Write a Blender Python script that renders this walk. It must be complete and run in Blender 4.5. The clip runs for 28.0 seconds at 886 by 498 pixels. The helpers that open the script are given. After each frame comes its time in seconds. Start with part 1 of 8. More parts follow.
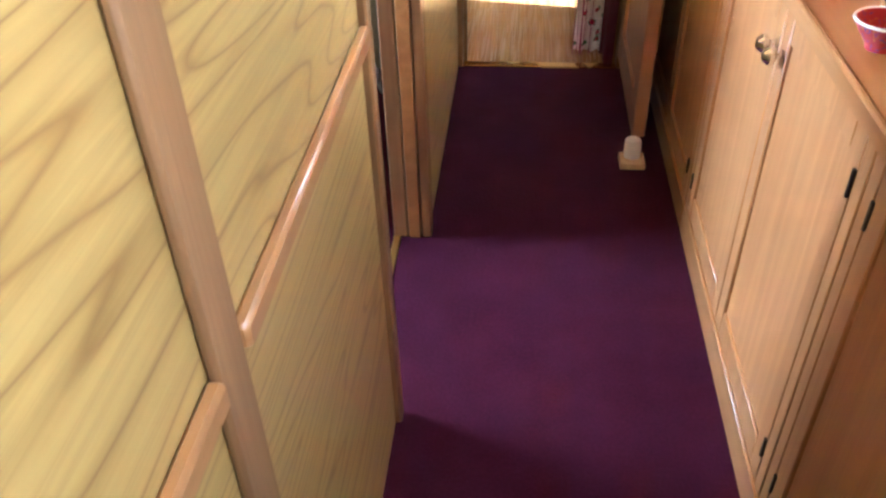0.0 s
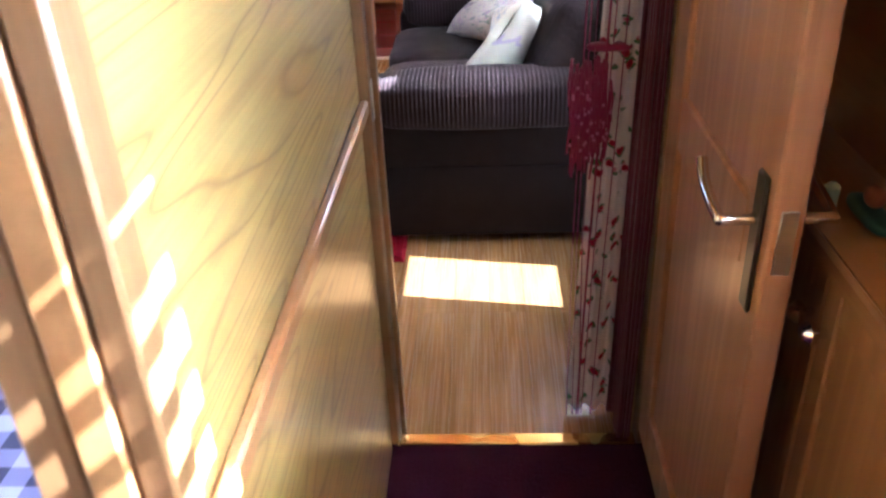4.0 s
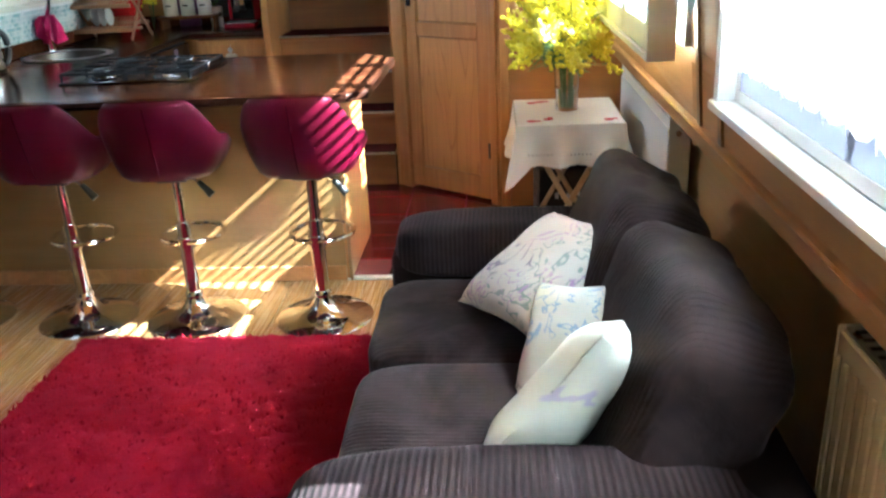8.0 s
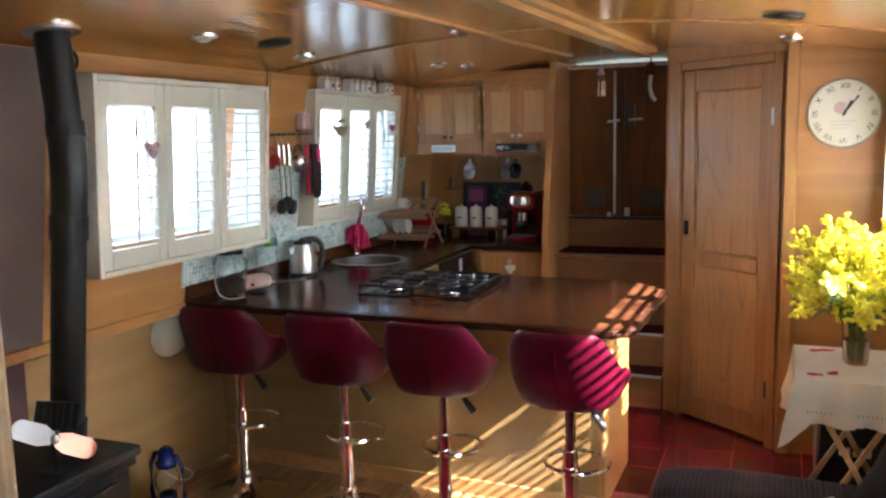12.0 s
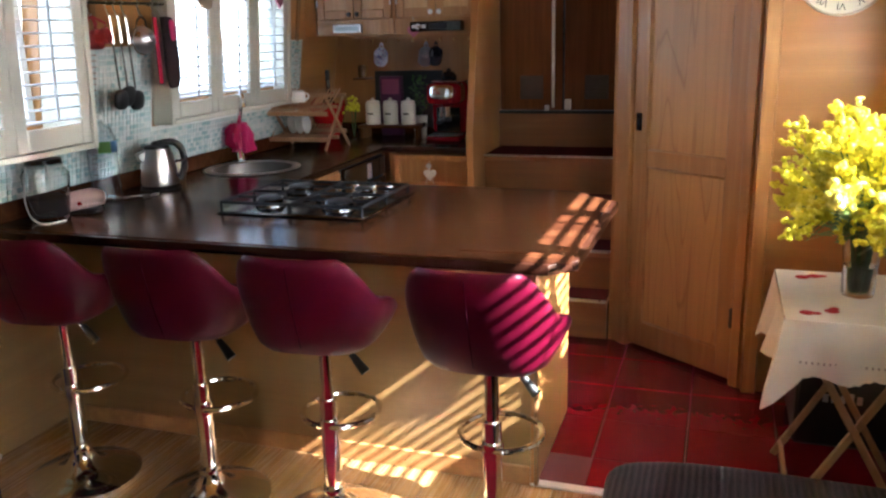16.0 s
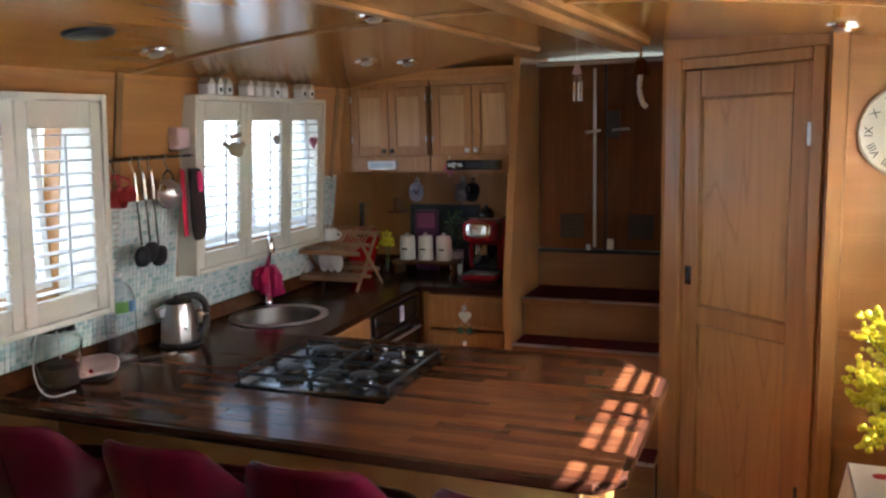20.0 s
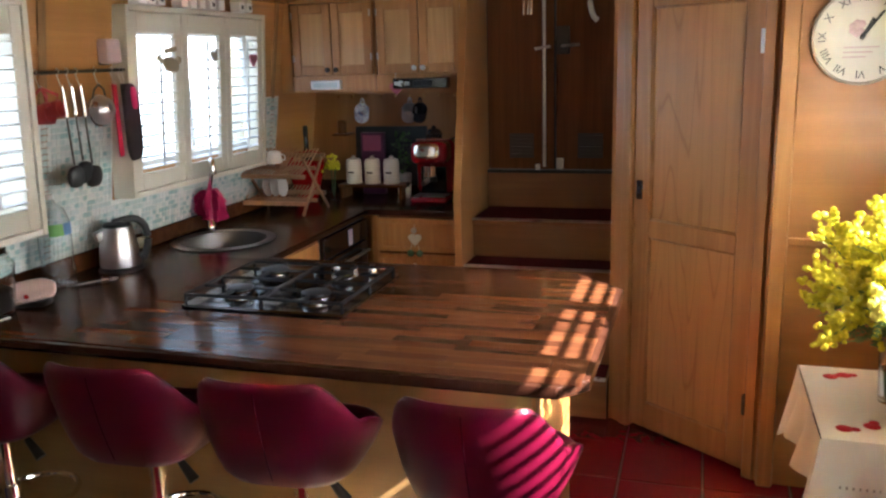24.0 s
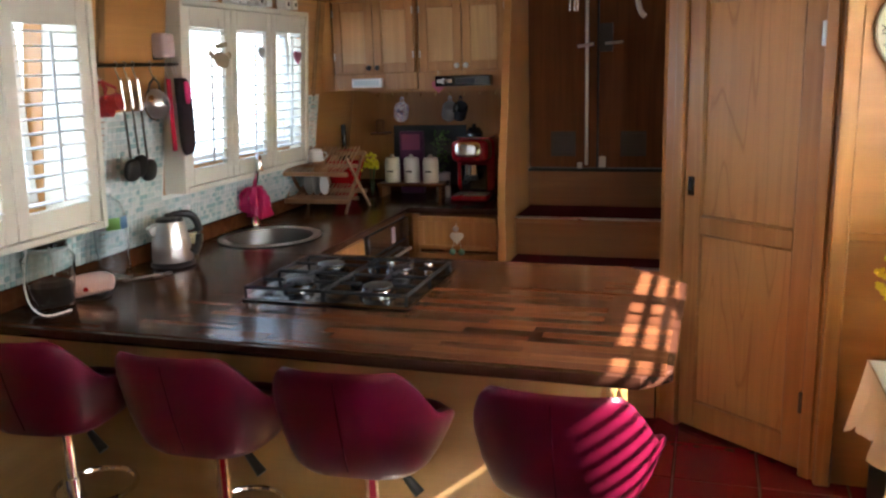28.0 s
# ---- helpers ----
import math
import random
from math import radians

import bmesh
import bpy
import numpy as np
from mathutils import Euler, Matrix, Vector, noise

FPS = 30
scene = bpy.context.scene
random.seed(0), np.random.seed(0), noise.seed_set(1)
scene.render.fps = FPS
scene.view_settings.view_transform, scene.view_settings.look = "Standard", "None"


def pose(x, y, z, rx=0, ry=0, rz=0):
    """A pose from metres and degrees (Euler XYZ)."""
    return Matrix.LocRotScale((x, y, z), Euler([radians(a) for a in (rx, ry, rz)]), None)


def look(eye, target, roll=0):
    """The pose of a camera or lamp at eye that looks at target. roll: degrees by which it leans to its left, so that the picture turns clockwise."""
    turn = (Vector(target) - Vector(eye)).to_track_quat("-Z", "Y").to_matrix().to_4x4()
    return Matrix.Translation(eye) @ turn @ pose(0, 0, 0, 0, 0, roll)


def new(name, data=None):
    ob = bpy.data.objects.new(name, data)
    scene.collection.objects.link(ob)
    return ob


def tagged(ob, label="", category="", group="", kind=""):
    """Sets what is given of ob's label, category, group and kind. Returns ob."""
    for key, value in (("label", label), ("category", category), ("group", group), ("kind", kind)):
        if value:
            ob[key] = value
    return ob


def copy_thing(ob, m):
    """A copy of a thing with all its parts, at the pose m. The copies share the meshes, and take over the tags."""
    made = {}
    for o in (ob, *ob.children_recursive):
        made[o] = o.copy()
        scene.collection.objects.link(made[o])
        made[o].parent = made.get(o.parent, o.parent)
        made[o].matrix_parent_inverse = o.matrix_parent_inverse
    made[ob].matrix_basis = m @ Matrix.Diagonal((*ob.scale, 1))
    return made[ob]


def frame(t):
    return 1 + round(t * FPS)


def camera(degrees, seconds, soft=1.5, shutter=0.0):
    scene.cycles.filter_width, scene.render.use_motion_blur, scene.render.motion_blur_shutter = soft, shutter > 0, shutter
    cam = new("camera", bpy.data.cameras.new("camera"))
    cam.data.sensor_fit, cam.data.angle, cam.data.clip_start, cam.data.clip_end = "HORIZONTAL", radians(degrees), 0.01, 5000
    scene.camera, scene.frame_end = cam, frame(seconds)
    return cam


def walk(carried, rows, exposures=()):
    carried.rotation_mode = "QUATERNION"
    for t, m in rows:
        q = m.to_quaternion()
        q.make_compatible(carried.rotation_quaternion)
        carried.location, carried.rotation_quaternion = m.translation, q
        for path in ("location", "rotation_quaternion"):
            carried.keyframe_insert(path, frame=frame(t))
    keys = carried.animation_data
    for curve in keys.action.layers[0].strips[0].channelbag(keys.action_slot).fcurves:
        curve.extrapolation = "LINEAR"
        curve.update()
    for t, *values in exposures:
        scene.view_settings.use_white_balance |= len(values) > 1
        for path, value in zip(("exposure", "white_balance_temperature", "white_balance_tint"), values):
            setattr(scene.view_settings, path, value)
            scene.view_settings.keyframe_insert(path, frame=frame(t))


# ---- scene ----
cam = camera(56.64, 28.0, soft=2.4, shutter=0.3)

# seconds, eye x y z, yaw, pitch, roll
PATH = [
    (0, -0.008, 0.663, 1.359, 6.44, -37.74, -1.91),
    (0.5, -0.001, 0.792, 1.357, 4.27, -36.56, -1.99),
    (1, 0.023, 0.958, 1.357, 3.69, -34.26, -1.89),
    (1.5, 0.012, 1.091, 1.383, 3.15, -32.33, -1.53),
    (2, -0.031, 1.290, 1.389, 2.73, -31.60, -1.57),
    (2.5, -0.032, 1.435, 1.416, 2.51, -31.26, -2.17),
    (4.5, 0.015, 2.268, 1.392, 3.75, -26.88, -2.75),
    (5, 0.045, 2.488, 1.421, 3.87, -23.67, -2.74),
    (5.5, 0.026, 2.658, 1.439, 3.98, -22.64, -2.82),
    (6, -0.032, 2.874, 1.452, 3.90, -21.64, -2.49),
    (6.5, -0.062, 3.075, 1.439, 3.66, -20.85, -2.40),
    (7, -0.037, 3.266, 1.434, 3.69, -19.67, -2.50),
    (7.5, -0.047, 3.383, 1.411, 3.90, -22.31, -2.56),
    (8, -0.053, 3.479, 1.449, 4.28, -21.39, -2.64),
    (8.5, -0.069, 3.496, 1.501, 6.31, -16.06, -2.30),
    (9, -0.073, 3.494, 1.536, 12.29, -14.06, -1.89),
    (9.5, -0.059, 3.478, 1.571, 16.28, -11.70, -1.63),
    (10, -0.050, 3.477, 1.595, 20.43, -10.51, -1.36),
    (11, -0.050, 3.478, 1.629, 22.37, -9.16, -1.39),
    (11.5, -0.043, 3.474, 1.630, 22.80, -7.53, -1.37),
    (13.5, -0.009, 3.582, 1.614, 21.51, -9.64, -1.41),
    (14, -0.089, 3.672, 1.614, 20.50, -8.84, -1.33),
    (15, -0.134, 3.909, 1.551, 18.57, -11.78, -1.79),
    (15.5, -0.129, 4.219, 1.507, 18.64, -13.26, -1.92),
    (16, -0.183, 4.346, 1.512, 18.86, -14.85, -1.62),
    (16.5, -0.310, 4.423, 1.543, 19.80, -12.63, -1.37),
    (17, -0.357, 4.495, 1.584, 21.48, -10.90, -1.46),
    (17.5, -0.302, 4.555, 1.644, 22.67, -7.53, -1.58),
    (18, -0.268, 4.573, 1.675, 22.82, -4.07, -1.46),
    (19, -0.236, 4.565, 1.717, 22.89, -0.53, -1.37),
    (20, -0.243, 4.604, 1.741, 21.49, -8.48, -1.46),
    (21, -0.287, 4.626, 1.691, 19.23, -9.81, -1.65),
    (21.5, -0.295, 4.635, 1.683, 18.97, -10.29, -1.67),
    (23.5, -0.310, 4.645, 1.651, 17.74, -12.37, -1.72),
    (24, -0.303, 4.647, 1.654, 17.49, -13.01, -1.79),
    (25, -0.315, 4.641, 1.652, 17.00, -13.02, -1.78),
    (26, -0.349, 4.631, 1.650, 16.80, -12.33, -1.76),
    (27, -0.382, 4.624, 1.638, 17.10, -11.88, -1.96),
    (28, -0.469, 4.609, 1.610, 18.14, -12.49, -1.85),
]


def carried_pose(x, y, z, yaw, pitch, roll):
    """The eye's pose from a heading, a tilt and a lean in degrees."""
    a, b = radians(yaw), radians(pitch)
    way = Vector((-math.sin(a) * math.cos(b), math.cos(a) * math.cos(b), math.sin(b)))
    eye = Vector((x, y, z))
    return look(eye, eye + way, roll)


# seconds, stops, white balance
EXPOSURES = [(0, 5.1, 5100, 10), (1.0, 5.1, 4100, 0), (2.0, 4.95, 4800, 14), (2.5, 4.95, 4850, 14), (4.5, 4.6, 5000, 13), (5.0, 4.5, 5100, 13), (6.0, 4.4, 5100, -1), (7.0, 4.35, 5100, -3),
             (8.0, 4.42, 4950, -4), (9.0, 3.70, 5400, 3), (10.0, 3.83, 5420, 4), (11.5, 3.86, 5450, 5), (15.0, 3.70, 5570, 8), (17.0, 3.93, 5600, 10), (19.0, 3.68, 5700, 10), (21.0, 3.58, 5800, 9), (24.0, 3.80, 5900, 9), (28.0, 3.92, 5900, 8)]
walk(cam, [(r[0], carried_pose(*r[1:])) for r in PATH], EXPOSURES)

# ---- world and light ----
# the sun comes in over the starboard side; SUN is the way its light goes
SUN = Vector((-1.0, 0.16, -0.80)).normalized()
world = bpy.data.worlds.new("sky")
scene.world = world
world.use_nodes = True
wn = world.node_tree
sky = wn.nodes.new("ShaderNodeTexSky")
sky.sky_type = "NISHITA"
sky.sun_disc = False
sky.sun_elevation = math.asin(-SUN.z)
sky.sun_rotation = math.atan2(-SUN.x, -SUN.y)
wn.links.new(sky.outputs[0], wn.nodes["Background"].inputs[0])
wn.nodes["Background"].inputs[1].default_value = 0.05

sun_data = bpy.data.lights.new("sun", "SUN")
sun_data.energy, sun_data.angle, sun_data.color = 5.0, radians(0.5), (1.0, 0.94, 0.84)
sun = new("sun", sun_data)
sun.matrix_world = look((0, 0, 0), SUN)


def window_lamp(x, y0, y1, z0, z1, way, watts, fall=0.12):
    """Sky light at a window's opening, shining across the boat."""
    data = bpy.data.lights.new("window_light", "AREA")
    data.shape, data.size, data.size_y = "RECTANGLE", y1 - y0, z1 - z0
    data.energy, data.color = watts, (0.88, 0.955, 1.07)
    eye = Vector((x, (y0 + y1) / 2, (z0 + z1) / 2))
    lamp = new("window_light", data)
    lamp.matrix_world = look(eye, eye + Vector((way, 0, -fall)))
    return lamp


window_lamp(-2.72, 5.74, 6.72, 1.18, 1.84, 1, 1.05)
window_lamp(-2.66, 7.40, 8.46, 1.20, 1.86, 1, 0.62)
window_lamp(0.66, 3.75, 5.34, 1.06, 1.80, -1, 0.60, 0.5)
window_lamp(0.66, 6.05, 7.56, 1.10, 1.82, -1, 0.72)
window_lamp(0.76, 1.85, 2.50, 1.25, 1.82, -1, 2.4, 0.4)
# unseen corridor window: this lamp stands inboard of its added blind
window_lamp(0.495, 0.30, 0.95, 1.32, 1.76, -1, 0.45)
window_lamp(-2.66, 2.10, 3.00, 1.20, 1.80, 1, 5.5)
# ---- materials ----


def nodes_of(name):
    m = bpy.data.materials.new(name)
    m.use_nodes = True
    n, l = m.node_tree.nodes, m.node_tree.links
    return m, n, l, n["Principled BSDF"]


def put_in(l, b, name, value):
    if hasattr(value, "is_linked"):
        l.new(value, b.inputs[name])
    else:
        b.inputs[name].default_value = value


def coords(n, l, scale, turn=(0, 0, 0)):
    tc, mp = n.new("ShaderNodeTexCoord"), n.new("ShaderNodeMapping")
    mp.inputs["Scale"].default_value = scale
    mp.inputs["Rotation"].default_value = [radians(a) for a in turn]
    l.new(tc.outputs["Object"], mp.inputs[0])
    return mp.outputs[0]


def noise_at(n, l, vec, scale, detail=3.0, rough=0.5, distort=0.0):
    t = n.new("ShaderNodeTexNoise")
    l.new(vec, t.inputs["Vector"])
    t.inputs["Scale"].default_value, t.inputs["Detail"].default_value = scale, detail
    t.inputs["Roughness"].default_value, t.inputs["Distortion"].default_value = rough, distort
    return t.outputs["Fac"]


def mathy(n, l, op, a, b=0.0):
    t = n.new("ShaderNodeMath")
    t.operation = op
    for k, v in enumerate((a, b)):
        if hasattr(v, "is_linked"):
            l.new(v, t.inputs[k])
        else:
            t.inputs[k].default_value = v
    return t.outputs[0]


def ramp(n, l, fac, stops):
    t = n.new("ShaderNodeValToRGB")
    l.new(fac, t.inputs[0])
    e = t.color_ramp.elements
    while len(e) < len(stops):
        e.new(0.5)
    for k, (p, c) in enumerate(stops):
        e[k].position, e[k].color = p, (*c, 1)
    return t.outputs[0]


def mixed(n, l, fac, a, b, blend="MIX"):
    t = n.new("ShaderNodeMix")
    t.data_type, t.blend_type = "RGBA", blend
    for k, v in ((0, fac), (6, a), (7, b)):
        if hasattr(v, "is_linked"):
            l.new(v, t.inputs[k])
        else:
            t.inputs[k].default_value = v if k == 0 else (*v, 1)
    return t.outputs[2]


def bumped(n, l, b, height, strength=0.2, dist=0.002):
    t = n.new("ShaderNodeBump")
    l.new(height, t.inputs["Height"])
    t.inputs["Strength"].default_value, t.inputs["Distance"].default_value = strength, dist
    l.new(t.outputs[0], b.inputs["Normal"])


def wood(name, pale, dark, along="z", rings=9.0, width=1.0, gloss=0.32, coat=0.25, spread=0.75, streak=0.35, tight=3.2, loose=0.42, sharp=False, flecks=0.62, wander=0.0, fine_by=1.0, relief=0.10):
    """Varnished wood: contour lines of a stretched noise give the cathedral grain, finer noise the pores."""
    m, n, l, b = nodes_of(name)
    tight, loose = tight / width, loose / width
    sc = {"x": (loose, tight, tight), "y": (tight, loose, tight), "z": (tight, tight, loose)}[along]
    v = coords(n, l, sc)
    info = n.new("ShaderNodeObjectInfo")
    shift = n.new("ShaderNodeVectorMath")
    shift.operation = "ADD"
    l.new(v, shift.inputs[0])
    jit = mathy(n, l, "MULTIPLY", info.outputs["Random"], 17.0)
    comb = n.new("ShaderNodeCombineXYZ")
    for k in range(3):
        l.new(jit, comb.inputs[k])
    l.new(comb.outputs[0], shift.inputs[1])
    v = shift.outputs[0]
    big = noise_at(n, l, v, 1.0, 1.5 + wander * 2.0, 0.45, wander)
    lines = mathy(n, l, "PINGPONG", mathy(n, l, "MULTIPLY", big, rings), 0.5)
    sc2 = {"x": (3, 160, 160), "y": (160, 3, 160), "z": (160, 160, 3)}[along]
    pores = noise_at(n, l, coords(n, l, sc2), fine_by, 2.0, 0.6)
    blot = noise_at(n, l, coords(n, l, (1.7, 1.7, 1.7)), 1.0, 2.0)
    if not sharp:
        spread = 0.55
    first = dark if sharp else [p * 0.35 + d * 0.65 for p, d in zip(pale, dark)]
    grain = ramp(n, l, mathy(n, l, "MULTIPLY", lines, 2.0), [(0.0, first), (0.15 if sharp else 0.45, [p * spread + d * (1 - spread) for p, d in zip(pale, dark)]), (0.5 if sharp else 1.0, pale)])
    col = mixed(n, l, mathy(n, l, "MULTIPLY", pores, streak), grain, dark)
    sc3 = {"x": (1.6, 52, 52), "y": (52, 1.6, 52), "z": (52, 52, 1.6)}[along]
    fine = noise_at(n, l, coords(n, l, sc3), fine_by, 3.0, 0.65, 0.5)
    col = mixed(n, l, ramp(n, l, fine, [(0.42, (0, 0, 0)), (0.68, (flecks,) * 3)]), col, [d * 0.8 for d in dark])
    col = mixed(n, l, mathy(n, l, "MULTIPLY", blot, 0.35), col, [c * 0.72 for c in pale])
    tone = mathy(n, l, "MULTIPLY", info.outputs["Random"], 0.14)
    col = mixed(n, l, tone, col, dark)
    l.new(col, b.inputs["Base Color"])
    put_in(l, b, "Roughness", mathy(n, l, "ADD", mathy(n, l, "MULTIPLY", pores, 0.10), gloss))
    b.inputs["Coat Weight"].default_value, b.inputs["Coat Roughness"].default_value = coat, 0.18
    bumped(n, l, b, mathy(n, l, "ADD", lines, pores), relief, 0.0015)
    return m


def plain(name, col, rough=0.5, metal=0.0, vary=0.12, bump=0.08, grain=60.0, coat=0.0, sheen=0.0, spec=0.5):
    m, n, l, b = nodes_of(name)
    v = coords(n, l, (1, 1, 1))
    fine, wide = noise_at(n, l, v, grain, 3.0), noise_at(n, l, v, grain / 14, 2.0)
    mix = mathy(n, l, "MULTIPLY", mathy(n, l, "ADD", fine, wide), vary)
    l.new(mixed(n, l, mix, col, [c * 0.35 for c in col]), b.inputs["Base Color"])
    put_in(l, b, "Roughness", mathy(n, l, "ADD", mathy(n, l, "MULTIPLY", wide, 0.16), max(0.02, rough - 0.06)))
    b.inputs["Metallic"].default_value = metal
    b.inputs["Specular IOR Level"].default_value = spec
    b.inputs["Coat Weight"].default_value = coat
    b.inputs["Sheen Weight"].default_value = sheen
    bumped(n, l, b, fine, bump, 0.002)
    return m


def cord(name, axis, lo=(0.010, 0.0058, 0.0062), hi=(0.026, 0.0155, 0.0165), deep=0.35, worn_col=(0.036, 0.022, 0.024), crush=0.3, ribs=1.0):
    """Ribbed velour: fine ridges along one way, crushed and lighter in places."""
    m, n, l, b = nodes_of(name)
    w = n.new("ShaderNodeTexWave")
    w.bands_direction = axis
    w.inputs["Scale"].default_value, w.inputs["Distortion"].default_value = 22.0, 0.6
    w.inputs["Detail"].default_value, w.inputs["Detail Scale"].default_value = 1.0, 2.0
    v = coords(n, l, (1, 1, 1))
    l.new(v, w.inputs["Vector"])
    worn = noise_at(n, l, v, 5.0, 3.0, 0.6, 0.8)
    fuzz = noise_at(n, l, v, 240.0, 2.0)
    rib = mixed(n, l, w.outputs["Fac"], lo, hi)
    col = mixed(n, l, ramp(n, l, worn, [(0.42, (0, 0, 0)), (0.75, (0.5, 0.5, 0.5))]), rib, worn_col)
    l.new(col, b.inputs["Base Color"])
    b.inputs["Roughness"].default_value = 0.85
    b.inputs["Specular IOR Level"].default_value = 0.12
    b.inputs["Sheen Weight"].default_value, b.inputs["Sheen Roughness"].default_value = 0.04, 0.4
    bumped(n, l, b, mathy(n, l, "ADD", mathy(n, l, "ADD", mathy(n, l, "MULTIPLY", w.outputs["Fac"], ribs), mathy(n, l, "MULTIPLY", fuzz, 0.4)), mathy(n, l, "MULTIPLY", noise_at(n, l, v, 26.0, 4.0, 0.6, 0.6), crush)), deep, 0.006)
    return m


def glassy(name, col=(0.95, 0.98, 0.98), rough=0.02):
    m, n, l, b = nodes_of(name)
    b.inputs["Base Color"].default_value = (*col, 1)
    b.inputs["Transmission Weight"].default_value, b.inputs["Roughness"].default_value = 1.0, rough
    b.inputs["IOR"].default_value = 1.45
    return m


def net(name, col, see, vary=0.2):
    """A thin cloth that lets part of the light straight through and spreads the rest."""
    m, n, l, b = nodes_of(name)
    b.inputs["Base Color"].default_value = (*col, 1)
    b.inputs["Roughness"].default_value = 0.9
    tr, mx = n.new("ShaderNodeBsdfTransparent"), n.new("ShaderNodeMixShader")
    tl = n.new("ShaderNodeBsdfTranslucent")
    tl.inputs[0].default_value = (*col, 1)
    m2 = n.new("ShaderNodeMixShader")
    m2.inputs[0].default_value = 0.5
    l.new(b.outputs[0], m2.inputs[1])
    l.new(tl.outputs[0], m2.inputs[2])
    v = coords(n, l, (1, 1, 1))
    hole = ramp(n, l, noise_at(n, l, v, 55.0, 2.0), [(0.40, (see + vary,) * 3), (0.60, (max(0.0, see - vary),) * 3)])
    l.new(hole, mx.inputs[0])
    l.new(m2.outputs[0], mx.inputs[1])
    l.new(tr.outputs[0], mx.inputs[2])
    l.new(mx.outputs[0], n["Material Output"].inputs[0])
    return m


def floral(name, ground, spots, scale=18.0, cover=0.3):
    """Printed cloth: blotches of a few colours on a pale ground."""
    m, n, l, b = nodes_of(name)
    v = coords(n, l, (1, 1, 1))
    col = mixed(n, l, mathy(n, l, "MULTIPLY", noise_at(n, l, v, 6.0), 0.25), ground, [g * 0.75 for g in ground])
    for k, s in enumerate(spots):
        t = noise_at(n, l, coords(n, l, (1, 1, 1), (17 * k, 31 * k + 5, 47 * k)), scale * (1 + 0.23 * k), 2.5, 0.6, 1.2)
        edge = 0.5 + 0.5 * (0.42 - cover)
        col = mixed(n, l, ramp(n, l, t, [(edge, (0, 0, 0)), (edge + 0.04, (0.85, 0.85, 0.85))]), col, s)
    l.new(col, b.inputs["Base Color"])
    b.inputs["Roughness"].default_value = 0.85
    b.inputs["Sheen Weight"].default_value = 0.2
    bumped(n, l, b, noise_at(n, l, v, 420.0, 1.0), 0.25, 0.001)
    return m


def rose_print(name, ground):
    """Curtain cloth printed with scattered roses, each with a darker heart and green leaves beside it."""
    m, n, l, b = nodes_of(name)
    v = coords(n, l, (1, 0.25, 1))
    warp = noise_at(n, l, v, 60.0, 2.0)
    vo = n.new("ShaderNodeTexVoronoi")
    vo.inputs["Scale"].default_value = 30.0
    l.new(v, vo.inputs["Vector"])
    d = mathy(n, l, "ADD", vo.outputs["Distance"], mathy(n, l, "MULTIPLY", mathy(n, l, "SUBTRACT", warp, 0.5), 0.30))
    green = mathy(n, l, "MULTIPLY", ramp(n, l, noise_at(n, l, v, 48.0, 1.0), [(0.50, (0, 0, 0)), (0.54, (1, 1, 1))]), ramp(n, l, d, [(0.38, (1, 1, 1)), (0.42, (0, 0, 0))]))
    col = mixed(n, l, green, ground, (0.07, 0.20, 0.09))
    col = mixed(n, l, ramp(n, l, d, [(0.23, (1, 1, 1)), (0.28, (0, 0, 0))]), col, (0.52, 0.012, 0.075))
    col = mixed(n, l, ramp(n, l, d, [(0.10, (0.8, 0.8, 0.8)), (0.20, (0, 0, 0))]), col, (0.22, 0.004, 0.025))
    l.new(col, b.inputs["Base Color"])
    b.inputs["Roughness"].default_value = 0.85
    bumped(n, l, b, noise_at(n, l, v, 420.0, 1.0), 0.25, 0.001)
    return m


def sketched(name, ground, inks, scale=9.0, fine=9.0, where=0.50):
    """Printed cloth with drawn lines: contours of a noise in a few inks, in patches on a pale ground."""
    m, n, l, b = nodes_of(name)
    v = coords(n, l, (1, 1, 1))
    col = mixed(n, l, mathy(n, l, "MULTIPLY", noise_at(n, l, v, 5.0), 0.25), ground, [g * 0.72 for g in ground])
    for k, ink in enumerate(inks):
        w = coords(n, l, (1, 1, 1), (23 * k, 41 * k + 9, 57 * k))
        line = mathy(n, l, "PINGPONG", mathy(n, l, "MULTIPLY", noise_at(n, l, w, scale * (1 + 0.3 * k), 2.5, 0.6, 0.7), fine), 0.5)
        drawn = ramp(n, l, line, [(0.06, (1, 1, 1)), (0.11, (0, 0, 0))])
        patch = ramp(n, l, noise_at(n, l, w, 6.0 + k, 1.0), [(where, (0, 0, 0)), (where + 0.05, (0.9, 0.9, 0.9))])
        col = mixed(n, l, mathy(n, l, "MULTIPLY", drawn, patch), col, ink)
    l.new(col, b.inputs["Base Color"])
    b.inputs["Roughness"].default_value = 0.88
    b.inputs["Sheen Weight"].default_value = 0.2
    bumped(n, l, b, mathy(n, l, "ADD", noise_at(n, l, v, 420.0, 1.0), noise_at(n, l, v, 14.0, 2.0)), 0.3, 0.002)
    return m


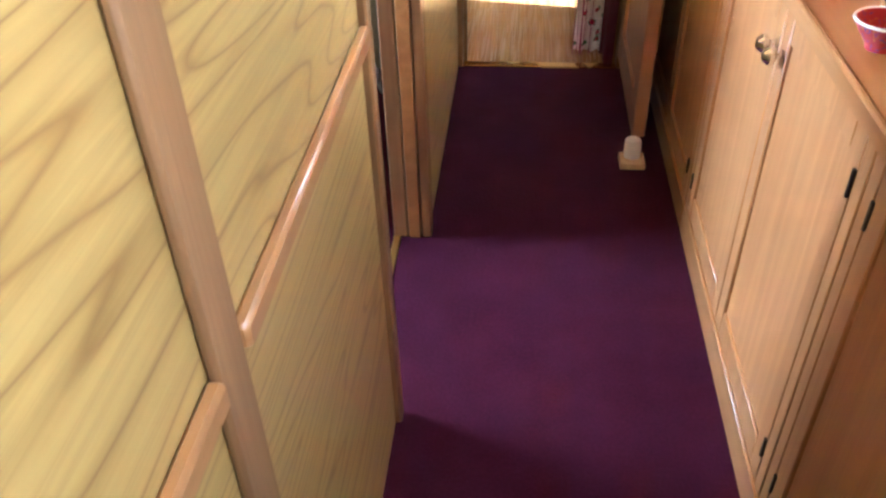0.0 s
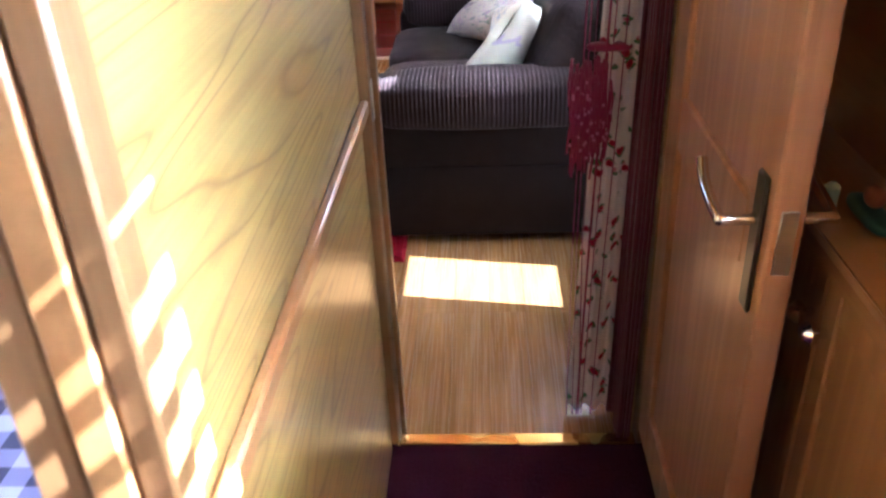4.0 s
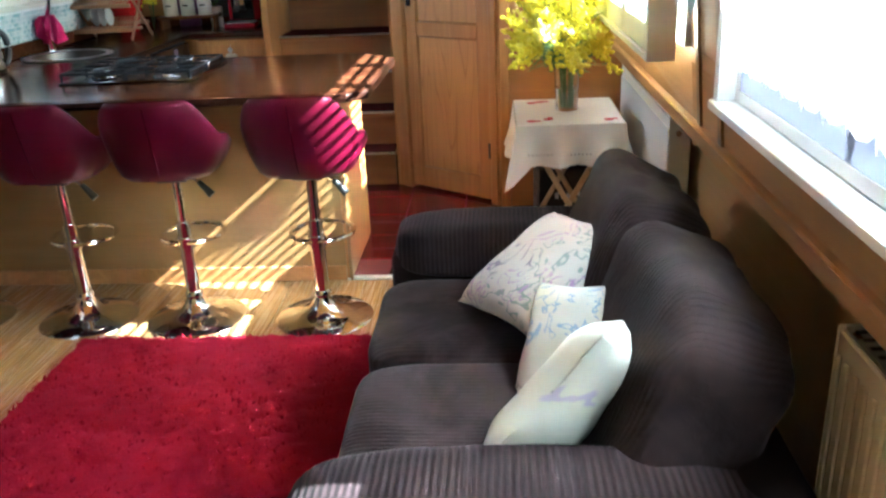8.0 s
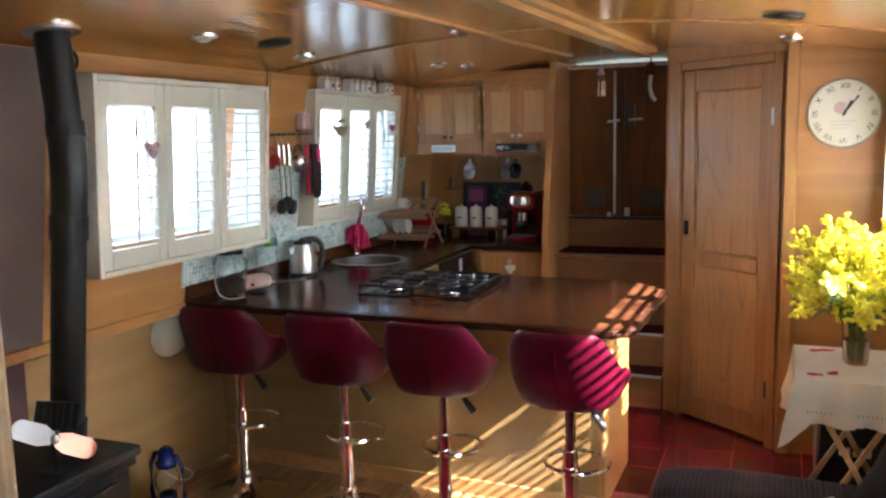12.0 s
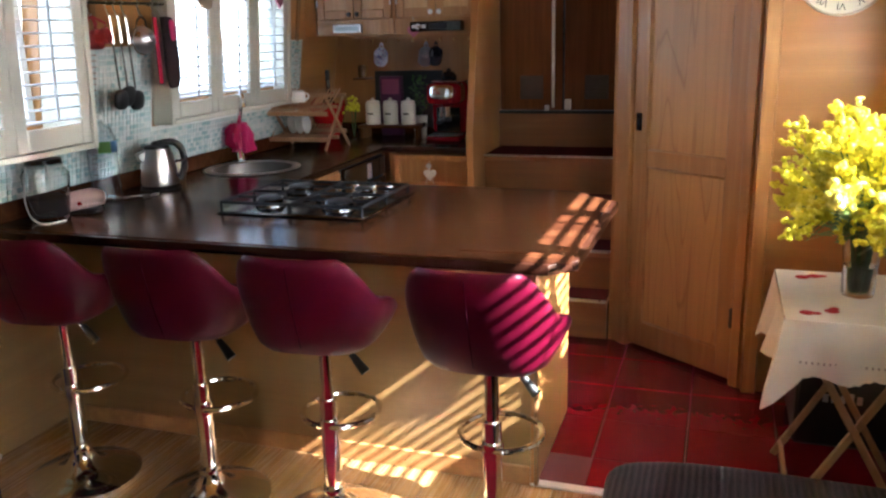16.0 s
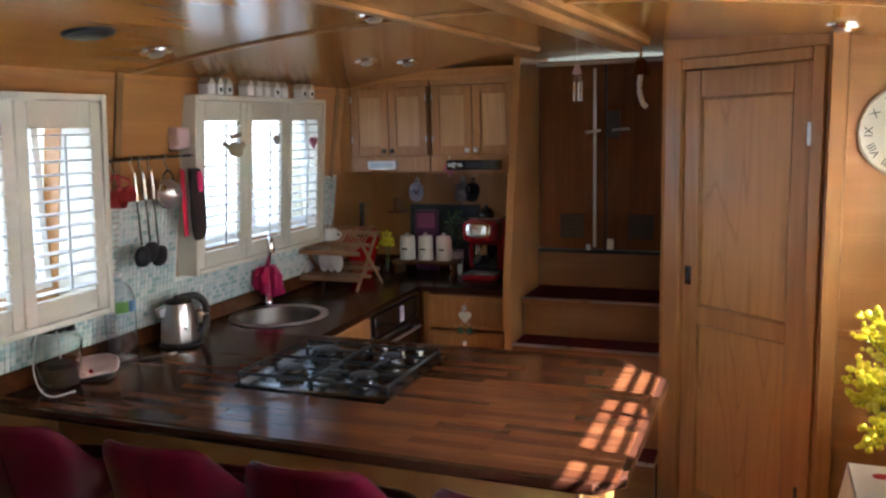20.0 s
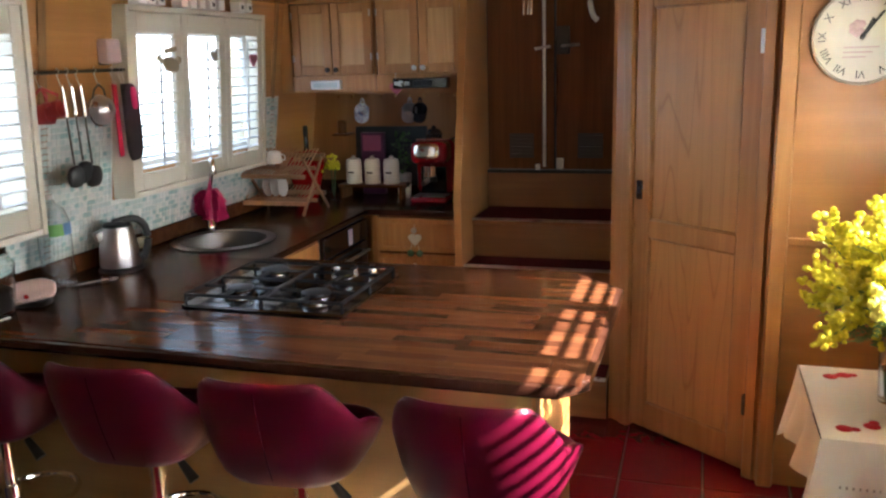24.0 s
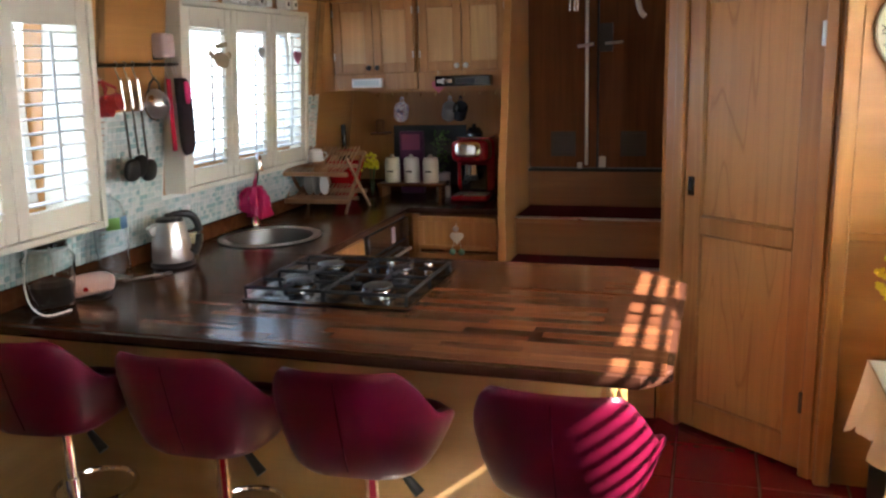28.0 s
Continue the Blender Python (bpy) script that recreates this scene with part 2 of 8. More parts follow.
OAK_PANEL = wood("pale_oak_panel", (0.54, 0.370, 0.112), (0.25, 0.130, 0.034), "y", 24.0, 1.0, 0.26, 0.22, 0.68, 0.2, 5.4, 0.50, True, 0.40, 0.15)
BAR_OAK = wood("bar_front_oak", (0.33, 0.190, 0.068), (0.26, 0.140, 0.046), "x", 6.0, 1.0, 0.28, 0.35, 0.8, 0.2, flecks=0.25)
PLY_Y = wood("pale_hull_ply", (0.47, 0.285, 0.110), (0.38, 0.215, 0.075), "y", 7.0, 1.2, 0.35, 0.2, 0.8, 0.2, flecks=0.25)
OAK_TRIM = wood("oak_trim", (0.40, 0.225, 0.092), (0.20, 0.095, 0.034), "z", 5.0, 0.5, 0.35, 0.3)
FRAME_OAK = wood("frame_oak", (0.50, 0.305, 0.098), (0.19, 0.092, 0.024), "z", 9.0, 0.10, 0.42, 0.1, 0.6, 0.6, 3.2, 0.20, True, 0.95, 0.2, 6.0)
OAK_RAIL = wood("oak_rail", (0.52, 0.265, 0.095), (0.32, 0.145, 0.046), "y", 5.0, 0.5, 0.28, 0.4, flecks=0.4)
HONEY = wood("honey_oak", (0.50, 0.240, 0.072), (0.36, 0.150, 0.040), "z", 6.0, 0.9, 0.36, 0.12, 0.75, 0.25, flecks=0.28)
HONEY_Y = wood("honey_oak_lengthwise", (0.52, 0.255, 0.076), (0.38, 0.162, 0.044), "y", 6.0, 0.9, 0.36, 0.12, 0.75, 0.25, flecks=0.28)
HONEY_X = wood("honey_oak_across", (0.50, 0.240, 0.074), (0.36, 0.150, 0.040), "x", 6.0, 0.9, 0.36, 0.12, 0.75, 0.25, flecks=0.28)
DOOR_OAK = wood("door_oak", (0.50, 0.250, 0.076), (0.34, 0.145, 0.038), "z", 9.0, 0.7, 0.36, 0.1, 0.75, 0.35, 4.2, 0.22, flecks=0.45, wander=0.3)
DOOR_PANEL = wood("door_panel_oak", (0.54, 0.280, 0.086), (0.36, 0.160, 0.044), "z", 12.0, 1.0, 0.36, 0.1, 0.9, 0.25, 5.5, 0.40, True, 0.35, 0.15)
UNIT_OAK = wood("kitchen_unit_oak", (0.52, 0.270, 0.100), (0.36, 0.160, 0.052), "z", 9.0, 0.7, 0.34, 0.2, 0.75, 0.3, 4.2, 0.26, flecks=0.4, wander=0.3)
UNIT_PANEL = wood("unit_panel_oak", (0.62, 0.385, 0.170), (0.45, 0.250, 0.095), "z", 10.0, 0.8, 0.34, 0.2, 0.8, 0.25, 4.2, 0.30, flecks=0.3, wander=0.3)
DARK_OAK = wood("dark_oak", (0.22, 0.080, 0.021), (0.11, 0.038, 0.010), "z", 6.0, 0.7, 0.45, 0.0)
DARK_OAK.node_tree.nodes["Principled BSDF"].inputs["Specular IOR Level"].default_value = 0.2
CEIL_OAK = wood("ceiling_oak", (0.56, 0.262, 0.058), (0.46, 0.194, 0.040), "y", 5.0, 1.4, 0.115, 0.35, 0.8, 0.2, flecks=0.4, relief=0.03)
PINK_OAK = wood("rosy_oak", (0.60, 0.315, 0.160), (0.40, 0.18, 0.080), "z", 10.0, 0.9, 0.36, 0.25, 0.75, 0.25, 4.0, 0.30, flecks=0.4, wander=0.3)
LAMINATE = wood("laminate_oak", (0.50, 0.292, 0.116), (0.27, 0.135, 0.048), "y", 6.0, 0.45, 0.22, 0.35)
IROKO = wood("iroko_worktop", (0.100, 0.034, 0.0145), (0.046, 0.014, 0.0065), "x", 4.0, 0.4, 0.11, 0.0, flecks=0.4)
PINE = wood("pale_pine", (0.58, 0.42, 0.24), (0.42, 0.27, 0.13), "z", 5.0, 0.4, 0.45, 0.05, flecks=0.35)
# the dish rack's pine, with the shade it stands in coloured in
SHADED_PINE = wood("shaded_pine", (0.46, 0.255, 0.135), (0.33, 0.165, 0.080), "x", 5.0, 0.4, 0.45, 0.0, flecks=0.3)
STEP_OAK = wood("step_oak", (0.34, 0.150, 0.048), (0.20, 0.080, 0.024), "x", 6.0, 0.9, 0.42, 0.0, flecks=0.35)
CARPET = plain("burgundy_carpet", (0.074, 0.0095, 0.034), 0.95, 0, 0.6, 0.9, 120.0, spec=0.1)
RUG_RED = plain("red_shag", (0.27, 0.004, 0.020), 0.95, 0, 0.30, 0.8, 120.0, spec=0.1)
TREAD_RED = plain("red_tread_carpet", (0.085, 0.006, 0.010), 0.95, 0, 0.3, 0.7, 150.0, spec=0.1)
TILE_RED = plain("red_floor_tile", (0.20, 0.005, 0.012), 0.14, 0, 0.2, 0.06, 24.0, coat=0.4)
GROUT = plain("dark_grout", (0.16, 0.035, 0.035), 0.9)
CREAM = plain("cream_paint", (0.68, 0.645, 0.54), 0.45, 0, 0.06, 0.04, 40.0)
WHITE = plain("white_paint", (0.82, 0.82, 0.80), 0.4, 0, 0.05, 0.03, 40.0)
GREY_WALL = plain("grey_green_wall", (0.22, 0.23, 0.19), 0.7)
# darker iroko: the shade on the worktop's edge is in its colour
IROKO_SHADED_EDGE = wood("iroko_shaded_edge", (0.050, 0.017, 0.009), (0.024, 0.008, 0.005), "x", 4.0, 0.4, 0.16, 0.0, flecks=0.4)
BEAD_OAK = wood("bead_oak", (0.50, 0.255, 0.075), (0.26, 0.115, 0.030), "z", 7.0, 0.2, 0.3, 0.1)
MAGENTA = plain("magenta_leather", (0.074, 0.0012, 0.0118), 0.34, 0, 0.25, 0.14, 150.0, spec=0.24)
SEAM = plain("dark_seam", (0.03, 0.001, 0.008), 0.8, spec=0.1)
CHROME = plain("chrome", (0.86, 0.86, 0.86), 0.07, 1.0, 0.03, 0.0)
HOB_STEEL = plain("dark_hob_steel", (0.17, 0.17, 0.17), 0.16, 1.0, 0.08, 0.02, 200.0)
STEEL = plain("brushed_steel", (0.62, 0.61, 0.60), 0.28, 1.0, 0.08, 0.03, 200.0)
BRONZE = plain("dark_bronze", (0.10, 0.088, 0.078), 0.32, 0.9, 0.1, 0.02)
BRASS = plain("brass", (0.75, 0.50, 0.16), 0.25, 1.0, 0.08, 0.02)
BLACK = plain("black_plastic", (0.012, 0.012, 0.013), 0.4)
BLACK_GLOSS = plain("black_gloss", (0.012, 0.012, 0.014), 0.12, coat=0.5)
IRON = plain("matt_black_iron", (0.009, 0.009, 0.0105), 0.38, 0.0, 0.3, 0.2, 80.0)
BLUE_ENAMEL = plain("blue_enamel", (0.010, 0.022, 0.16), 0.25, coat=0.4)
RED_GLOSS = plain("red_gloss", (0.42, 0.012, 0.014), 0.2, coat=0.5)
PINK_CLOTH = plain("pink_cloth", (0.80, 0.025, 0.19), 0.9, sheen=0.4)
MAUVE = plain("mauve_heat_shield", (0.17, 0.105, 0.088), 0.55, 0, 0.2)
PLUM = plain("plum_tile", (0.11, 0.045, 0.050), 0.35)
GLASS = glassy("clear_glass")
PET = glassy("clear_bottle_plastic", (0.93, 0.97, 1.0), 0.05)
CORD_X, CORD_Y, CORD_Z = cord("brown_cord_across", "X"), cord("brown_cord_along", "Y"), cord("brown_cord_upright", "Z")
CRUSHED = cord("brown_crushed_velour", "Y", (0.011, 0.0062, 0.0062), (0.017, 0.0098, 0.0098), 0.30, (0.068, 0.045, 0.046), 1.8, 0.5)
SOFA_BASE = plain("dark_brown_weave", (0.014, 0.0085, 0.0075), 0.9, 0, 0.3, 0.5, 260.0, spec=0.1)
FROST = net("frosted_light", (0.86, 0.88, 0.88), 0.62, 0.03)
NET = net("white_net", (0.85, 0.86, 0.86), 0.06, 0.05)
ADDED_BLIND = net("added_white_blind", (0.80, 0.80, 0.78), 0.01, 0.0)
FILM = net("lilac_window_film", (0.16, 0.16, 0.19), 0.02, 0.01)
CLOTH = plain("white_linen", (0.80, 0.77, 0.70), 0.9, 0, 0.08, 0.3, 300.0, sheen=0.2)
RED_STITCH = plain("red_stitching", (0.50, 0.012, 0.030), 0.85)
CUSH_A = sketched("sketch_print_cushion", (0.46, 0.43, 0.40), [(0.15, 0.12, 0.19), (0.16, 0.22, 0.21), (0.30, 0.19, 0.34)], 6.5, 7.0, 0.46)
CUSH_C = sketched("pale_cushion_print", (0.66, 0.68, 0.60), [(0.50, 0.46, 0.62)], 5.0, 5.0, 0.60)
DARK_RED = plain("dark_red_gloss", (0.26, 0.004, 0.012), 0.2, coat=0.5)
CUSH_B = sketched("cart_print_cushion", (0.60, 0.60, 0.55), [(0.03, 0.03, 0.05), (0.25, 0.36, 0.52)], 11.0, 5.0, 0.50)
ROSE = rose_print("rose_curtain_print", (0.86, 0.78, 0.74))
BURGUNDY = plain("burgundy_string", (0.135, 0.0012, 0.034), 0.55, sheen=0.3)
CRIMSON = plain("crimson_string", (0.32, 0.004, 0.082), 0.6, sheen=0.3)
RATTAN = plain("woven_rattan", (0.40, 0.245, 0.125), 0.6, 0, 0.4, 0.3, 90.0)
YELLOW = plain("mimosa_yellow", (0.82, 0.71, 0.02), 0.8, 0, 0.2, 0.2, 200.0)
YELLOW_PALE = plain("mimosa_pale", (0.88, 0.78, 0.10), 0.8, 0, 0.2, 0.2, 200.0)
LEAF = plain("mimosa_leaf", (0.16, 0.22, 0.05), 0.7)
STEM = plain("green_stem", (0.10, 0.16, 0.04), 0.6)
WATER = glassy("water", (0.93, 0.97, 0.95), 0.0)
MOSAIC = [plain("mosaic_" + k, c, 0.15, 0, 0.15, 0.02, 30.0, coat=0.4) for k, c in
          (("pale", (0.74, 0.79, 0.76)), ("mid", (0.60, 0.71, 0.69)), ("blue", (0.42, 0.58, 0.58)))]
GROUT_PALE = plain("pale_grout", (0.80, 0.81, 0.77), 0.8)

# ---- mesh helpers ----
def box(x0, x1, y0, y1, z0, z1, bevel=0.0, bm=None, seg=1):
    """A box between two corners, its edges rounded off; added to bm where one is given."""
    one = bmesh.new()
    bmesh.ops.create_cube(one, size=1.0)
    for v in one.verts:
        v.co = Vector(((x0 + x1) / 2 + v.co.x * (x1 - x0), (y0 + y1) / 2 + v.co.y * (y1 - y0), (z0 + z1) / 2 + v.co.z * (z1 - z0)))
    if bevel:
        bmesh.ops.bevel(one, geom=one.edges[:], offset=bevel, segments=seg, affect="EDGES", profile=0.5)
    return merged(bm, one) if bm is not None else one


def merged(bm, other):
    data = bpy.data.meshes.new("joined")
    other.to_mesh(data)
    other.free()
    bm.from_mesh(data)
    bpy.data.meshes.remove(data)
    return bm


def rod(p0, p1, r0, r1=None, seg=12, bm=None):
    """A round bar from p0 to p1, tapering from r0 to r1."""
    bm = bm if bm is not None else bmesh.new()
    p0, p1 = Vector(p0), Vector(p1)
    turn = (p1 - p0).to_track_quat("Z", "Y").to_matrix().to_4x4()
    m = Matrix.Translation((p0 + p1) / 2) @ turn
    bmesh.ops.create_cone(bm, cap_ends=True, segments=seg, radius1=r0, radius2=r0 if r1 is None else r1, depth=(p1 - p0).length, matrix=m)
    return bm


def turned(profile, at=(0, 0, 0), seg=24, bm=None):
    """A round thing from its profile of (radius, height) pairs, from the bottom up."""
    bm = bm if bm is not None else bmesh.new()
    rings = []
    for r, z in profile:
        rings.append([bm.verts.new((at[0] + r * math.cos(2 * math.pi * k / seg), at[1] + r * math.sin(2 * math.pi * k / seg), at[2] + z)) for k in range(seg)])
    for a, b in zip(rings, rings[1:]):
        for k in range(seg):
            bm.faces.new((a[k], a[(k + 1) % seg], b[(k + 1) % seg], b[k]))
    bm.faces.new(rings[0][::-1])
    bm.faces.new(rings[-1])
    return bm


def piped(points, r, seg=8, bm=None, closed=False):
    """A round tube along a line of points."""
    bm = bm if bm is not None else bmesh.new()
    pts = [Vector(p) for p in points]
    rings = []
    for k, p in enumerate(pts):
        a = pts[k - 1] if k or closed else p
        b = pts[(k + 1) % len(pts)] if k + 1 < len(pts) or closed else p
        turn = (b - a).to_track_quat("Z", "Y")
        rings.append([bm.verts.new(p + turn @ Vector((r * math.cos(2 * math.pi * j / seg), r * math.sin(2 * math.pi * j / seg), 0))) for j in range(seg)])
    for a, b in list(zip(rings, rings[1:])) + ([(rings[-1], rings[0])] if closed else []):
        for j in range(seg):
            bm.faces.new((a[j], a[(j + 1) % seg], b[(j + 1) % seg], b[j]))
    if not closed:
        bm.faces.new(rings[0][::-1])
        bm.faces.new(rings[-1])
    return bm


def eased(points, n=6):
    """A smooth line through the points given."""
    p = [Vector(q) for q in points]
    p = [p[0]] + p + [p[-1]]
    out = []
    for a, b, c, d in zip(p, p[1:], p[2:], p[3:]):
        for k in range(n):
            t = k / n
            out.append(0.5 * (2 * b + (c - a) * t + (2 * a - 5 * b + 4 * c - d) * t * t + (3 * b - 3 * c + d - a) * t ** 3))
    return out + [p[-1]]


def ring(c, r, tube, seg=32, bm=None, normal="z"):
    pts = []
    for k in range(seg):
        a, b = r * math.cos(2 * math.pi * k / seg), r * math.sin(2 * math.pi * k / seg)
        pts.append(Vector(c) + Vector({"z": (a, b, 0), "y": (a, 0, b), "x": (0, a, b)}[normal]))
    return piped(pts, tube, 8, bm, closed=True)


def puffed(c, size, power=0.45, n=20, sag=0.0, wrinkle=0.0, seed=0):
    """A stuffed block: a rounded box that bulges, with soft unevenness."""
    bm = bmesh.new()
    rows = []

    def pw(v):
        return math.copysign(abs(v) ** power, v)
    for i in range(n + 1):
        u = -math.pi / 2 + math.pi * i / n
        row = []
        for j in range(2 * n):
            w = math.pi * j / n
            p = Vector((pw(math.cos(u)) * pw(math.cos(w)) * size[0] / 2, pw(math.cos(u)) * pw(math.sin(w)) * size[1] / 2, pw(math.sin(u)) * size[2] / 2))
            if wrinkle:
                p *= 1 + wrinkle * noise.noise(p * 9 + Vector((seed, seed * 2.3, 0)))
            if sag and p.z > 0:
                p.z -= sag * (math.cos(math.pi * p.x / size[0]) * math.cos(math.pi * p.y / size[1]))
            row.append(bm.verts.new(Vector(c) + p))
        rows.append(row)
    for a, b in zip(rows, rows[1:]):
        for j in range(2 * n):
            bm.faces.new((a[j], a[(j + 1) % (2 * n)], b[(j + 1) % (2 * n)], b[j]))
    bmesh.ops.remove_doubles(bm, verts=bm.verts[:], dist=0.0004)
    return bm


def turn_bm(bm, at, rx=0, ry=0, rz=0):
    bmesh.ops.transform(bm, matrix=pose(*at, rx, ry, rz), verts=bm.verts[:])
    return bm


def placed(ob):
    """Where the thing that ob belongs to stands."""
    at = Vector((0, 0, 0))
    while ob:
        at += ob.location
        ob = ob.parent
    return at


def part(name, bm, material, parent=None, label="", soft=True):
    """Links a bmesh, drawn in the boat's measures, as one mesh under a thing or a part."""
    off = placed(parent)
    if off.length:
        bmesh.ops.translate(bm, vec=-off, verts=bm.verts[:])
    bmesh.ops.recalc_face_normals(bm, faces=bm.faces[:])
    data = bpy.data.meshes.new(name)
    bm.to_mesh(data)
    bm.free()
    if soft:
        data.shade_smooth()
        data.set_sharp_from_angle(angle=radians(38))
    data.materials.append(material)
    ob = new(name, data)
    ob.parent = parent
    if label:
        ob["label"] = label
    return ob


def thing(name, at, label, category, group="", kind=""):
    ob = new(name)
    ob.location = at
    ob.empty_display_size = 0.05
    return tagged(ob, label, category, group, kind)


def setting(name, bm, material, label=""):
    return tagged(part(name, bm, material), label, name.split("_")[0], kind="structure")


# ---- the hull: lengthwise is y, starboard is +x ----
PORT, STAR = -2.58, 0.52      # cabin sides at the gunwale
GUNWALE = 0.88
CENTRE = -1.03


def roof(x):
    return 2.085 - 0.135 * ((x - CENTRE) / 1.45) ** 2


def side(x, z):
    """The cabin side leans in above the gunwale."""
    return x + (0.16 if x < CENTRE else -0.10) * max(0.0, z - GUNWALE) / 1.1


def leaning_wall(name, x, out, holes, material, label, y0=-1.2, y1=9.3, z0=GUNWALE, z1=2.06):
    """A cabin side with window openings cut through; out is where its outer face lies."""
    bm = bmesh.new()
    ys = sorted({y0, y1, *[h for a in holes for h in a[:2]]})
    zs = sorted({z0, z1, *[h for a in holes for h in a[2:]]})
    for ya, yb in zip(ys, ys[1:]):
        for za, zb in zip(zs, zs[1:]):
            if any(h[0] <= (ya + yb) / 2 <= h[1] and h[2] <= (za + zb) / 2 <= h[3] for h in holes):
                continue
            corners = []
            for yy, zz in ((ya, za), (yb, za), (yb, zb), (ya, zb)):
                corners.append((side(x, zz), yy, zz))
            inner = [bm.verts.new(c) for c in corners]
            outer = [bm.verts.new((c[0] + out, c[1], c[2])) for c in corners]
            bm.faces.new(inner)
            bm.faces.new(outer[::-1])
            for k in range(4):
                bm.faces.new((inner[k], outer[k], outer[(k + 1) % 4], inner[(k + 1) % 4]))
    bmesh.ops.remove_doubles(bm, verts=bm.verts[:], dist=0.0005)
    return setting(name, bm, material, label)


WIN_P1, WIN_P2 = (5.80, 6.735, 1.22, 1.80), (7.46, 8.52, 1.24, 1.82)
WIN_S1, WIN_S2 = (4.10, 5.34, 1.06, 1.78), (5.90, 7.58, 1.10, 1.89)
WIN_C1, WIN_C2, WIN_BED = (1.95, 2.46, 1.30, 1.80), (0.25, 1.00, 1.28, 1.80), (2.10, 3.00, 1.22, 1.78)
leaning_wall("wall_port", PORT, -0.07, [WIN_P1, WIN_P2, WIN_BED], HONEY_Y, "varnished honey oak cabin side with window openings")
leaning_wall("wall_starboard", STAR, 0.07, [WIN_S1, WIN_S2], HONEY_Y, "varnished honey oak cabin side with window openings", y0=3.58)
leaning_wall("wall_starboard_fore", STAR + 0.06, 0.05, [WIN_C1, WIN_C2], HONEY_Y, "varnished honey oak corridor side with window openings", y1=3.578, z0=0.86)
# below the gunwale the hull is wider
setting("wall_port_lower", box(-2.76, -2.70, -1.2, 9.3, 0, GUNWALE - 0.03), PLY_Y, "plain pale plywood hull lining under the gunwale")
# unseen opening behind the screen, added so that sun reaches the floor
LOW_WIN = (3.92, 4.34, 0.32, 0.80)
lower = bmesh.new()
for a in ((-1.2, LOW_WIN[0], 0, GUNWALE - 0.03), (LOW_WIN[1], 9.3, 0, GUNWALE - 0.03), (LOW_WIN[0], LOW_WIN[1], 0, LOW_WIN[2]), (LOW_WIN[0], LOW_WIN[1], LOW_WIN[3], GUNWALE - 0.03)):
    box(0.64, 0.70, *a, bm=lower)
setting("wall_starboard_lower", lower, PLY_Y, "plain pale plywood hull lining under the gunwale")
setting("trim_port", box(-2.72, PORT + 0.025, -1.2, 9.25, GUNWALE - 0.03, GUNWALE + 0.018, 0.006), HONEY_Y, "oak gunwale moulding")
setting("trim_starboard", box(STAR - 0.025, 0.66, 3.60, 9.25, GUNWALE - 0.03, GUNWALE + 0.018, 0.006), HONEY_Y, "oak gunwale moulding")
for k, (x, xx) in enumerate(((PORT, 0.008), (STAR, -0.008))):
    for y in (5.62, 6.98, 8.62) if x < CENTRE else (3.72, 5.55, 5.78):
        bm = bmesh.new()
        for za, zb in ((GUNWALE + 0.018, 2.0),):
            vs = [bm.verts.new(c) for c in ((side(x, za), y, za), (side(x, za), y + 0.035, za), (side(x, zb), y + 0.035, zb), (side(x, zb), y, zb))]
            ws = [bm.verts.new(v.co + Vector((xx, 0, 0))) for v in vs]
            bm.faces.new(vs)
            bm.faces.new(ws[::-1])
            for j in range(4):
                bm.faces.new((vs[j], ws[j], ws[(j + 1) % 4], vs[(j + 1) % 4]))
        setting("trim_upright", bm, OAK_TRIM, "narrow upright oak joint strip")

# arched ceiling of varnished oak boards
bm = bmesh.new()
cols = [PORT + 0.02 + (STAR - PORT - 0.04) * k / 24 for k in range(25)]
under = [[bm.verts.new((x, y, roof(x))) for x in cols] for y in (-1.2, 9.3)]
over = [[bm.verts.new((x, y, roof(x) + 0.05)) for x in cols] for y in (-1.2, 9.3)]
for k in range(24):
    bm.faces.new((under[0][k], under[0][k + 1], under[1][k + 1], under[1][k]))
    bm.faces.new((over[0][k], over[1][k], over[1][k + 1], over[0][k + 1]))
    for s in (0, 1):
        bm.faces.new((under[s][k], over[s][k], over[s][k + 1], under[s][k + 1]))
for s in (0, 24):
    bm.faces.new((under[0][s], under[1][s], over[1][s], over[0][s]))
tagged(part("ceiling", bm, CEIL_OAK), "arched varnished oak ply ceiling", "ceiling", kind="structure")


def ceiling_strip(name, x0, x1, y0, y1, drop, label, material=OAK_RAIL, skew=0.0):
    """A batten under the ceiling that follows its arch; skew is its drift sideways for each metre."""
    bm = bmesh.new()
    n = max(1, int(abs(x1 - x0) / 0.12))
    for k in range(n):
        a, b = x0 + (x1 - x0) * k / n, x0 + (x1 - x0) * (k + 1) / n
        lo = [bm.verts.new((x, y, roof(x) - drop)) for x, y in ((a, y0), (b, y0), (b + skew * (y1 - y0), y1), (a + skew * (y1 - y0), y1))]
        hi = [bm.verts.new((v.co.x, v.co.y, roof(v.co.x) + 0.004)) for v in lo]
        bm.faces.new(lo[::-1])
        bm.faces.new(hi)
        for j in range(4):
            bm.faces.new((lo[j], lo[(j + 1) % 4], hi[(j + 1) % 4], hi[j]))
    bmesh.ops.remove_doubles(bm, verts=bm.verts[:], dist=0.0004)
    return setting(name, bm, material, label)


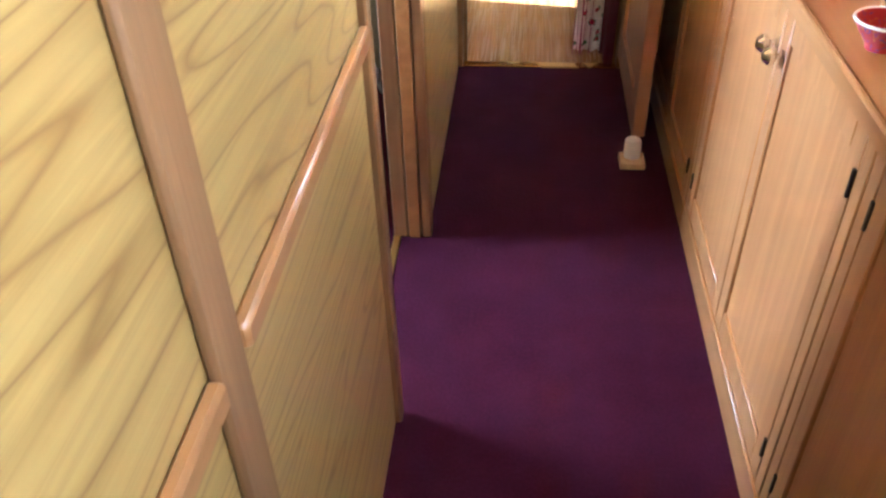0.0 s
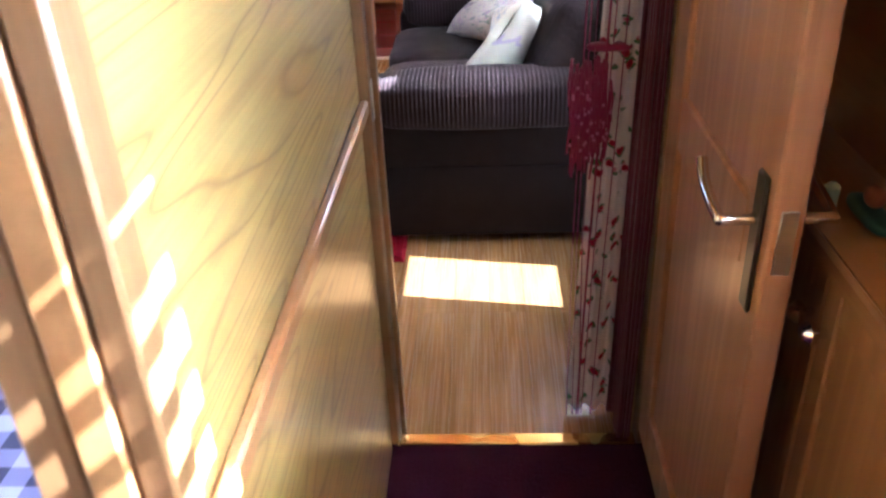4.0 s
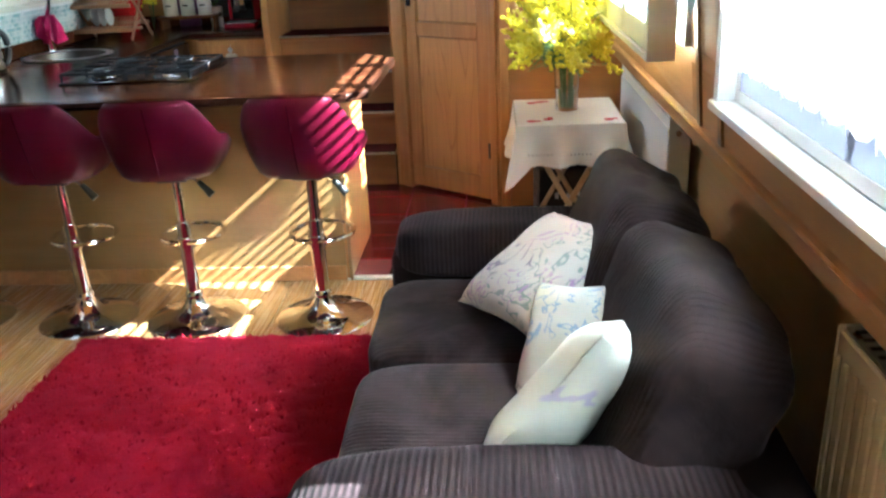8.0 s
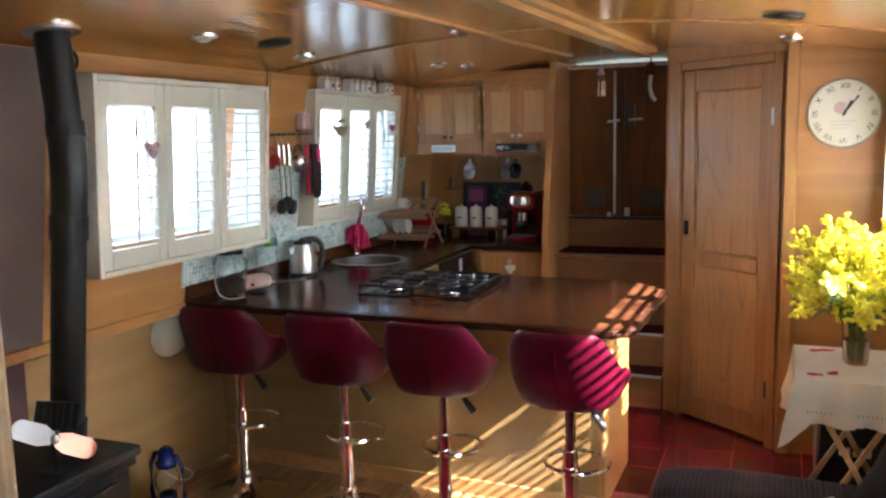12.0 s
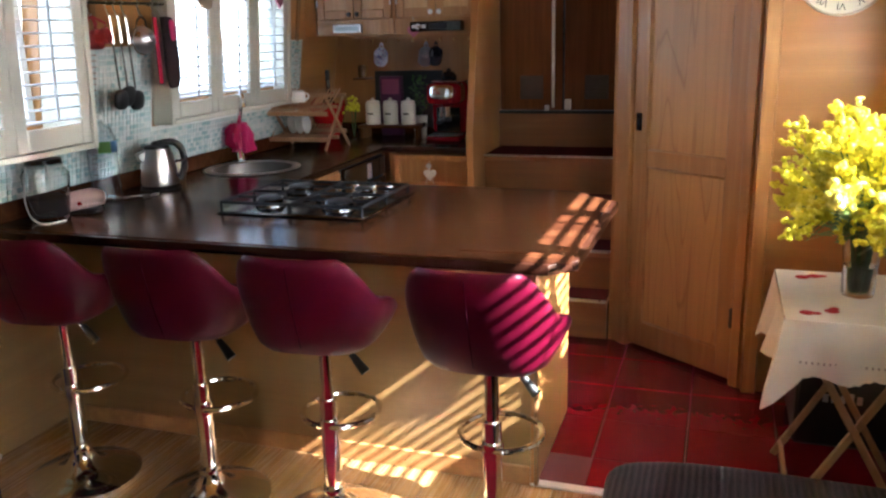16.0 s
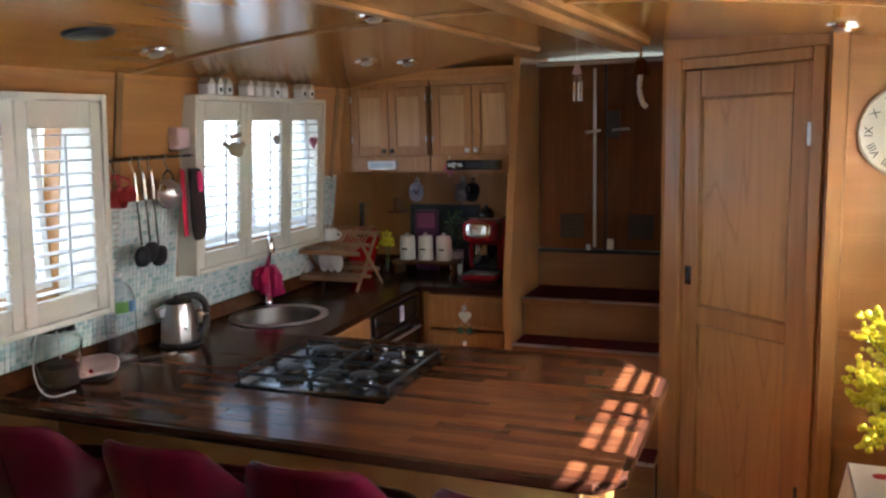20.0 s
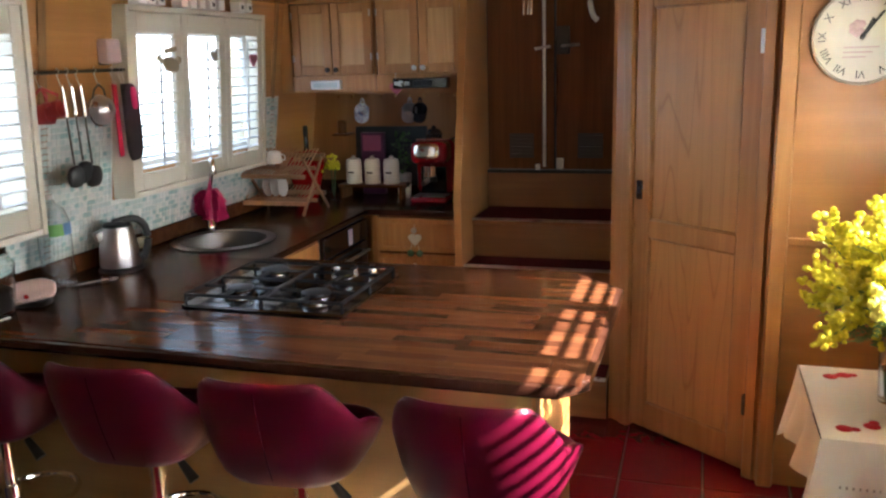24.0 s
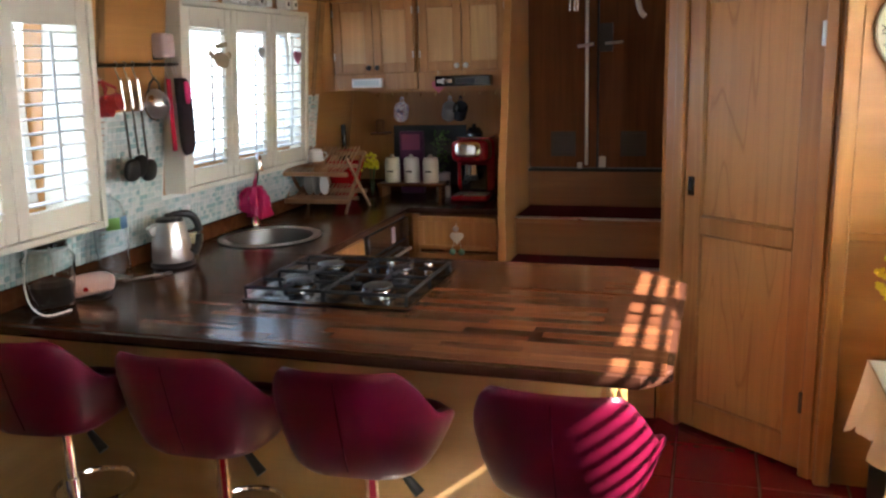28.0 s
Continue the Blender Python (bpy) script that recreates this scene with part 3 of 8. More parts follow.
ceiling_strip("trim_ceiling_beam", -1.086, -1.005, 3.62, 8.28, 0.045, "heavy varnished oak ceiling beam", skew=0.054)
ceiling_strip("trim_ceiling_ledge", -1.005, -0.965, 3.62, 8.26, 0.022, "stepped varnished oak ceiling batten", skew=0.054)
ceiling_strip("trim_ceiling_long", -1.502, -1.474, 3.62, 8.36, 0.013, "thin varnished oak ceiling batten", skew=0.054)
for y in (4.60, 7.04):
    ceiling_strip("trim_ceiling_cross", -2.40, -1.0, y, y + 0.02, 0.007, "thin dark oak ceiling joint strip", OAK_TRIM)
    ceiling_strip("trim_ceiling_cross", -0.86, 0.38, y - 0.09, y - 0.07, 0.007, "thin varnished oak ceiling joint strip")
ceiling_strip("trim_cornice", -2.46, -2.425, 3.62, 8.70, 0.03, "oak cornice along the cabin side")
ceiling_strip("trim_cornice", 0.385, 0.42, 3.62, 7.80, 0.03, "oak cornice along the cabin side")

# floors
setting("floor", box(-2.75, 0.69, -1.25, 9.3, -0.12, -0.014), PINE, "plywood boards under the floor coverings")
setting("floor_carpet", box(-2.70, 0.64, -1.2, 3.548, -0.010, 0.0), CARPET, "deep burgundy fitted carpet")
setting("trim_threshold", box(-0.24, 0.335, 3.535, 3.572, -0.008, 0.006, 0.003), BRASS, "polished brass threshold strip")
setting("trim_bedroom_threshold", box(-0.345, -0.325, 1.83, 2.46, -0.004, 0.004, 0.002), BRASS, "brass carpet bar in the bedroom doorway")
setting("trim_tile_edge", box(-0.735, 0.63, 6.815, 6.85, -0.006, 0.007, 0.003), WHITE, "white edging strip between laminate and tiles")

# end walls that close the boat
setting("wall_forward", box(-2.75, 0.69, -1.26, -1.2, 0, 2.1), OAK_PANEL, "plain oak bulkhead")
setting("wall_aft", box(-2.75, -1.40, 9.18, 9.24, 0, 2.1), HONEY, "plain oak bulkhead behind the kitchen")
setting("wall_bedroom_end", box(-2.70, -0.335, 3.495, 3.548, 0, 2.09), GREY_WALL, "grey-green painted bedroom wall")

# bulkhead between corridor and saloon, with its doorway
bm = box(-2.70, -0.285, 3.55, 3.61, 0, 2.09)
box(0.375, 0.66, 3.55, 3.61, 0, 2.05, bm=bm)
box(-0.285, 0.375, 3.55, 3.61, 1.93, 2.09, bm=bm)
setting("wall_bulkhead", bm, OAK_PANEL, "oak panelled bulkhead with a doorway")
fr = thing("door_frame", (0.05, 3.58, 0), "varnished oak frame round the saloon doorway", "door frame", kind="structure")
for x0, x1 in ((-0.285, -0.232), (0.335, 0.375)):
    part("jamb", box(x0, x1, 3.535, 3.625, 0, 1.93, 0.004), OAK_TRIM, fr)
    part("stop", box(x0 + (0.053 if x0 < 0 else -0.012), x1 + (0.012 if x0 < 0 else -0.04), 3.575, 3.60, 0, 1.91, 0.002), OAK_TRIM, fr)
part("head", box(-0.285, 0.375, 3.535, 3.625, 1.93, 1.99, 0.004), OAK_TRIM, fr)
part("architrave", box(-0.315, -0.255, 3.522, 3.5345, 0, 1.99, 0.004), OAK_TRIM, fr)
part("architrave", box(-0.315, -0.241, 3.6255, 3.645, 0, 1.99, 0.004), FRAME_OAK, fr)
part("strike_plate", box(-0.2315, -0.229, 3.545, 3.570, 0.83, 0.91, 0.001), STEEL, fr, "small steel strike plate")

# corridor partitions on the port side
setting("wall_corridor_fore", box(-0.33, -0.25, -1.2, 1.80, 0, 2.075), OAK_PANEL, "pale oak veneer corridor partition")
setting("wall_corridor_aft", box(-0.33, -0.25, 2.50, 3.52, 0, 2.075), OAK_PANEL, "pale oak veneer corridor partition")
setting("wall_corridor_head", box(-0.33, -0.25, 1.80, 2.50, 1.90, 2.075), OAK_PANEL, "oak panel above the bedroom doorway")
for a in ((1.095, 1.155), (0.10, 0.16)):
    setting("trim_stile", box(-0.25, -0.238, a[0], a[1], 0, 2.06, 0.004), OAK_TRIM, "flat oak stile on the partition")
setting("trim_stile", box(-0.25, -0.2385, -0.9, -0.84, 0, 2.06, 0.004), OAK_TRIM, "flat oak stile on the partition")
for y0, y1 in ((0.16, 1.095), (1.155, 1.80), (2.50, 3.52)):
    setting("trim_dado", box(-0.25, -0.232, y0, y1, 0.855, 0.885, 0.005), OAK_RAIL, "narrow oak dado rail")
bf = thing("bedroom_door_frame", (-0.29, 2.15, 0), "laminated oak posts and head round the bedroom doorway", "door frame", kind="structure")
part("post", box(-0.345, -0.236, 1.80, 1.835, 0, 1.90, 0.004), OAK_TRIM, bf)
part("post", box(-0.345, -0.305, 2.455, 2.50, 0, 1.90, 0.004), OAK_TRIM, bf)
part("post", box(-0.303, -0.27, 2.452, 2.50, 0, 1.90, 0.003), OAK_RAIL, bf)
part("post", box(-0.268, -0.240, 2.456, 2.50, 0, 1.90, 0.004), OAK_TRIM, bf)
part("head", box(-0.345, -0.236, 1.835, 2.455, 1.87, 1.90, 0.003), OAK_TRIM, bf)
part("strike_plate", box(-0.338, -0.306, 2.452, 2.4555, 0.76, 0.86, 0.001), STEEL, bf, "steel latch plate")

# aft: the slanting cupboard door's wall, the clock wall, the steps' sides
setting("wall_clock", box(-0.03, 0.63, 7.80, 7.86, 0, 2.06), HONEY_X, "honey oak panelled wall")
setting("trim_clock_wall_rail", box(0.0, 0.45, 7.785, 7.80, 0.955, 0.985, 0.004), HONEY_X, "thin oak rail across the wall")
setting("trim_corner_post", box(-0.045, 0.015, 7.765, 7.80, 0, 2.06, 0.006), DOOR_OAK, "oak corner post")
setting("wall_steps_side", box(-0.66, -0.625, 8.26, 9.24, 0, 2.08), HONEY, "honey oak side panel of the steps")
bm = bmesh.new()
for x in (-1.438, -1.402):
    bm.faces.new([bm.verts.new((x, y, z)) for y, z in ((8.46, 0.0), (8.44, 0.98), (8.555, 1.50), (8.675, 2.08), (9.178, 2.08), (9.178, 0.0))])
bm.verts.ensure_lookup_table()
for k in range(6):
    bm.faces.new([bm.verts[q] for q in (k, (k + 1) % 6, 6 + (k + 1) % 6, 6 + k)])
setting("wall_galley_side", bm, HONEY, "honey oak side panel with a raking front edge between kitchen and steps")
setting("wall_companionway", box(-1.40, -0.66, 8.98, 9.04, 0, 1.045), STEP_OAK, "honey oak panel under the stern doors")

# ---- slanting cupboard door ----
def slant(a, d, z):
    """A point on the slanting wall: a metres along it from its port end, d metres out of it into the room."""
    p0, p1 = Vector((-0.648, 8.262, 0)), Vector((-0.030, 7.800, 0))
    u = (p1 - p0).normalized()
    return p0 + u * a + Vector((-u.y, u.x, 0)) * -d + Vector((0, 0, z))


def slant_box(a0, a1, d0, d1, z0, z1, bevel=0.0, bm=None):
    b = box(a0, a1, -d1, -d0, z0, z1, bevel)
    p0 = slant(0, 0, 0)
    ang = math.degrees(math.atan2(slant(1, 0, 0).y - p0.y, slant(1, 0, 0).x - p0.x))
    turn_bm(b, p0, 0, 0, ang)
    return merged(bm, b) if bm is not None else b


SLANT_LEN = (Vector((-0.030, 7.800, 0)) - Vector((-0.648, 8.262, 0))).length
bm = slant_box(0, 0.10, -0.05, 0, 0, 2.08)
slant_box(SLANT_LEN - 0.075, SLANT_LEN, -0.05, 0, 0, 2.08, bm=bm)
slant_box(0.10, SLANT_LEN - 0.075, -0.05, 0, 1.945, 2.08, bm=bm)
setting("wall_slant", bm, HONEY, "honey oak panel round the slanting door")
setting("wall_cupboard_back", slant_box(0, SLANT_LEN, -0.14, -0.10, 0, 2.08), DARK_OAK, "dark inside of the corner cupboard")
D0, D1 = 0.10, SLANT_LEN - 0.075
door = thing("door_1", slant((D0 + D1) / 2, 0, 0), "closed honey oak panelled cupboard door set across the corner", "door", kind="structure")
part("stile", slant_box(D0 + 0.004, D0 + 0.085, -0.034, -0.004, 0.02, 1.94, 0.003), DOOR_OAK, door)
part("stile", slant_box(D1 - 0.085, D1 - 0.004, -0.034, -0.004, 0.02, 1.94, 0.003), DOOR_OAK, door)
part("top_rail", slant_box(D0 + 0.085, D1 - 0.085, -0.034, -0.005, 1.83, 1.94, 0.003), DOOR_OAK, door)
part("middle_rail", slant_box(D0 + 0.085, D1 - 0.085, -0.034, -0.005, 0.89, 0.965, 0.003), DOOR_OAK, door)
part("bottom_rail", slant_box(D0 + 0.085, D1 - 0.085, -0.034, -0.005, 0.02, 0.14, 0.003), DOOR_OAK, door)
part("upper_panel", slant_box(D0 + 0.08, D1 - 0.08, -0.028, -0.018, 0.955, 1.835), DOOR_PANEL, door)
part("lower_panel", slant_box(D0 + 0.08, D1 - 0.08, -0.028, -0.018, 0.13, 0.90), DOOR_PANEL, door)
for z0, z1 in ((0.14, 0.89), (0.965, 1.83)):
    for s0 in (D0 + 0.085, D1 - 0.093):
        part("bead", slant_box(s0, s0 + 0.008, -0.018, -0.008, z0, z1, 0.003), BEAD_OAK, door, "rounded oak bead")
    for z in (z0, z1 - 0.008):
        part("bead", slant_box(D0 + 0.093, D1 - 0.093, -0.018, -0.008, z, z + 0.008, 0.003), BEAD_OAK, door, "rounded oak bead")
lk = part("lock_plate", slant_box(D0 + 0.022, D0 + 0.055, -0.006, 0.002, 1.05, 1.13, 0.003), HOB_STEEL, door, "small steel flush lock plate")
part("keyhole", slant_box(D0 + 0.032, D0 + 0.045, 0.002, 0.004, 1.075, 1.105, 0.001), BLACK, lk)
for z in (0.30, 1.68):
    part("hinge", slant_box(D1 - 0.012, D1 + 0.004, -0.004, 0.0155, z - 0.04, z + 0.045, 0.002), STEEL if z > 1 else BRONZE, door, "steel butt hinge")
fr = thing("cupboard_door_frame", slant(SLANT_LEN / 2, 0, 0), "oak architrave round the slanting door", "door frame", kind="structure")
part("architrave", slant_box(D0 - 0.05, D0, 0.0, 0.014, 0, 1.99, 0.005), DOOR_OAK, fr)
part("architrave", slant_box(D1, D1 + 0.05, 0.0, 0.014, 0, 1.99, 0.005), DOOR_OAK, fr)
part("architrave", slant_box(D0, D1, 0.0, 0.014, 1.942, 1.99, 0.005), DOOR_OAK, fr)


# ---- steps up to the stern doors ----
st = thing("companionway_steps", (-1.03, 8.7, 0), "wooden steps with dark red carpet treads", "steps", kind="structure")
for k, (z, y) in enumerate(((0.21, 8.18), (0.43, 8.30), (0.65, 8.44), (0.85, 8.62))):
    part("riser", box(-1.395, -0.665, y + 0.02, y + 0.04, z - 0.19, z - 0.022), STEP_OAK, st)
    tr = part("tread", box(-1.395, -0.665, y, 8.975, z - 0.022, z, 0.004), STEP_OAK, st)
    part("carpet", box(-1.39, -0.67, y + 0.03, 8.97, z + 0.0005, z + 0.010, 0.003), TREAD_RED, tr, "dark red carpet")
    part("nosing", box(-1.393, -0.667, y - 0.004, y + 0.028, z + 0.0005, z + 0.008, 0.002), STEEL, tr, "aluminium nosing")

sd = thing("stern_doors", (-1.03, 9.0, 1.13), "pair of closed dark oak stern doors with steel bolts", "door", kind="structure")
for x0, x1 in ((-1.385, -1.035), (-1.025, -0.675)):
    lf = part("door_leaf", box(x0, x1, 8.985, 9.015, 1.065, 2.04, 0.003), DARK_OAK, sd)
    xm = x0 + 0.11 if x0 < -1.2 else x1 - 0.235
    part("vent", box(xm, xm + 0.13, 8.978, 8.985, 1.125, 1.255, 0.002), BRONZE, lf, "dark mesh vent")
    for j in range(6):
        part("vent_slat", box(xm + 0.008, xm + 0.122, 8.972, 8.978, 1.140 + j * 0.019, 1.148 + j * 0.019), BRONZE, lf)
part("meeting_strip", box(-1.034, -1.026, 8.976, 9.01, 1.065, 2.04), BLACK, sd)
part("bolt_bar", rod((-1.085, 8.968, 1.08), (-1.085, 8.968, 2.02), 0.009), STEEL, sd, "long polished steel bolt")
part("lock_case", box(-1.02, -0.955, 8.955, 8.985, 1.66, 1.80, 0.004), BRONZE, sd, "dark metal lock case")
part("lever", rod((-0.99, 8.945, 1.70), (-0.90, 8.945, 1.705), 0.007), STEEL, sd)
part("lever", rod((-1.13, 8.95, 1.69), (-1.05, 8.95, 1.70), 0.008), STEEL, sd)
part("catch", box(-1.02, -0.985, 8.96, 8.985, 1.068, 1.125, 0.004), CREAM, sd, "cream plastic catch")
part("catch", turned([(0.013, 0), (0.013, 0.03)], (-1.12, 8.965, 1.063), 12), WHITE, sd)
part("sill", box(-1.395, -0.665, 8.955, 9.045, 1.046, 1.0625, 0.003), BLACK, sd)
part("head_rail", box(-1.395, -0.665, 8.95, 9.02, 2.043, 2.058, 0.003), CREAM, sd, "cream painted hatch rail")
setting("wall_over_stern_doors", box(-1.40, -0.66, 9.02, 9.05, 1.065, 2.07), DARK_OAK, "dark panel behind the stern doors")


# ---- kitchen ----
def worktop_outline():
    return [(-2.60, 6.43), (-0.60, 6.43), (-0.53, 6.50), (-0.52, 7.30), (-0.73, 7.50), (-1.93, 7.50), (-1.95, 8.58), (-1.44, 8.58), (-1.44, 9.175), (-2.60, 9.175)]


bm = bmesh.new()
low = [bm.verts.new((x, y, 0.868)) for x, y in worktop_outline()]
hole = [bm.verts.new((-2.30 + 0.190 * math.cos(2 * math.pi * k / 40), 7.76 + 0.190 * math.sin(2 * math.pi * k / 40), 0.868)) for k in range(40)]
loops = [bm.edges.new((a, b)) for chain in (low, hole) for a, b in zip(chain, chain[1:] + chain[:1])]
filled = bmesh.ops.triangle_fill(bm, use_beauty=True, edges=loops, normal=(0, 0, 1))
up = bmesh.ops.extrude_face_region(bm, geom=[f for f in filled["geom"] if isinstance(f, bmesh.types.BMFace)])
bmesh.ops.translate(bm, vec=(0, 0, 0.032), verts=[v for v in up["geom"] if isinstance(v, bmesh.types.BMVert)])
bmesh.ops.recalc_face_normals(bm, faces=bm.faces[:])
outer = [e for e in bm.edges if len(e.link_faces) == 2 and e.calc_face_angle() > 1.0 and abs(e.verts[0].co.z - e.verts[1].co.z) < 0.001
         and (e.verts[0].co.xy - Vector((-2.30, 7.76))).length > 0.25]
bmesh.ops.bevel(bm, geom=outer, offset=0.005, segments=2, affect="EDGES", profile=0.5)
top = thing("worktop", (-1.5, 7.2, 0.868), "U-shaped dark iroko block worktop with a glossy oiled finish", "worktop")
part("slab", bm, IROKO_SHADED_EDGE, top)
UPSTAND = thing("upstand", (-2.53, 7.8, 0.9), "dark wood upstand strip behind the worktop", "upstand", kind="structure")
part("strip", box(-2.580, -2.548, 6.45, 9.14, 0.9005, 0.972, 0.003), IROKO, UPSTAND)
part("strip", box(-2.57, -1.44, 9.145, 9.172, 0.901, 0.965, 0.003), IROKO, UPSTAND)

pb = thing("peninsula_base", (-1.6, 7.1, 0), "pale oak veneered back panel and end of the breakfast bar", "cabinet")
part("front_panel", box(-2.68, -0.735, 6.82, 6.84, 0, 0.867), BAR_OAK, pb)
part("end_panel", box(-0.735, -0.715, 6.82, 7.42, 0, 0.867, 0.002), HONEY, pb)
part("back_panel", box(-1.95, -0.735, 7.40, 7.42, 0.08, 0.867), HONEY, pb)
part("plinth", box(-2.66, -0.735, 6.808, 6.82, 0, 0.07, 0.003), OAK_RAIL, pb)
part("corner_bead", box(-0.722, -0.708, 6.812, 6.834, 0, 0.867, 0.003), OAK_TRIM, pb)


def drawer_unit(name, x0, x1, y, z0, z1, rows, label):
    """A kitchen base unit facing forward with framed drawer fronts."""
    un = thing(name, ((x0 + x1) / 2, y + 0.25, 0), label, "cabinet")
    # dark carcass colour stands in for shade in the gaps between drawers
    part("carcass", box(x0, x1, y + 0.02, 9.10, 0.0, z1 - 0.001), DARK_OAK, un)
    part("stile", box(x0, x0 + 0.035, y, y + 0.02, 0.08, z1, 0.002), DOOR_OAK, un)
    part("stile", box(x1 - 0.035, x1, y, y + 0.02, 0.08, z1, 0.002), DOOR_OAK, un)
    h = (z1 - z0) / rows
    for k in range(rows):
        za = z1 - (k + 1) * h
        f = part("drawer_front", box(x0 + 0.037, x1 - 0.037, y - 0.012, y + 0.006, za + 0.008, za + h - 0.008, 0.004), DOOR_OAK, un)
        for a, b, c, d in ((x0 + 0.037, x1 - 0.037, za + 0.008, za + 0.034), (x0 + 0.037, x1 - 0.037, za + h - 0.034, za + h - 0.008), (x0 + 0.037, x0 + 0.068, za + 0.034, za + h - 0.034), (x1 - 0.068, x1 - 0.037, za + 0.034, za + h - 0.034)):
            part("drawer_moulding", box(a, b, y - 0.020, y - 0.0115, c, d, 0.003), DOOR_OAK, f)
        part("knob", turn_bm(turned([(0.006, 0), (0.008, 0.012), (0.015, 0.018), (0.013, 0.03), (0.004, 0.034)], (0, 0, 0), 14), ((x0 + x1) / 2, y - 0.015, za + h * 0.66), 90), STEEL, f, "steel knob")
    return un


drawer_unit("drawer_unit", -1.94, -1.445, 8.60, 0.10, 0.862, 4, "honey oak drawer unit under the worktop")
un = thing("sink_cabinet", (-2.2, 7.8, 0), "honey oak sink cabinet under the worktop", "cabinet")
part("carcass", box(-2.66, -1.975, 7.45, 8.02, 0.0, 0.74), HONEY, un)
part("door", box(-1.975, -1.958, 7.47, 8.00, 0.10, 0.85, 0.003), DOOR_OAK, un)
part("rail", box(-2.0, -1.976, 7.45, 8.02, 0.74, 0.862), DOOR_OAK, un)
dw = thing("oven", (-2.2, 8.3, 0), "black built-in appliance under the worktop", "oven")
part("case", box(-2.66, -1.975, 8.03, 8.585, 0.06, 0.862, 0.004), BLACK, dw)
part("front", box(-1.975, -1.955, 8.04, 8.575, 0.10, 0.74, 0.004), BLACK_GLOSS, dw)
part("control_panel", box(-1.975, -1.952, 8.04, 8.575, 0.75, 0.855, 0.004), BLACK_GLOSS, dw)
part("handle", rod((-1.925, 8.10, 0.70), (-1.925, 8.52, 0.70), 0.008), STEEL, dw)
for y in (8.12, 8.50):
    part("bracket", rod((-1.956, y, 0.70), (-1.925, y, 0.70), 0.006), STEEL, dw)
part("tag", box(-1.951, -1.949, 8.32, 8.37, 0.76, 0.84, 0.001), plain("lilac_card", (0.55, 0.48, 0.62), 0.7), dw, "lilac card tag")


def hob():
    hb = thing("gas_hob", (-1.59, 7.06, 0.9), "steel four-burner gas hob with black iron pan supports", "hob")
    part("plate", box(-1.875, -1.305, 6.81, 7.315, 0.9005, 0.912, 0.005), HOB_STEEL, hb)
    for x, y, r in ((-1.73, 6.94, 0.045), (-1.45, 6.93, 0.05), (-1.73, 7.18, 0.05), (-1.46, 7.17, 0.036)):
        b = part("burner", turned([(r + 0.012, 0), (r + 0.010, 0.010), (r, 0.012), (r, 0.022), (r - 0.004, 0.026)], (x, y, 0.912), 20), HOB_STEEL, hb)
        part("burner_cap", turned([(r - 0.002, 0), (r - 0.003, 0.007), (r - 0.012, 0.010)], (x, y, 0.938), 20), IRON, b)
    for x0, x1 in ((-1.865, -1.595), (-1.588, -1.318)):
        g = bmesh.new()
        z = 0.942
        for a in ((x0, 6.83, x1, 6.83), (x0, 7.27, x1, 7.27), (x0, 6.83, x0, 7.27), (x1, 6.83, x1, 7.27), (x0, 7.05, x1, 7.05),
                  ((x0 + x1) / 2, 6.83, (x0 + x1) / 2, 6.90), ((x0 + x1) / 2, 6.98, (x0 + x1) / 2, 7.13), ((x0 + x1) / 2, 7.21, (x0 + x1) / 2, 7.27),
                  (x0, 6.94, x0 + 0.08, 6.94), (x1 - 0.08, 6.94, x1, 6.94), (x0, 7.17, x0 + 0.08, 7.17), (x1 - 0.08, 7.17, x1, 7.17)):
            rod((a[0], a[1], z), (a[2], a[3], z), 0.0058, seg=8, bm=g)
        for x in (x0, x1):
            for y in (6.83, 7.05, 7.27):
                rod((x, y, 0.910), (x, y, z), 0.0055, seg=8, bm=g)
        part("pan_support", g, IRON, hb, "black iron pan support")
    for k in range(4):
        kn = part("knob", turned([(0.018, 0), (0.017, 0.012), (0.014, 0.028), (0.012, 0.030)], (-1.62 + 0.072 * k, 7.292, 0.912), 16), CHROME, hb, "chrome control knob")
        part("pointer", box(-1.622 + 0.072 * k, -1.618 + 0.072 * k, 7.282, 7.302, 0.942, 0.945), BLACK, kn)


hob()


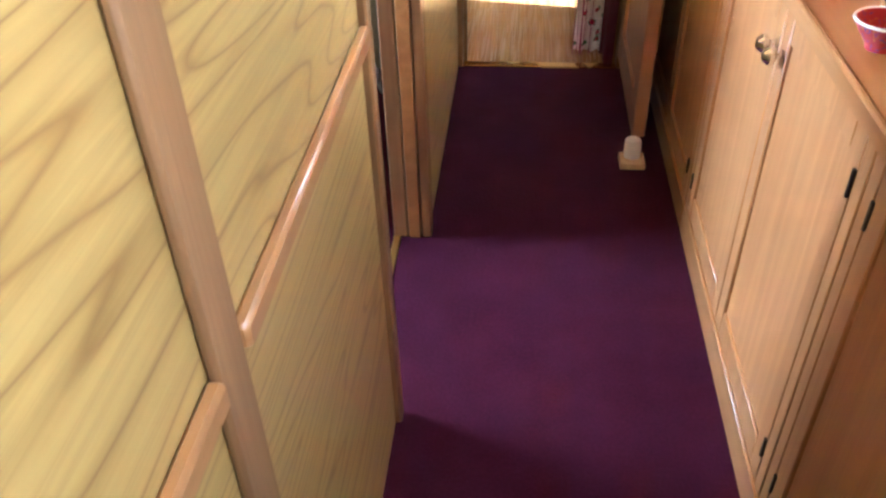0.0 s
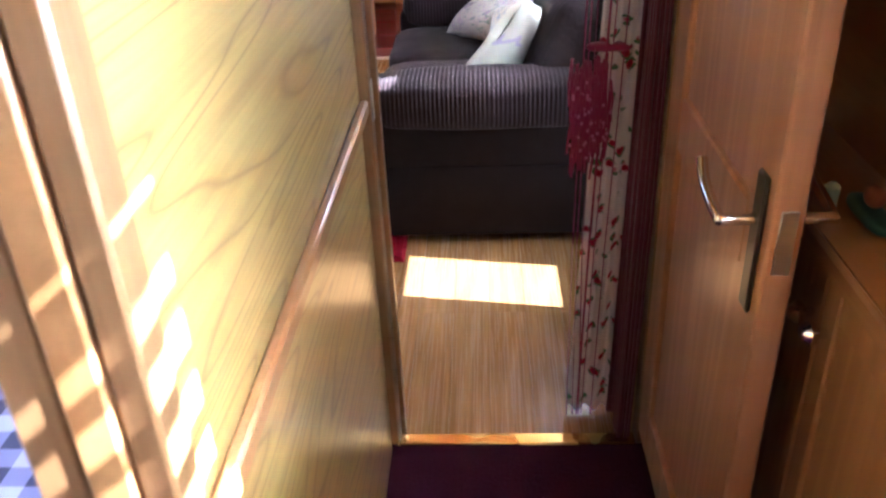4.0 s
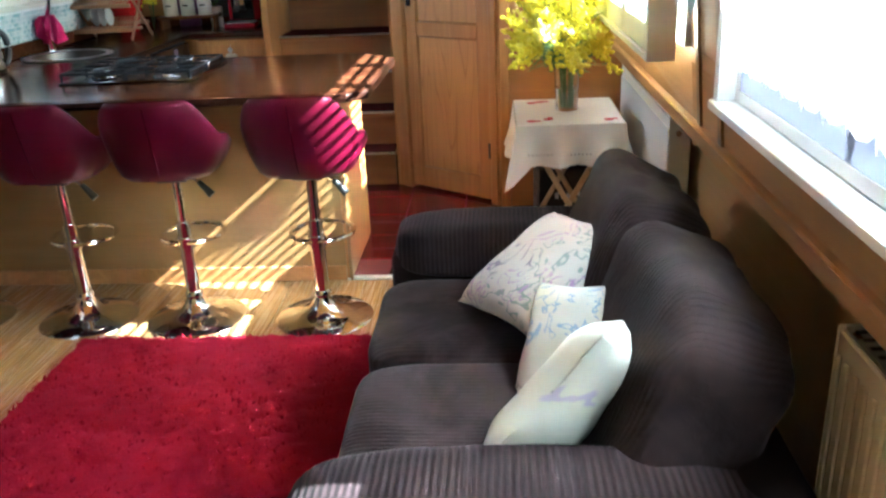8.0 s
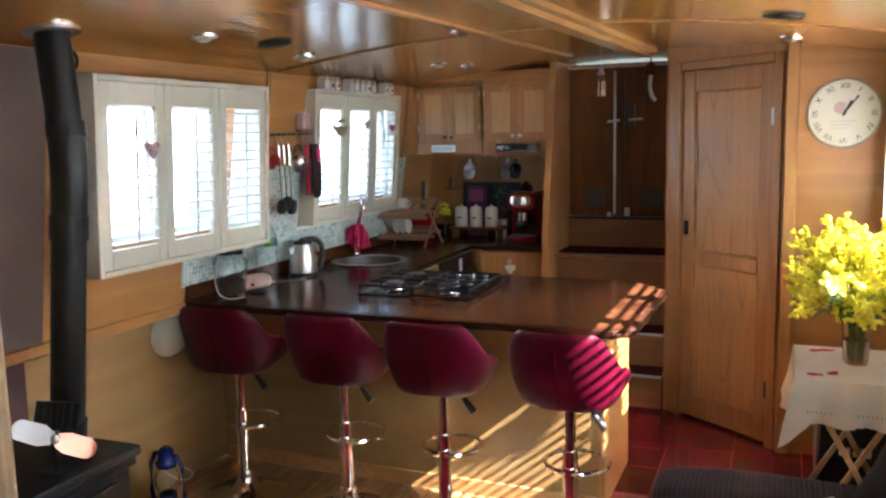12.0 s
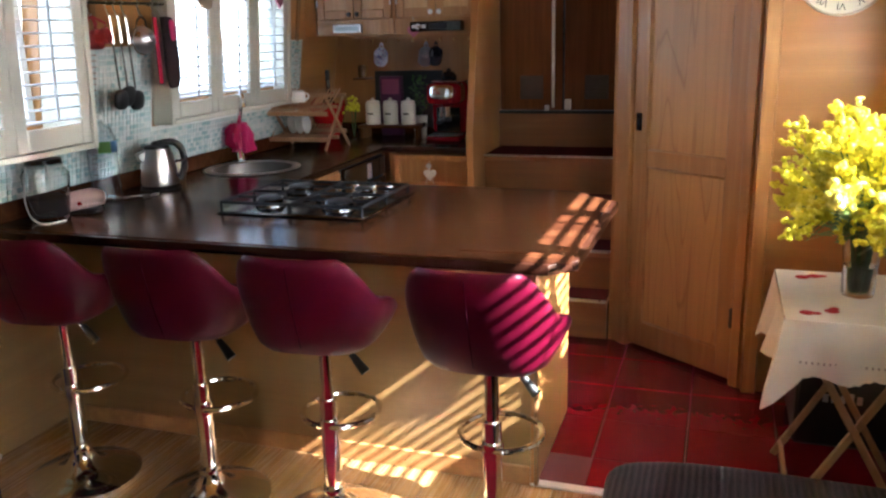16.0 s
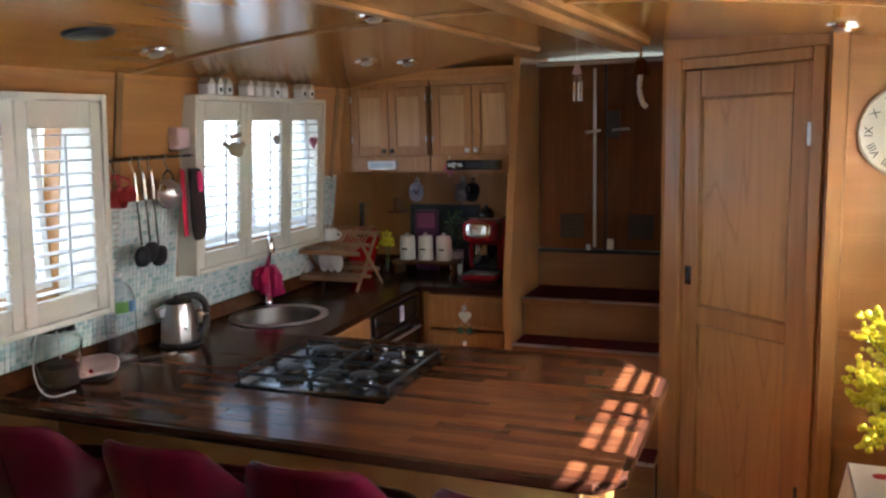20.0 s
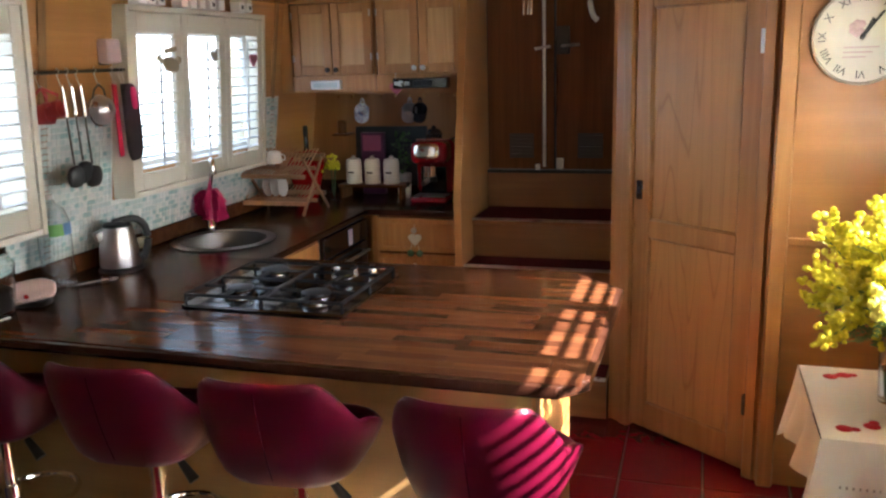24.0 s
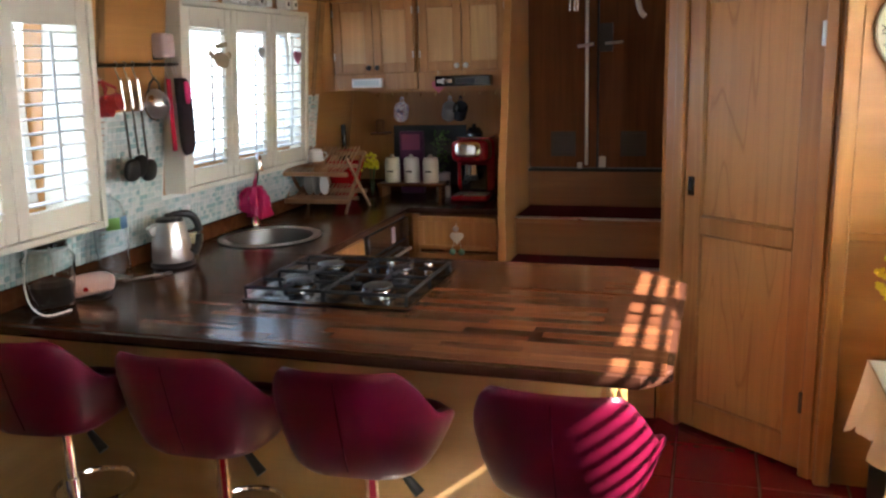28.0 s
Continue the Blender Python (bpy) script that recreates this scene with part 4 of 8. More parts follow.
def bar_stool(x, y, turn):
    """Magenta leather bucket seat on a chrome gas-lift column."""
    s = thing("bar_stool", (0, 0, 0), "magenta leather bucket bar stool on a chrome pedestal", "bar stool", "stools along the breakfast bar")
    part("base", turned([(0.195, 0.0), (0.195, 0.006), (0.185, 0.014), (0.12, 0.026), (0.06, 0.05), (0.036, 0.09), (0.033, 0.12)], (0, 0, 0), 48), CHROME, s, "chrome trumpet base")
    part("collar", turned([(0.036, 0), (0.035, 0.02), (0.031, 0.026)], (0, 0, 0.100), 24), CHROME, s, "chrome collar")
    part("column", rod((0, 0, 0.11), (0, 0, 0.42), 0.0285, seg=24), CHROME, s, "chrome column")
    part("piston", rod((0, 0, 0.42), (0, 0, 0.60), 0.021, seg=20), CHROME, s, "chrome piston")
    fr = part("footrest", ring((0, 0.10, 0.335), 0.125, 0.0095, 36), CHROME, s, "chrome ring footrest")
    part("footrest_clamp", rod((0, 0, 0.315), (0, 0, 0.355), 0.035, seg=20), CHROME, fr)
    part("mount", box(-0.06, 0.06, -0.06, 0.06, 0.592, 0.612, 0.006), BLACK, s, "black steel mounting plate")
    lv = part("lever", piped([(0.03, 0, 0.595), (0.070, -0.008, 0.590), (0.100, -0.014, 0.572)], 0.005, 8), CHROME, s)
    part("grip", rod((0.090, -0.012, 0.580), (0.138, -0.022, 0.528), 0.010, 0.016, 14), BLACK, lv, "black plastic lever grip")
    bm = bmesh.new()
    n = 72
    shell = []

    def smooth(v, lo, hi):
        u = min(1.0, max(0.0, (v - lo) / (hi - lo)))
        return u * u * (3 - 2 * u)

    def rim(off):
        # height of the seat's edge: a square high back, sides that swoop down to low arms, a lower front
        return 0.318 - 0.150 * smooth(off, 0.64, 1.34) - 0.085 * smooth(off, 1.30, 2.30)

    def reach(a):
        c, s_ = abs(math.cos(a)), abs(math.sin(a))
        r = 0.210 / ((c ** 3.4 + (s_ * (1.04 if math.sin(a) < 0 else 0.93)) ** 3.4) ** (1 / 3.4))
        return r
    # outside: share of the reach and share of the height; then the rolled edge, the inside and the seat pad
    steps = [(0.30, 0.0, 0), (0.56, 0.003, 0), (0.73, 0.04, 1), (0.82, 0.12, 1), (0.885, 0.27, 1), (0.935, 0.44, 1), (0.97, 0.64, 1), (1.0, 0.84, 1), (1.0, 0.93, 1), (0.985, 0.975, 1), (0.945, 1.0, 1), (0.895, 0.985, 1), (0.85, 0.92, 1), (0.825, 0.76, 1), (0.81, 0.62, 1), (0.76, 0.30, 2), (0.55, 0.30, 2), (0.2, 0.31, 2)]
    for f, h, mode in steps:
        row = []
        for k in range(n):
            a = 2 * math.pi * k / n
            off = abs((a - 1.5 * math.pi + math.pi) % (2 * math.pi) - math.pi)
            top = rim(off)
            arm = math.exp(-((off - 1.72) / 0.48) ** 2)
            r = reach(a) * f
            z = h if mode == 0 else (h * top if mode == 1 else 0.080 + 0.012 * (0.85 - f))
            if mode == 1 and f > 0.83 and h > 0.5 and top < 0.12:
                z = max(z, 0.062)
            # the arms splay outwards towards their rounded ends
            r *= 1 + 0.09 * arm * (h if mode == 1 else 0.0) ** 1.5
            lean = 0.13 * max(0.0, z - 0.06) * max(0.0, -math.sin(a))
            row.append(bm.verts.new((r * math.cos(a) * (1 - 0.22 * max(0.0, z - 0.20)) * (1 - 0.13 * max(0.0, math.sin(a))), r * math.sin(a) - lean, 0.612 + z)))
        shell.append(row)
    for a, b in zip(shell, shell[1:]):
        for k in range(n):
            bm.faces.new((a[k], a[(k + 1) % n], b[(k + 1) % n], b[k]))
    bm.faces.new(shell[0][::-1])
    bm.faces.new(shell[-1])
    seat = part("seat", bm, MAGENTA, s)
    part("seam", piped([Vector((0, -0.210 / 1.04 * f - 0.13 * max(0.0, h * 0.318 - 0.06) + 0.0005, 0.612 + h * 0.318)) for f, h in ((0.82, 0.12), (0.885, 0.27), (0.935, 0.44), (0.97, 0.64), (1.0, 0.84), (1.0, 0.93))], 0.0022, 6), SEAM, seat, "stitched back seam")
    return s


stool = bar_stool(0, 0, 0)
stool.matrix_basis = pose(-0.764, 6.44, 0, 0, 0, -1)
for x, y, a in ((-1.292, 6.45, 4), (-1.752, 6.45, 2), (-2.29, 6.45, 6)):
    copy_thing(stool, pose(x, y, 0, 0, 0, a))


# ---- sofa ----
def sofa():
    s = thing("sofa", (0.05, 5.28, 0), "two-seat sofa in dark brown ribbed velour", "sofa")
    part("base", box(-0.40, 0.50, 4.53, 6.05, 0.035, 0.30, 0.02, seg=2), SOFA_BASE, s)
    for x in (-0.34, 0.34):
        for y in (4.60, 5.98):
            part("foot", turned([(0.022, 0), (0.028, 0.036)], (x, y, 0), 12), BLACK, s)
    for y0, y1, k in ((4.76, 5.29, 1), (5.29, 5.81, 2)):
        part("seat_cushion", puffed((-0.08, (y0 + y1) / 2, 0.355), (0.66, y1 - y0, 0.20), 0.32, 22, 0.012, 0.02, k), CRUSHED, s)
    for y0, y1, k in ((4.66, 5.27, 3), (5.27, 5.88, 4)):
        b = puffed((0, 0, 0), (0.25, y1 - y0 + 0.02, 0.47), 0.40, 34, 0, 0.09, k)
        part("back_cushion", turn_bm(b, (0.272, (y0 + y1) / 2, 0.595), 0, 21, 0), CRUSHED, s)
    part("back_frame", box(0.32, 0.45, 4.56, 6.02, 0.05, 0.60, 0.05, seg=3), SOFA_BASE, s)
    for y, k, ax in ((4.625, 5, CORD_X), (5.945, 6, CORD_X)):
        part("arm_panel", box(-0.40, 0.46, y - 0.085, y + 0.085, 0.05, 0.50, 0.03, seg=2), SOFA_BASE, s)
        part("arm_pad", puffed((0.015 if k == 5 else 0.04, y, 0.505), (0.90 if k == 5 else 0.85, 0.25, 0.175), 0.55 if k == 5 else 0.42, 26, 0, 0.03, k), ax, s)


sofa()


def scatter_cushion(at, along, up, size, material, label, plump=0.13):
    """A square stuffed cushion: along and up are the ways of its edges, its corners drawn out and its sides hollowed."""
    e1, e2 = Vector(along).normalized(), Vector(up)
    e2 = (e2 - e1 * e2.dot(e1)).normalized()
    out = e1.cross(e2)
    bm = bmesh.new()
    n = 26
    for s in (1, -1):
        grid = []
        for j in range(n + 1):
            row = []
            for i in range(n + 1):
                u, v = 2 * i / n - 1, 2 * j / n - 1
                pull = 0.5 * size
                x = u * pull * (1 - 0.10 * (1 - v * v) * abs(u) ** 2)
                y = v * pull * (1 - 0.10 * (1 - u * u) * abs(v) ** 2)
                t = plump / 2 * ((1 - u ** 4) * (1 - v ** 4)) ** 0.55
                t += 0.006 * noise.noise(Vector((u * 2.3, v * 2.3, s + size * 20)))
                row.append(bm.verts.new(Vector(at) + e1 * x + e2 * y + out * (s * max(t, 0.0))))
            grid.append(row)
        for a, b in zip(grid, grid[1:]):
            for i in range(n):
                bm.faces.new((a[i], a[i + 1], b[i + 1], b[i]))
    bmesh.ops.remove_doubles(bm, verts=bm.verts[:], dist=0.002)
    tagged(part("scatter_cushion", bm, material), label, "cushion", "cushions on the sofa")


scatter_cushion((0.065, 5.49, 0.590), (0.192, -0.323, 0.04), (-0.196, -0.289, -0.165), 0.39, CUSH_A, "square cushion in faded floral print leaning in the sofa corner")
scatter_cushion((0.120, 5.13, 0.545), (0.22, -0.22, 0.10), (-0.16, -0.10, -0.28), 0.34, CUSH_B, "pale cushion with a black and blue print on the sofa")
scatter_cushion((0.112, 4.93, 0.565), (0.20, -0.02, 0.26), (-0.20, -0.24, 0.06), 0.39, CUSH_C, "plump white cushion propped at the front of the sofa", 0.15)


# ---- red rug ----
bm = bmesh.new()
random.seed(5)
nx, ny = 62, 80
x0, x1, y0, y1 = -1.67, -0.30, 4.42, 6.235
grid = [[bm.verts.new((x0 + (x1 - x0) * i / nx, y0 + (y1 - y0) * j / ny, 0.016 + 0.014 * random.random())) for i in range(nx + 1)] for j in range(ny + 1)]
for j in range(ny):
    for i in range(nx):
        bm.faces.new((grid[j][i], grid[j][i + 1], grid[j + 1][i + 1], grid[j + 1][i]))
edge = [e for e in bm.edges if e.is_boundary]
skirt = bmesh.ops.extrude_edge_only(bm, edges=edge)
for v in skirt["geom"]:
    if isinstance(v, bmesh.types.BMVert):
        v.co.z = 0.001
        v.co.x += 0.008 * (1 if v.co.x > -1 else -1)
rug = thing("rug", (-1.0, 5.3, 0), "thick bright red shag rug on the laminate floor", "rug")
part("backing", bm, RUG_RED, rug)
bm = bmesh.new()
for k in range(15000):
    x, y = random.uniform(x0 - 0.01, x1), random.uniform(y0 - 0.01, y1 + 0.012)
    a, ln = random.uniform(0, 6.28), random.uniform(0.010, 0.017)
    tilt = Vector((math.cos(a) * 0.016, math.sin(a) * 0.016, ln))
    w = Vector((-math.sin(a), math.cos(a), 0)) * 0.004
    p = Vector((x, y, 0.012))
    vs = [bm.verts.new(q) for q in (p - w, p + w, p + tilt + w * 0.4, p + tilt - w * 0.4)]
    bm.faces.new(vs)
tagged(part("tuft", bm, RUG_RED, rug, "red shag pile", soft=False), kind="stuff")


# ---- windows with shutters ----
def shutter_window(name, x_front, x_back, y0, y1, z0, z1, panel, face, label, leaves=3, tilt=10, lean=0.0, gap=0.041, edges=(), phase=0.5, thick=0.0022):
    """A cream shutter box standing proud of the cabin side: frame and louvred leaves. face is +1 where it looks to starboard."""
    w = thing(name, (x_front, (y0 + y1) / 2, z0), label, "window shutter", kind="structure")

    def bx_(xa, xb, *a, bevel=0.003):
        lo, hi = min(xa, xb), max(xa, xb)
        b = box(lo, hi, *a, bevel)
        if lean:
            for v in b.verts:
                v.co.x += lean * (v.co.z - z0)
        return b
    f = 0.022
    part("frame_side", bx_(x_back, x_front, y0, y0 + f, z0, z1), CREAM, w)
    part("frame_side", bx_(x_back, x_front, y1 - f, y1, z0, z1), CREAM, w)
    part("frame_head", bx_(x_back, x_front, y0 + f, y1 - f, z1 - f, z1), CREAM, w)
    part("frame_foot", bx_(x_back, x_front, y0 + f, y1 - f, z0, z0 + f), CREAM, w)
    wid = (y1 - y0 - 2 * f) / leaves
    edges = edges or [y0 + f + k * wid for k in range(leaves + 1)]
    for a, b in zip(edges, edges[1:]):
        a, b = a + 0.002, b - 0.002
        xa, xb = x_front - face * 0.006, x_front - face * 0.030
        lf = part("shutter_leaf", bx_(xa, xb, a, a + 0.045, z0 + f + 0.002, z1 - f - 0.002), CREAM, w)
        part("stile", bx_(xa, xb, b - 0.045, b, z0 + f + 0.002, z1 - f - 0.002), CREAM, lf)
        part("top_rail", bx_(xa, xb, a + 0.045, b - 0.045, panel[1], z1 - f - 0.002), CREAM, lf)
        part("bottom_rail", bx_(xa, xb, a + 0.045, b - 0.045, z0 + f + 0.002, panel[0]), CREAM, lf)
        n = round((panel[1] - panel[0]) / gap)
        pitch = (panel[1] - panel[0]) / n
        xm = (xa + xb) / 2
        for j in range(0 if phase else 1, n):
            z = panel[0] + (j + phase) * pitch
            s = box(-0.51 * gap, 0.51 * gap, -(b - a - 0.09) / 2, (b - a - 0.09) / 2, -thick, thick, 0.001)
            turn_bm(s, (xm + lean * (z - z0), (a + b) / 2, z), 0, face * tilt, 0)
            part("slat", s, WHITE, lf)
        part("tilt_rod", bx_(x_front - face * -0.012, x_front - face * -0.004, (a + b) / 2 - 0.004, (a + b) / 2 + 0.004, panel[0] + 0.02, panel[1] - 0.02, bevel=0.001), WHITE, lf)
    return w


shutter_window("window_shutters_saloon", -2.305, -2.535, 5.70, 6.76, 1.14, 1.872, (1.235, 1.765), 1, "cream louvred shutters in a box frame over the window", tilt=3, lean=0.055)
shutter_window("window_shutters_galley", -2.43, -2.53, 7.36, 8.42, 1.15, 1.892, (1.24, 1.79), 1, "cream louvred shutters in a box frame above the sink", tilt=4, lean=0.075)
shutter_window("window_shutters_aft", 0.375, 0.46, 5.914, 7.64, 1.06, 1.86, (1.164, 1.762), -1, "cream louvred shutters in a box frame on the sunny side", 4, tilt=26, gap=0.046, edges=(5.936, 6.424, 6.912, 7.40, 7.618), phase=0.0, thick=0.0036)


shutter_window("window_shutters_corridor", 0.455, 0.52, 1.90, 2.51, 1.24, 1.86, (1.32, 1.79), -1, "white louvred shutters over the corridor window", 2, tilt=22, gap=0.060)


def pane(name, x, hole, parent_label, frame_mat=WHITE, glass=GLASS):
    """Window frame and glass in a cabin side's opening."""
    y0, y1, z0, z1 = hole
    w = thing(name, (x, (y0 + y1) / 2, z0), parent_label, "window", kind="structure")
    f = 0.03
    part("frame_side", box(x - 0.02, x + 0.02, y0, y0 + f, z0, z1, 0.003), frame_mat, w)
    part("frame_side", box(x - 0.02, x + 0.02, y1 - f, y1, z0, z1, 0.003), frame_mat, w)
    part("frame_head", box(x - 0.02, x + 0.02, y0 + f, y1 - f, z1 - f, z1, 0.003), frame_mat, w)
    part("frame_sill", box(x - 0.02, x + 0.02, y0 + f, y1 - f, z0, z0 + f, 0.003), frame_mat, w)
    if y1 - y0 > 0.6:
        part("mullion", box(x - 0.012, x + 0.012, (y0 + y1) / 2 - 0.012, (y0 + y1) / 2 + 0.012, z0 + f, z1 - f, 0.003), frame_mat, w)
    g = part("pane", box(x - 0.003, x + 0.003, y0 + f, y1 - f, z0 + f, z1 - f), glass, w)
    g.visible_shadow = glass is not GLASS
    return w


pane("window_1", -2.57, WIN_P1, "white-framed cabin window")
pane("window_2", -2.57, WIN_P2, "white-framed cabin window")
pane("window_3", 0.495, WIN_S1, "large white-framed cabin window with net curtain")
pane("window_4", 0.50, WIN_S2, "white-framed cabin window behind shutters")
pane("window_5", 0.57, WIN_C1, "white-framed corridor window")
# out of view; the blind is added to keep sun off the partition
pane("window_8", 0.545, WIN_C2, "unseen white-framed corridor window with a blind added against the sun", glass=ADDED_BLIND)
pane("window_6", -2.57, WIN_BED, "white-framed bedroom window")
pane("window_7", 0.67, LOW_WIN, "unseen low frosted light, added to let sun onto the floor", glass=FROST)
ws = thing("window_surround", (0.43, 4.72, 1.03), "white painted sill and lining of the large window", "window sill", kind="structure")
part("sill", box(0.425, 0.50, 4.06, 5.38, 1.035, 1.058, 0.004), WHITE, ws)
part("side_lining", box(0.435, 0.49, 5.342, 5.375, 1.058, 1.80, 0.003), WHITE, ws)
part("side_lining", box(0.435, 0.49, 4.065, 4.098, 1.058, 1.80, 0.003), WHITE, ws)


def net_curtain(x, y0, y1, z0, z1, n, label):
    bm = bmesh.new()
    rows = []
    for j in range(9):
        row = []
        for i in range(n + 1):
            y = y0 + (y1 - y0) * i / n
            z = z1 + (z0 - z1) * j / 8
            if j == 8:
                z += 0.025 * abs(math.sin(i * 0.9))
            row.append(bm.verts.new((x + 0.010 * math.sin(i * 0.9) * (0.5 + j / 12), y, z)))
        rows.append(row)
    for a, b in zip(rows, rows[1:]):
        for i in range(n):
            bm.faces.new((a[i], a[i + 1], b[i + 1], b[i]))
    bmesh.ops.solidify(bm, geom=bm.faces[:], thickness=0.001)
    c = thing("net_curtain", (x, (y0 + y1) / 2, z0), label, "curtain")
    part("net", bm, NET, c)
    part("wire", rod((x, y0 - 0.02, z1), (x, y1 + 0.02, z1), 0.003, seg=8), WHITE, c)


net_curtain(0.452, 4.485, 5.32, 1.135, 1.76, 60, "white net curtain with a scalloped hem in the window")
net_curtain(0.452, 4.12, 4.41, 1.135, 1.76, 20, "white net curtain with a scalloped hem in the window")
net_curtain(0.458, 4.41, 4.485, 1.285, 1.76, 7, "short white net valance in the window")
fl_ = thing("window_film", (0.478, 4.72, 1.065), "lilac-grey privacy film along the foot of the window", "window film")
part("film", box(0.476, 0.478, 4.13, 5.31, 1.066, 1.20), FILM, fl_)


# ---- corridor furniture: low cupboards along the starboard side ----
def cupboard(y0, y1, hand, label):
    c = thing("cupboard", (0.54, (y0 + y1) / 2, 0), label, "cabinet", "low cupboards along the corridor")
    part("carcass", box(0.462, 0.64, y0, y1, 0.0, 0.835), UNIT_OAK, c)
    part("face_stile", box(0.440, 0.462, y0, y0 + 0.03, 0.085, 0.835, 0.002), UNIT_OAK, c)
    part("face_stile", box(0.440, 0.462, y1 - 0.03, y1, 0.085, 0.835, 0.002), UNIT_OAK, c)
    part("plinth", box(0.436, 0.462, y0, y1, 0.0, 0.085, 0.004), OAK_RAIL, c)
    ym = (y0 + y1) / 2
    for a, b, s in ((y0 + 0.032, ym - 0.002, 1), (ym + 0.002, y1 - 0.032, -1)):
        d = part("door", box(0.447, 0.461, a + 0.04, b - 0.04, 0.15, 0.77), UNIT_OAK, c)
        part("door_stile", box(0.440, 0.461, a, a + 0.045, 0.09, 0.83, 0.003), UNIT_OAK, d)
        part("door_stile", box(0.440, 0.461, b - 0.045, b, 0.09, 0.83, 0.003), UNIT_OAK, d)
        part("door_rail", box(0.4405, 0.461, a + 0.045, b - 0.045, 0.765, 0.83, 0.003), UNIT_OAK, d)
        part("door_rail", box(0.4405, 0.461, a + 0.045, b - 0.045, 0.09, 0.155, 0.003), UNIT_OAK, d)
        k = b - 0.024 if s == 1 else a + 0.024
        kn = part("knob", turn_bm(turned([(0.007, 0), (0.007, 0.010), (0.016, 0.016), (0.017, 0.024), (0.010, 0.033), (0.002, 0.035)], (0, 0, 0), 16), (0.440, k, 0.735), 0, -90, 0), CHROME, d, "faceted chrome knob")
        h = a + 0.004 if s == 1 else b - 0.004
        for z in (0.18, 0.735):
            part("hinge", rod((0.4385, h, z - 0.022), (0.4385, h, z + 0.022), 0.0036, seg=8), BRONZE, d, "dark butt hinge")


cupboard(1.605, 2.535, 1, "honey oak double-door cupboard with chrome knobs")
cupboard(2.540, 3.42, 1, "honey oak double-door cupboard with chrome knobs")
cupboard(0.66, 1.60, 1, "honey oak double-door cupboard with chrome knobs")
cupboard(-0.28, 0.655, 1, "honey oak double-door cupboard with chrome knobs")
sh = thing("corridor_shelf", (0.53, 1.5, 0.836), "oak top along the corridor cupboards with a moulded edge", "shelf")
part("board", box(0.432, 0.60, -1.19, 3.42, 0.8365, 0.858, 0.002), HONEY_Y, sh)
part("lipping", box(0.420, 0.4315, -1.19, 3.42, 0.828, 0.861, 0.004), OAK_RAIL, sh)

# ---- the open corridor door and its stop ----
dr = thing("door_2", (0.36, 3.25, 0), "open rosy oak panelled door folded back along the corridor", "door", kind="structure")
part("stile", box(0.336, 0.376, 2.935, 3.03, 0.055, 1.90, 0.004), PINK_OAK, dr)
part("stile", box(0.336, 0.376, 3.44, 3.53, 0.055, 1.90, 0.004), PINK_OAK, dr)
for z0, z1 in ((0.055, 0.17), (0.80, 0.90), (1.79, 1.90)):
    part("rail", box(0.3365, 0.3755, 3.03, 3.44, z0, z1, 0.004), PINK_OAK, dr)
part("panel", box(0.347, 0.365, 3.025, 3.445, 0.165, 0.805), PINK_OAK, dr)
part("panel", box(0.347, 0.365, 3.025, 3.445, 0.895, 1.795), PINK_OAK, dr)
for x, s in ((0.336, -1), (0.376, 1)):
    pl = part("handle_plate", box(min(x, x + s * 0.007), max(x, x + s * 0.007), 2.957, 2.993, 0.765, 0.965, 0.004), BRONZE, dr, "dark bronze lever handle plate")
    part("lever", piped(eased([(x, 2.975, 0.90), (x + s * 0.045, 2.975, 0.90), (x + s * 0.052, 2.985, 0.90), (x + s * 0.052, 3.06, 0.915), (x + s * 0.05, 3.09, 0.935)]), 0.008, 10), CHROME, pl, "chrome lever")
part("latch_plate", box(0.345, 0.367, 2.9325, 2.935, 0.84, 0.93, 0.001), STEEL, dr)
ds = thing("door_stop", (0.335, 2.87, 0), "white rubber door stop on a small wooden block", "door stop")
part("block", box(0.297, 0.373, 2.83, 2.905, 0.0005, 0.022, 0.003), PINE, ds)
part("buffer", turn_bm(turned([(0.024, 0), (0.026, 0.02), (0.024, 0.055), (0.016, 0.062)], (0, 0, 0), 18), (0.335, 2.875, 0.0225), -8), WHITE, ds)

# ---- light switch beside the doorway ----
sw = thing("light_switch", (-0.25, 3.45, 1.22), "dark bronze light switch on the oak partition", "light switch")
part("plate", box(-0.2499, -0.240, 3.408, 3.494, 1.222, 1.308, 0.004, seg=2), BRONZE, sw)
part("rocker", turn_bm(box(-0.004, 0.006, -0.012, 0.012, -0.020, 0.020, 0.002), (-0.240, 3.451, 1.265), 0, 6, 0), BLACK, sw)
for z in (1.243, 1.287):
    part("screw", turn_bm(turned([(0.004, 0), (0.003, 0.0015)], (0, 0, 0), 10), (-0.240, 3.451 + (0.03 if z > 1.26 else -0.03), 1.265), 0, 90, 0), STEEL, sw)

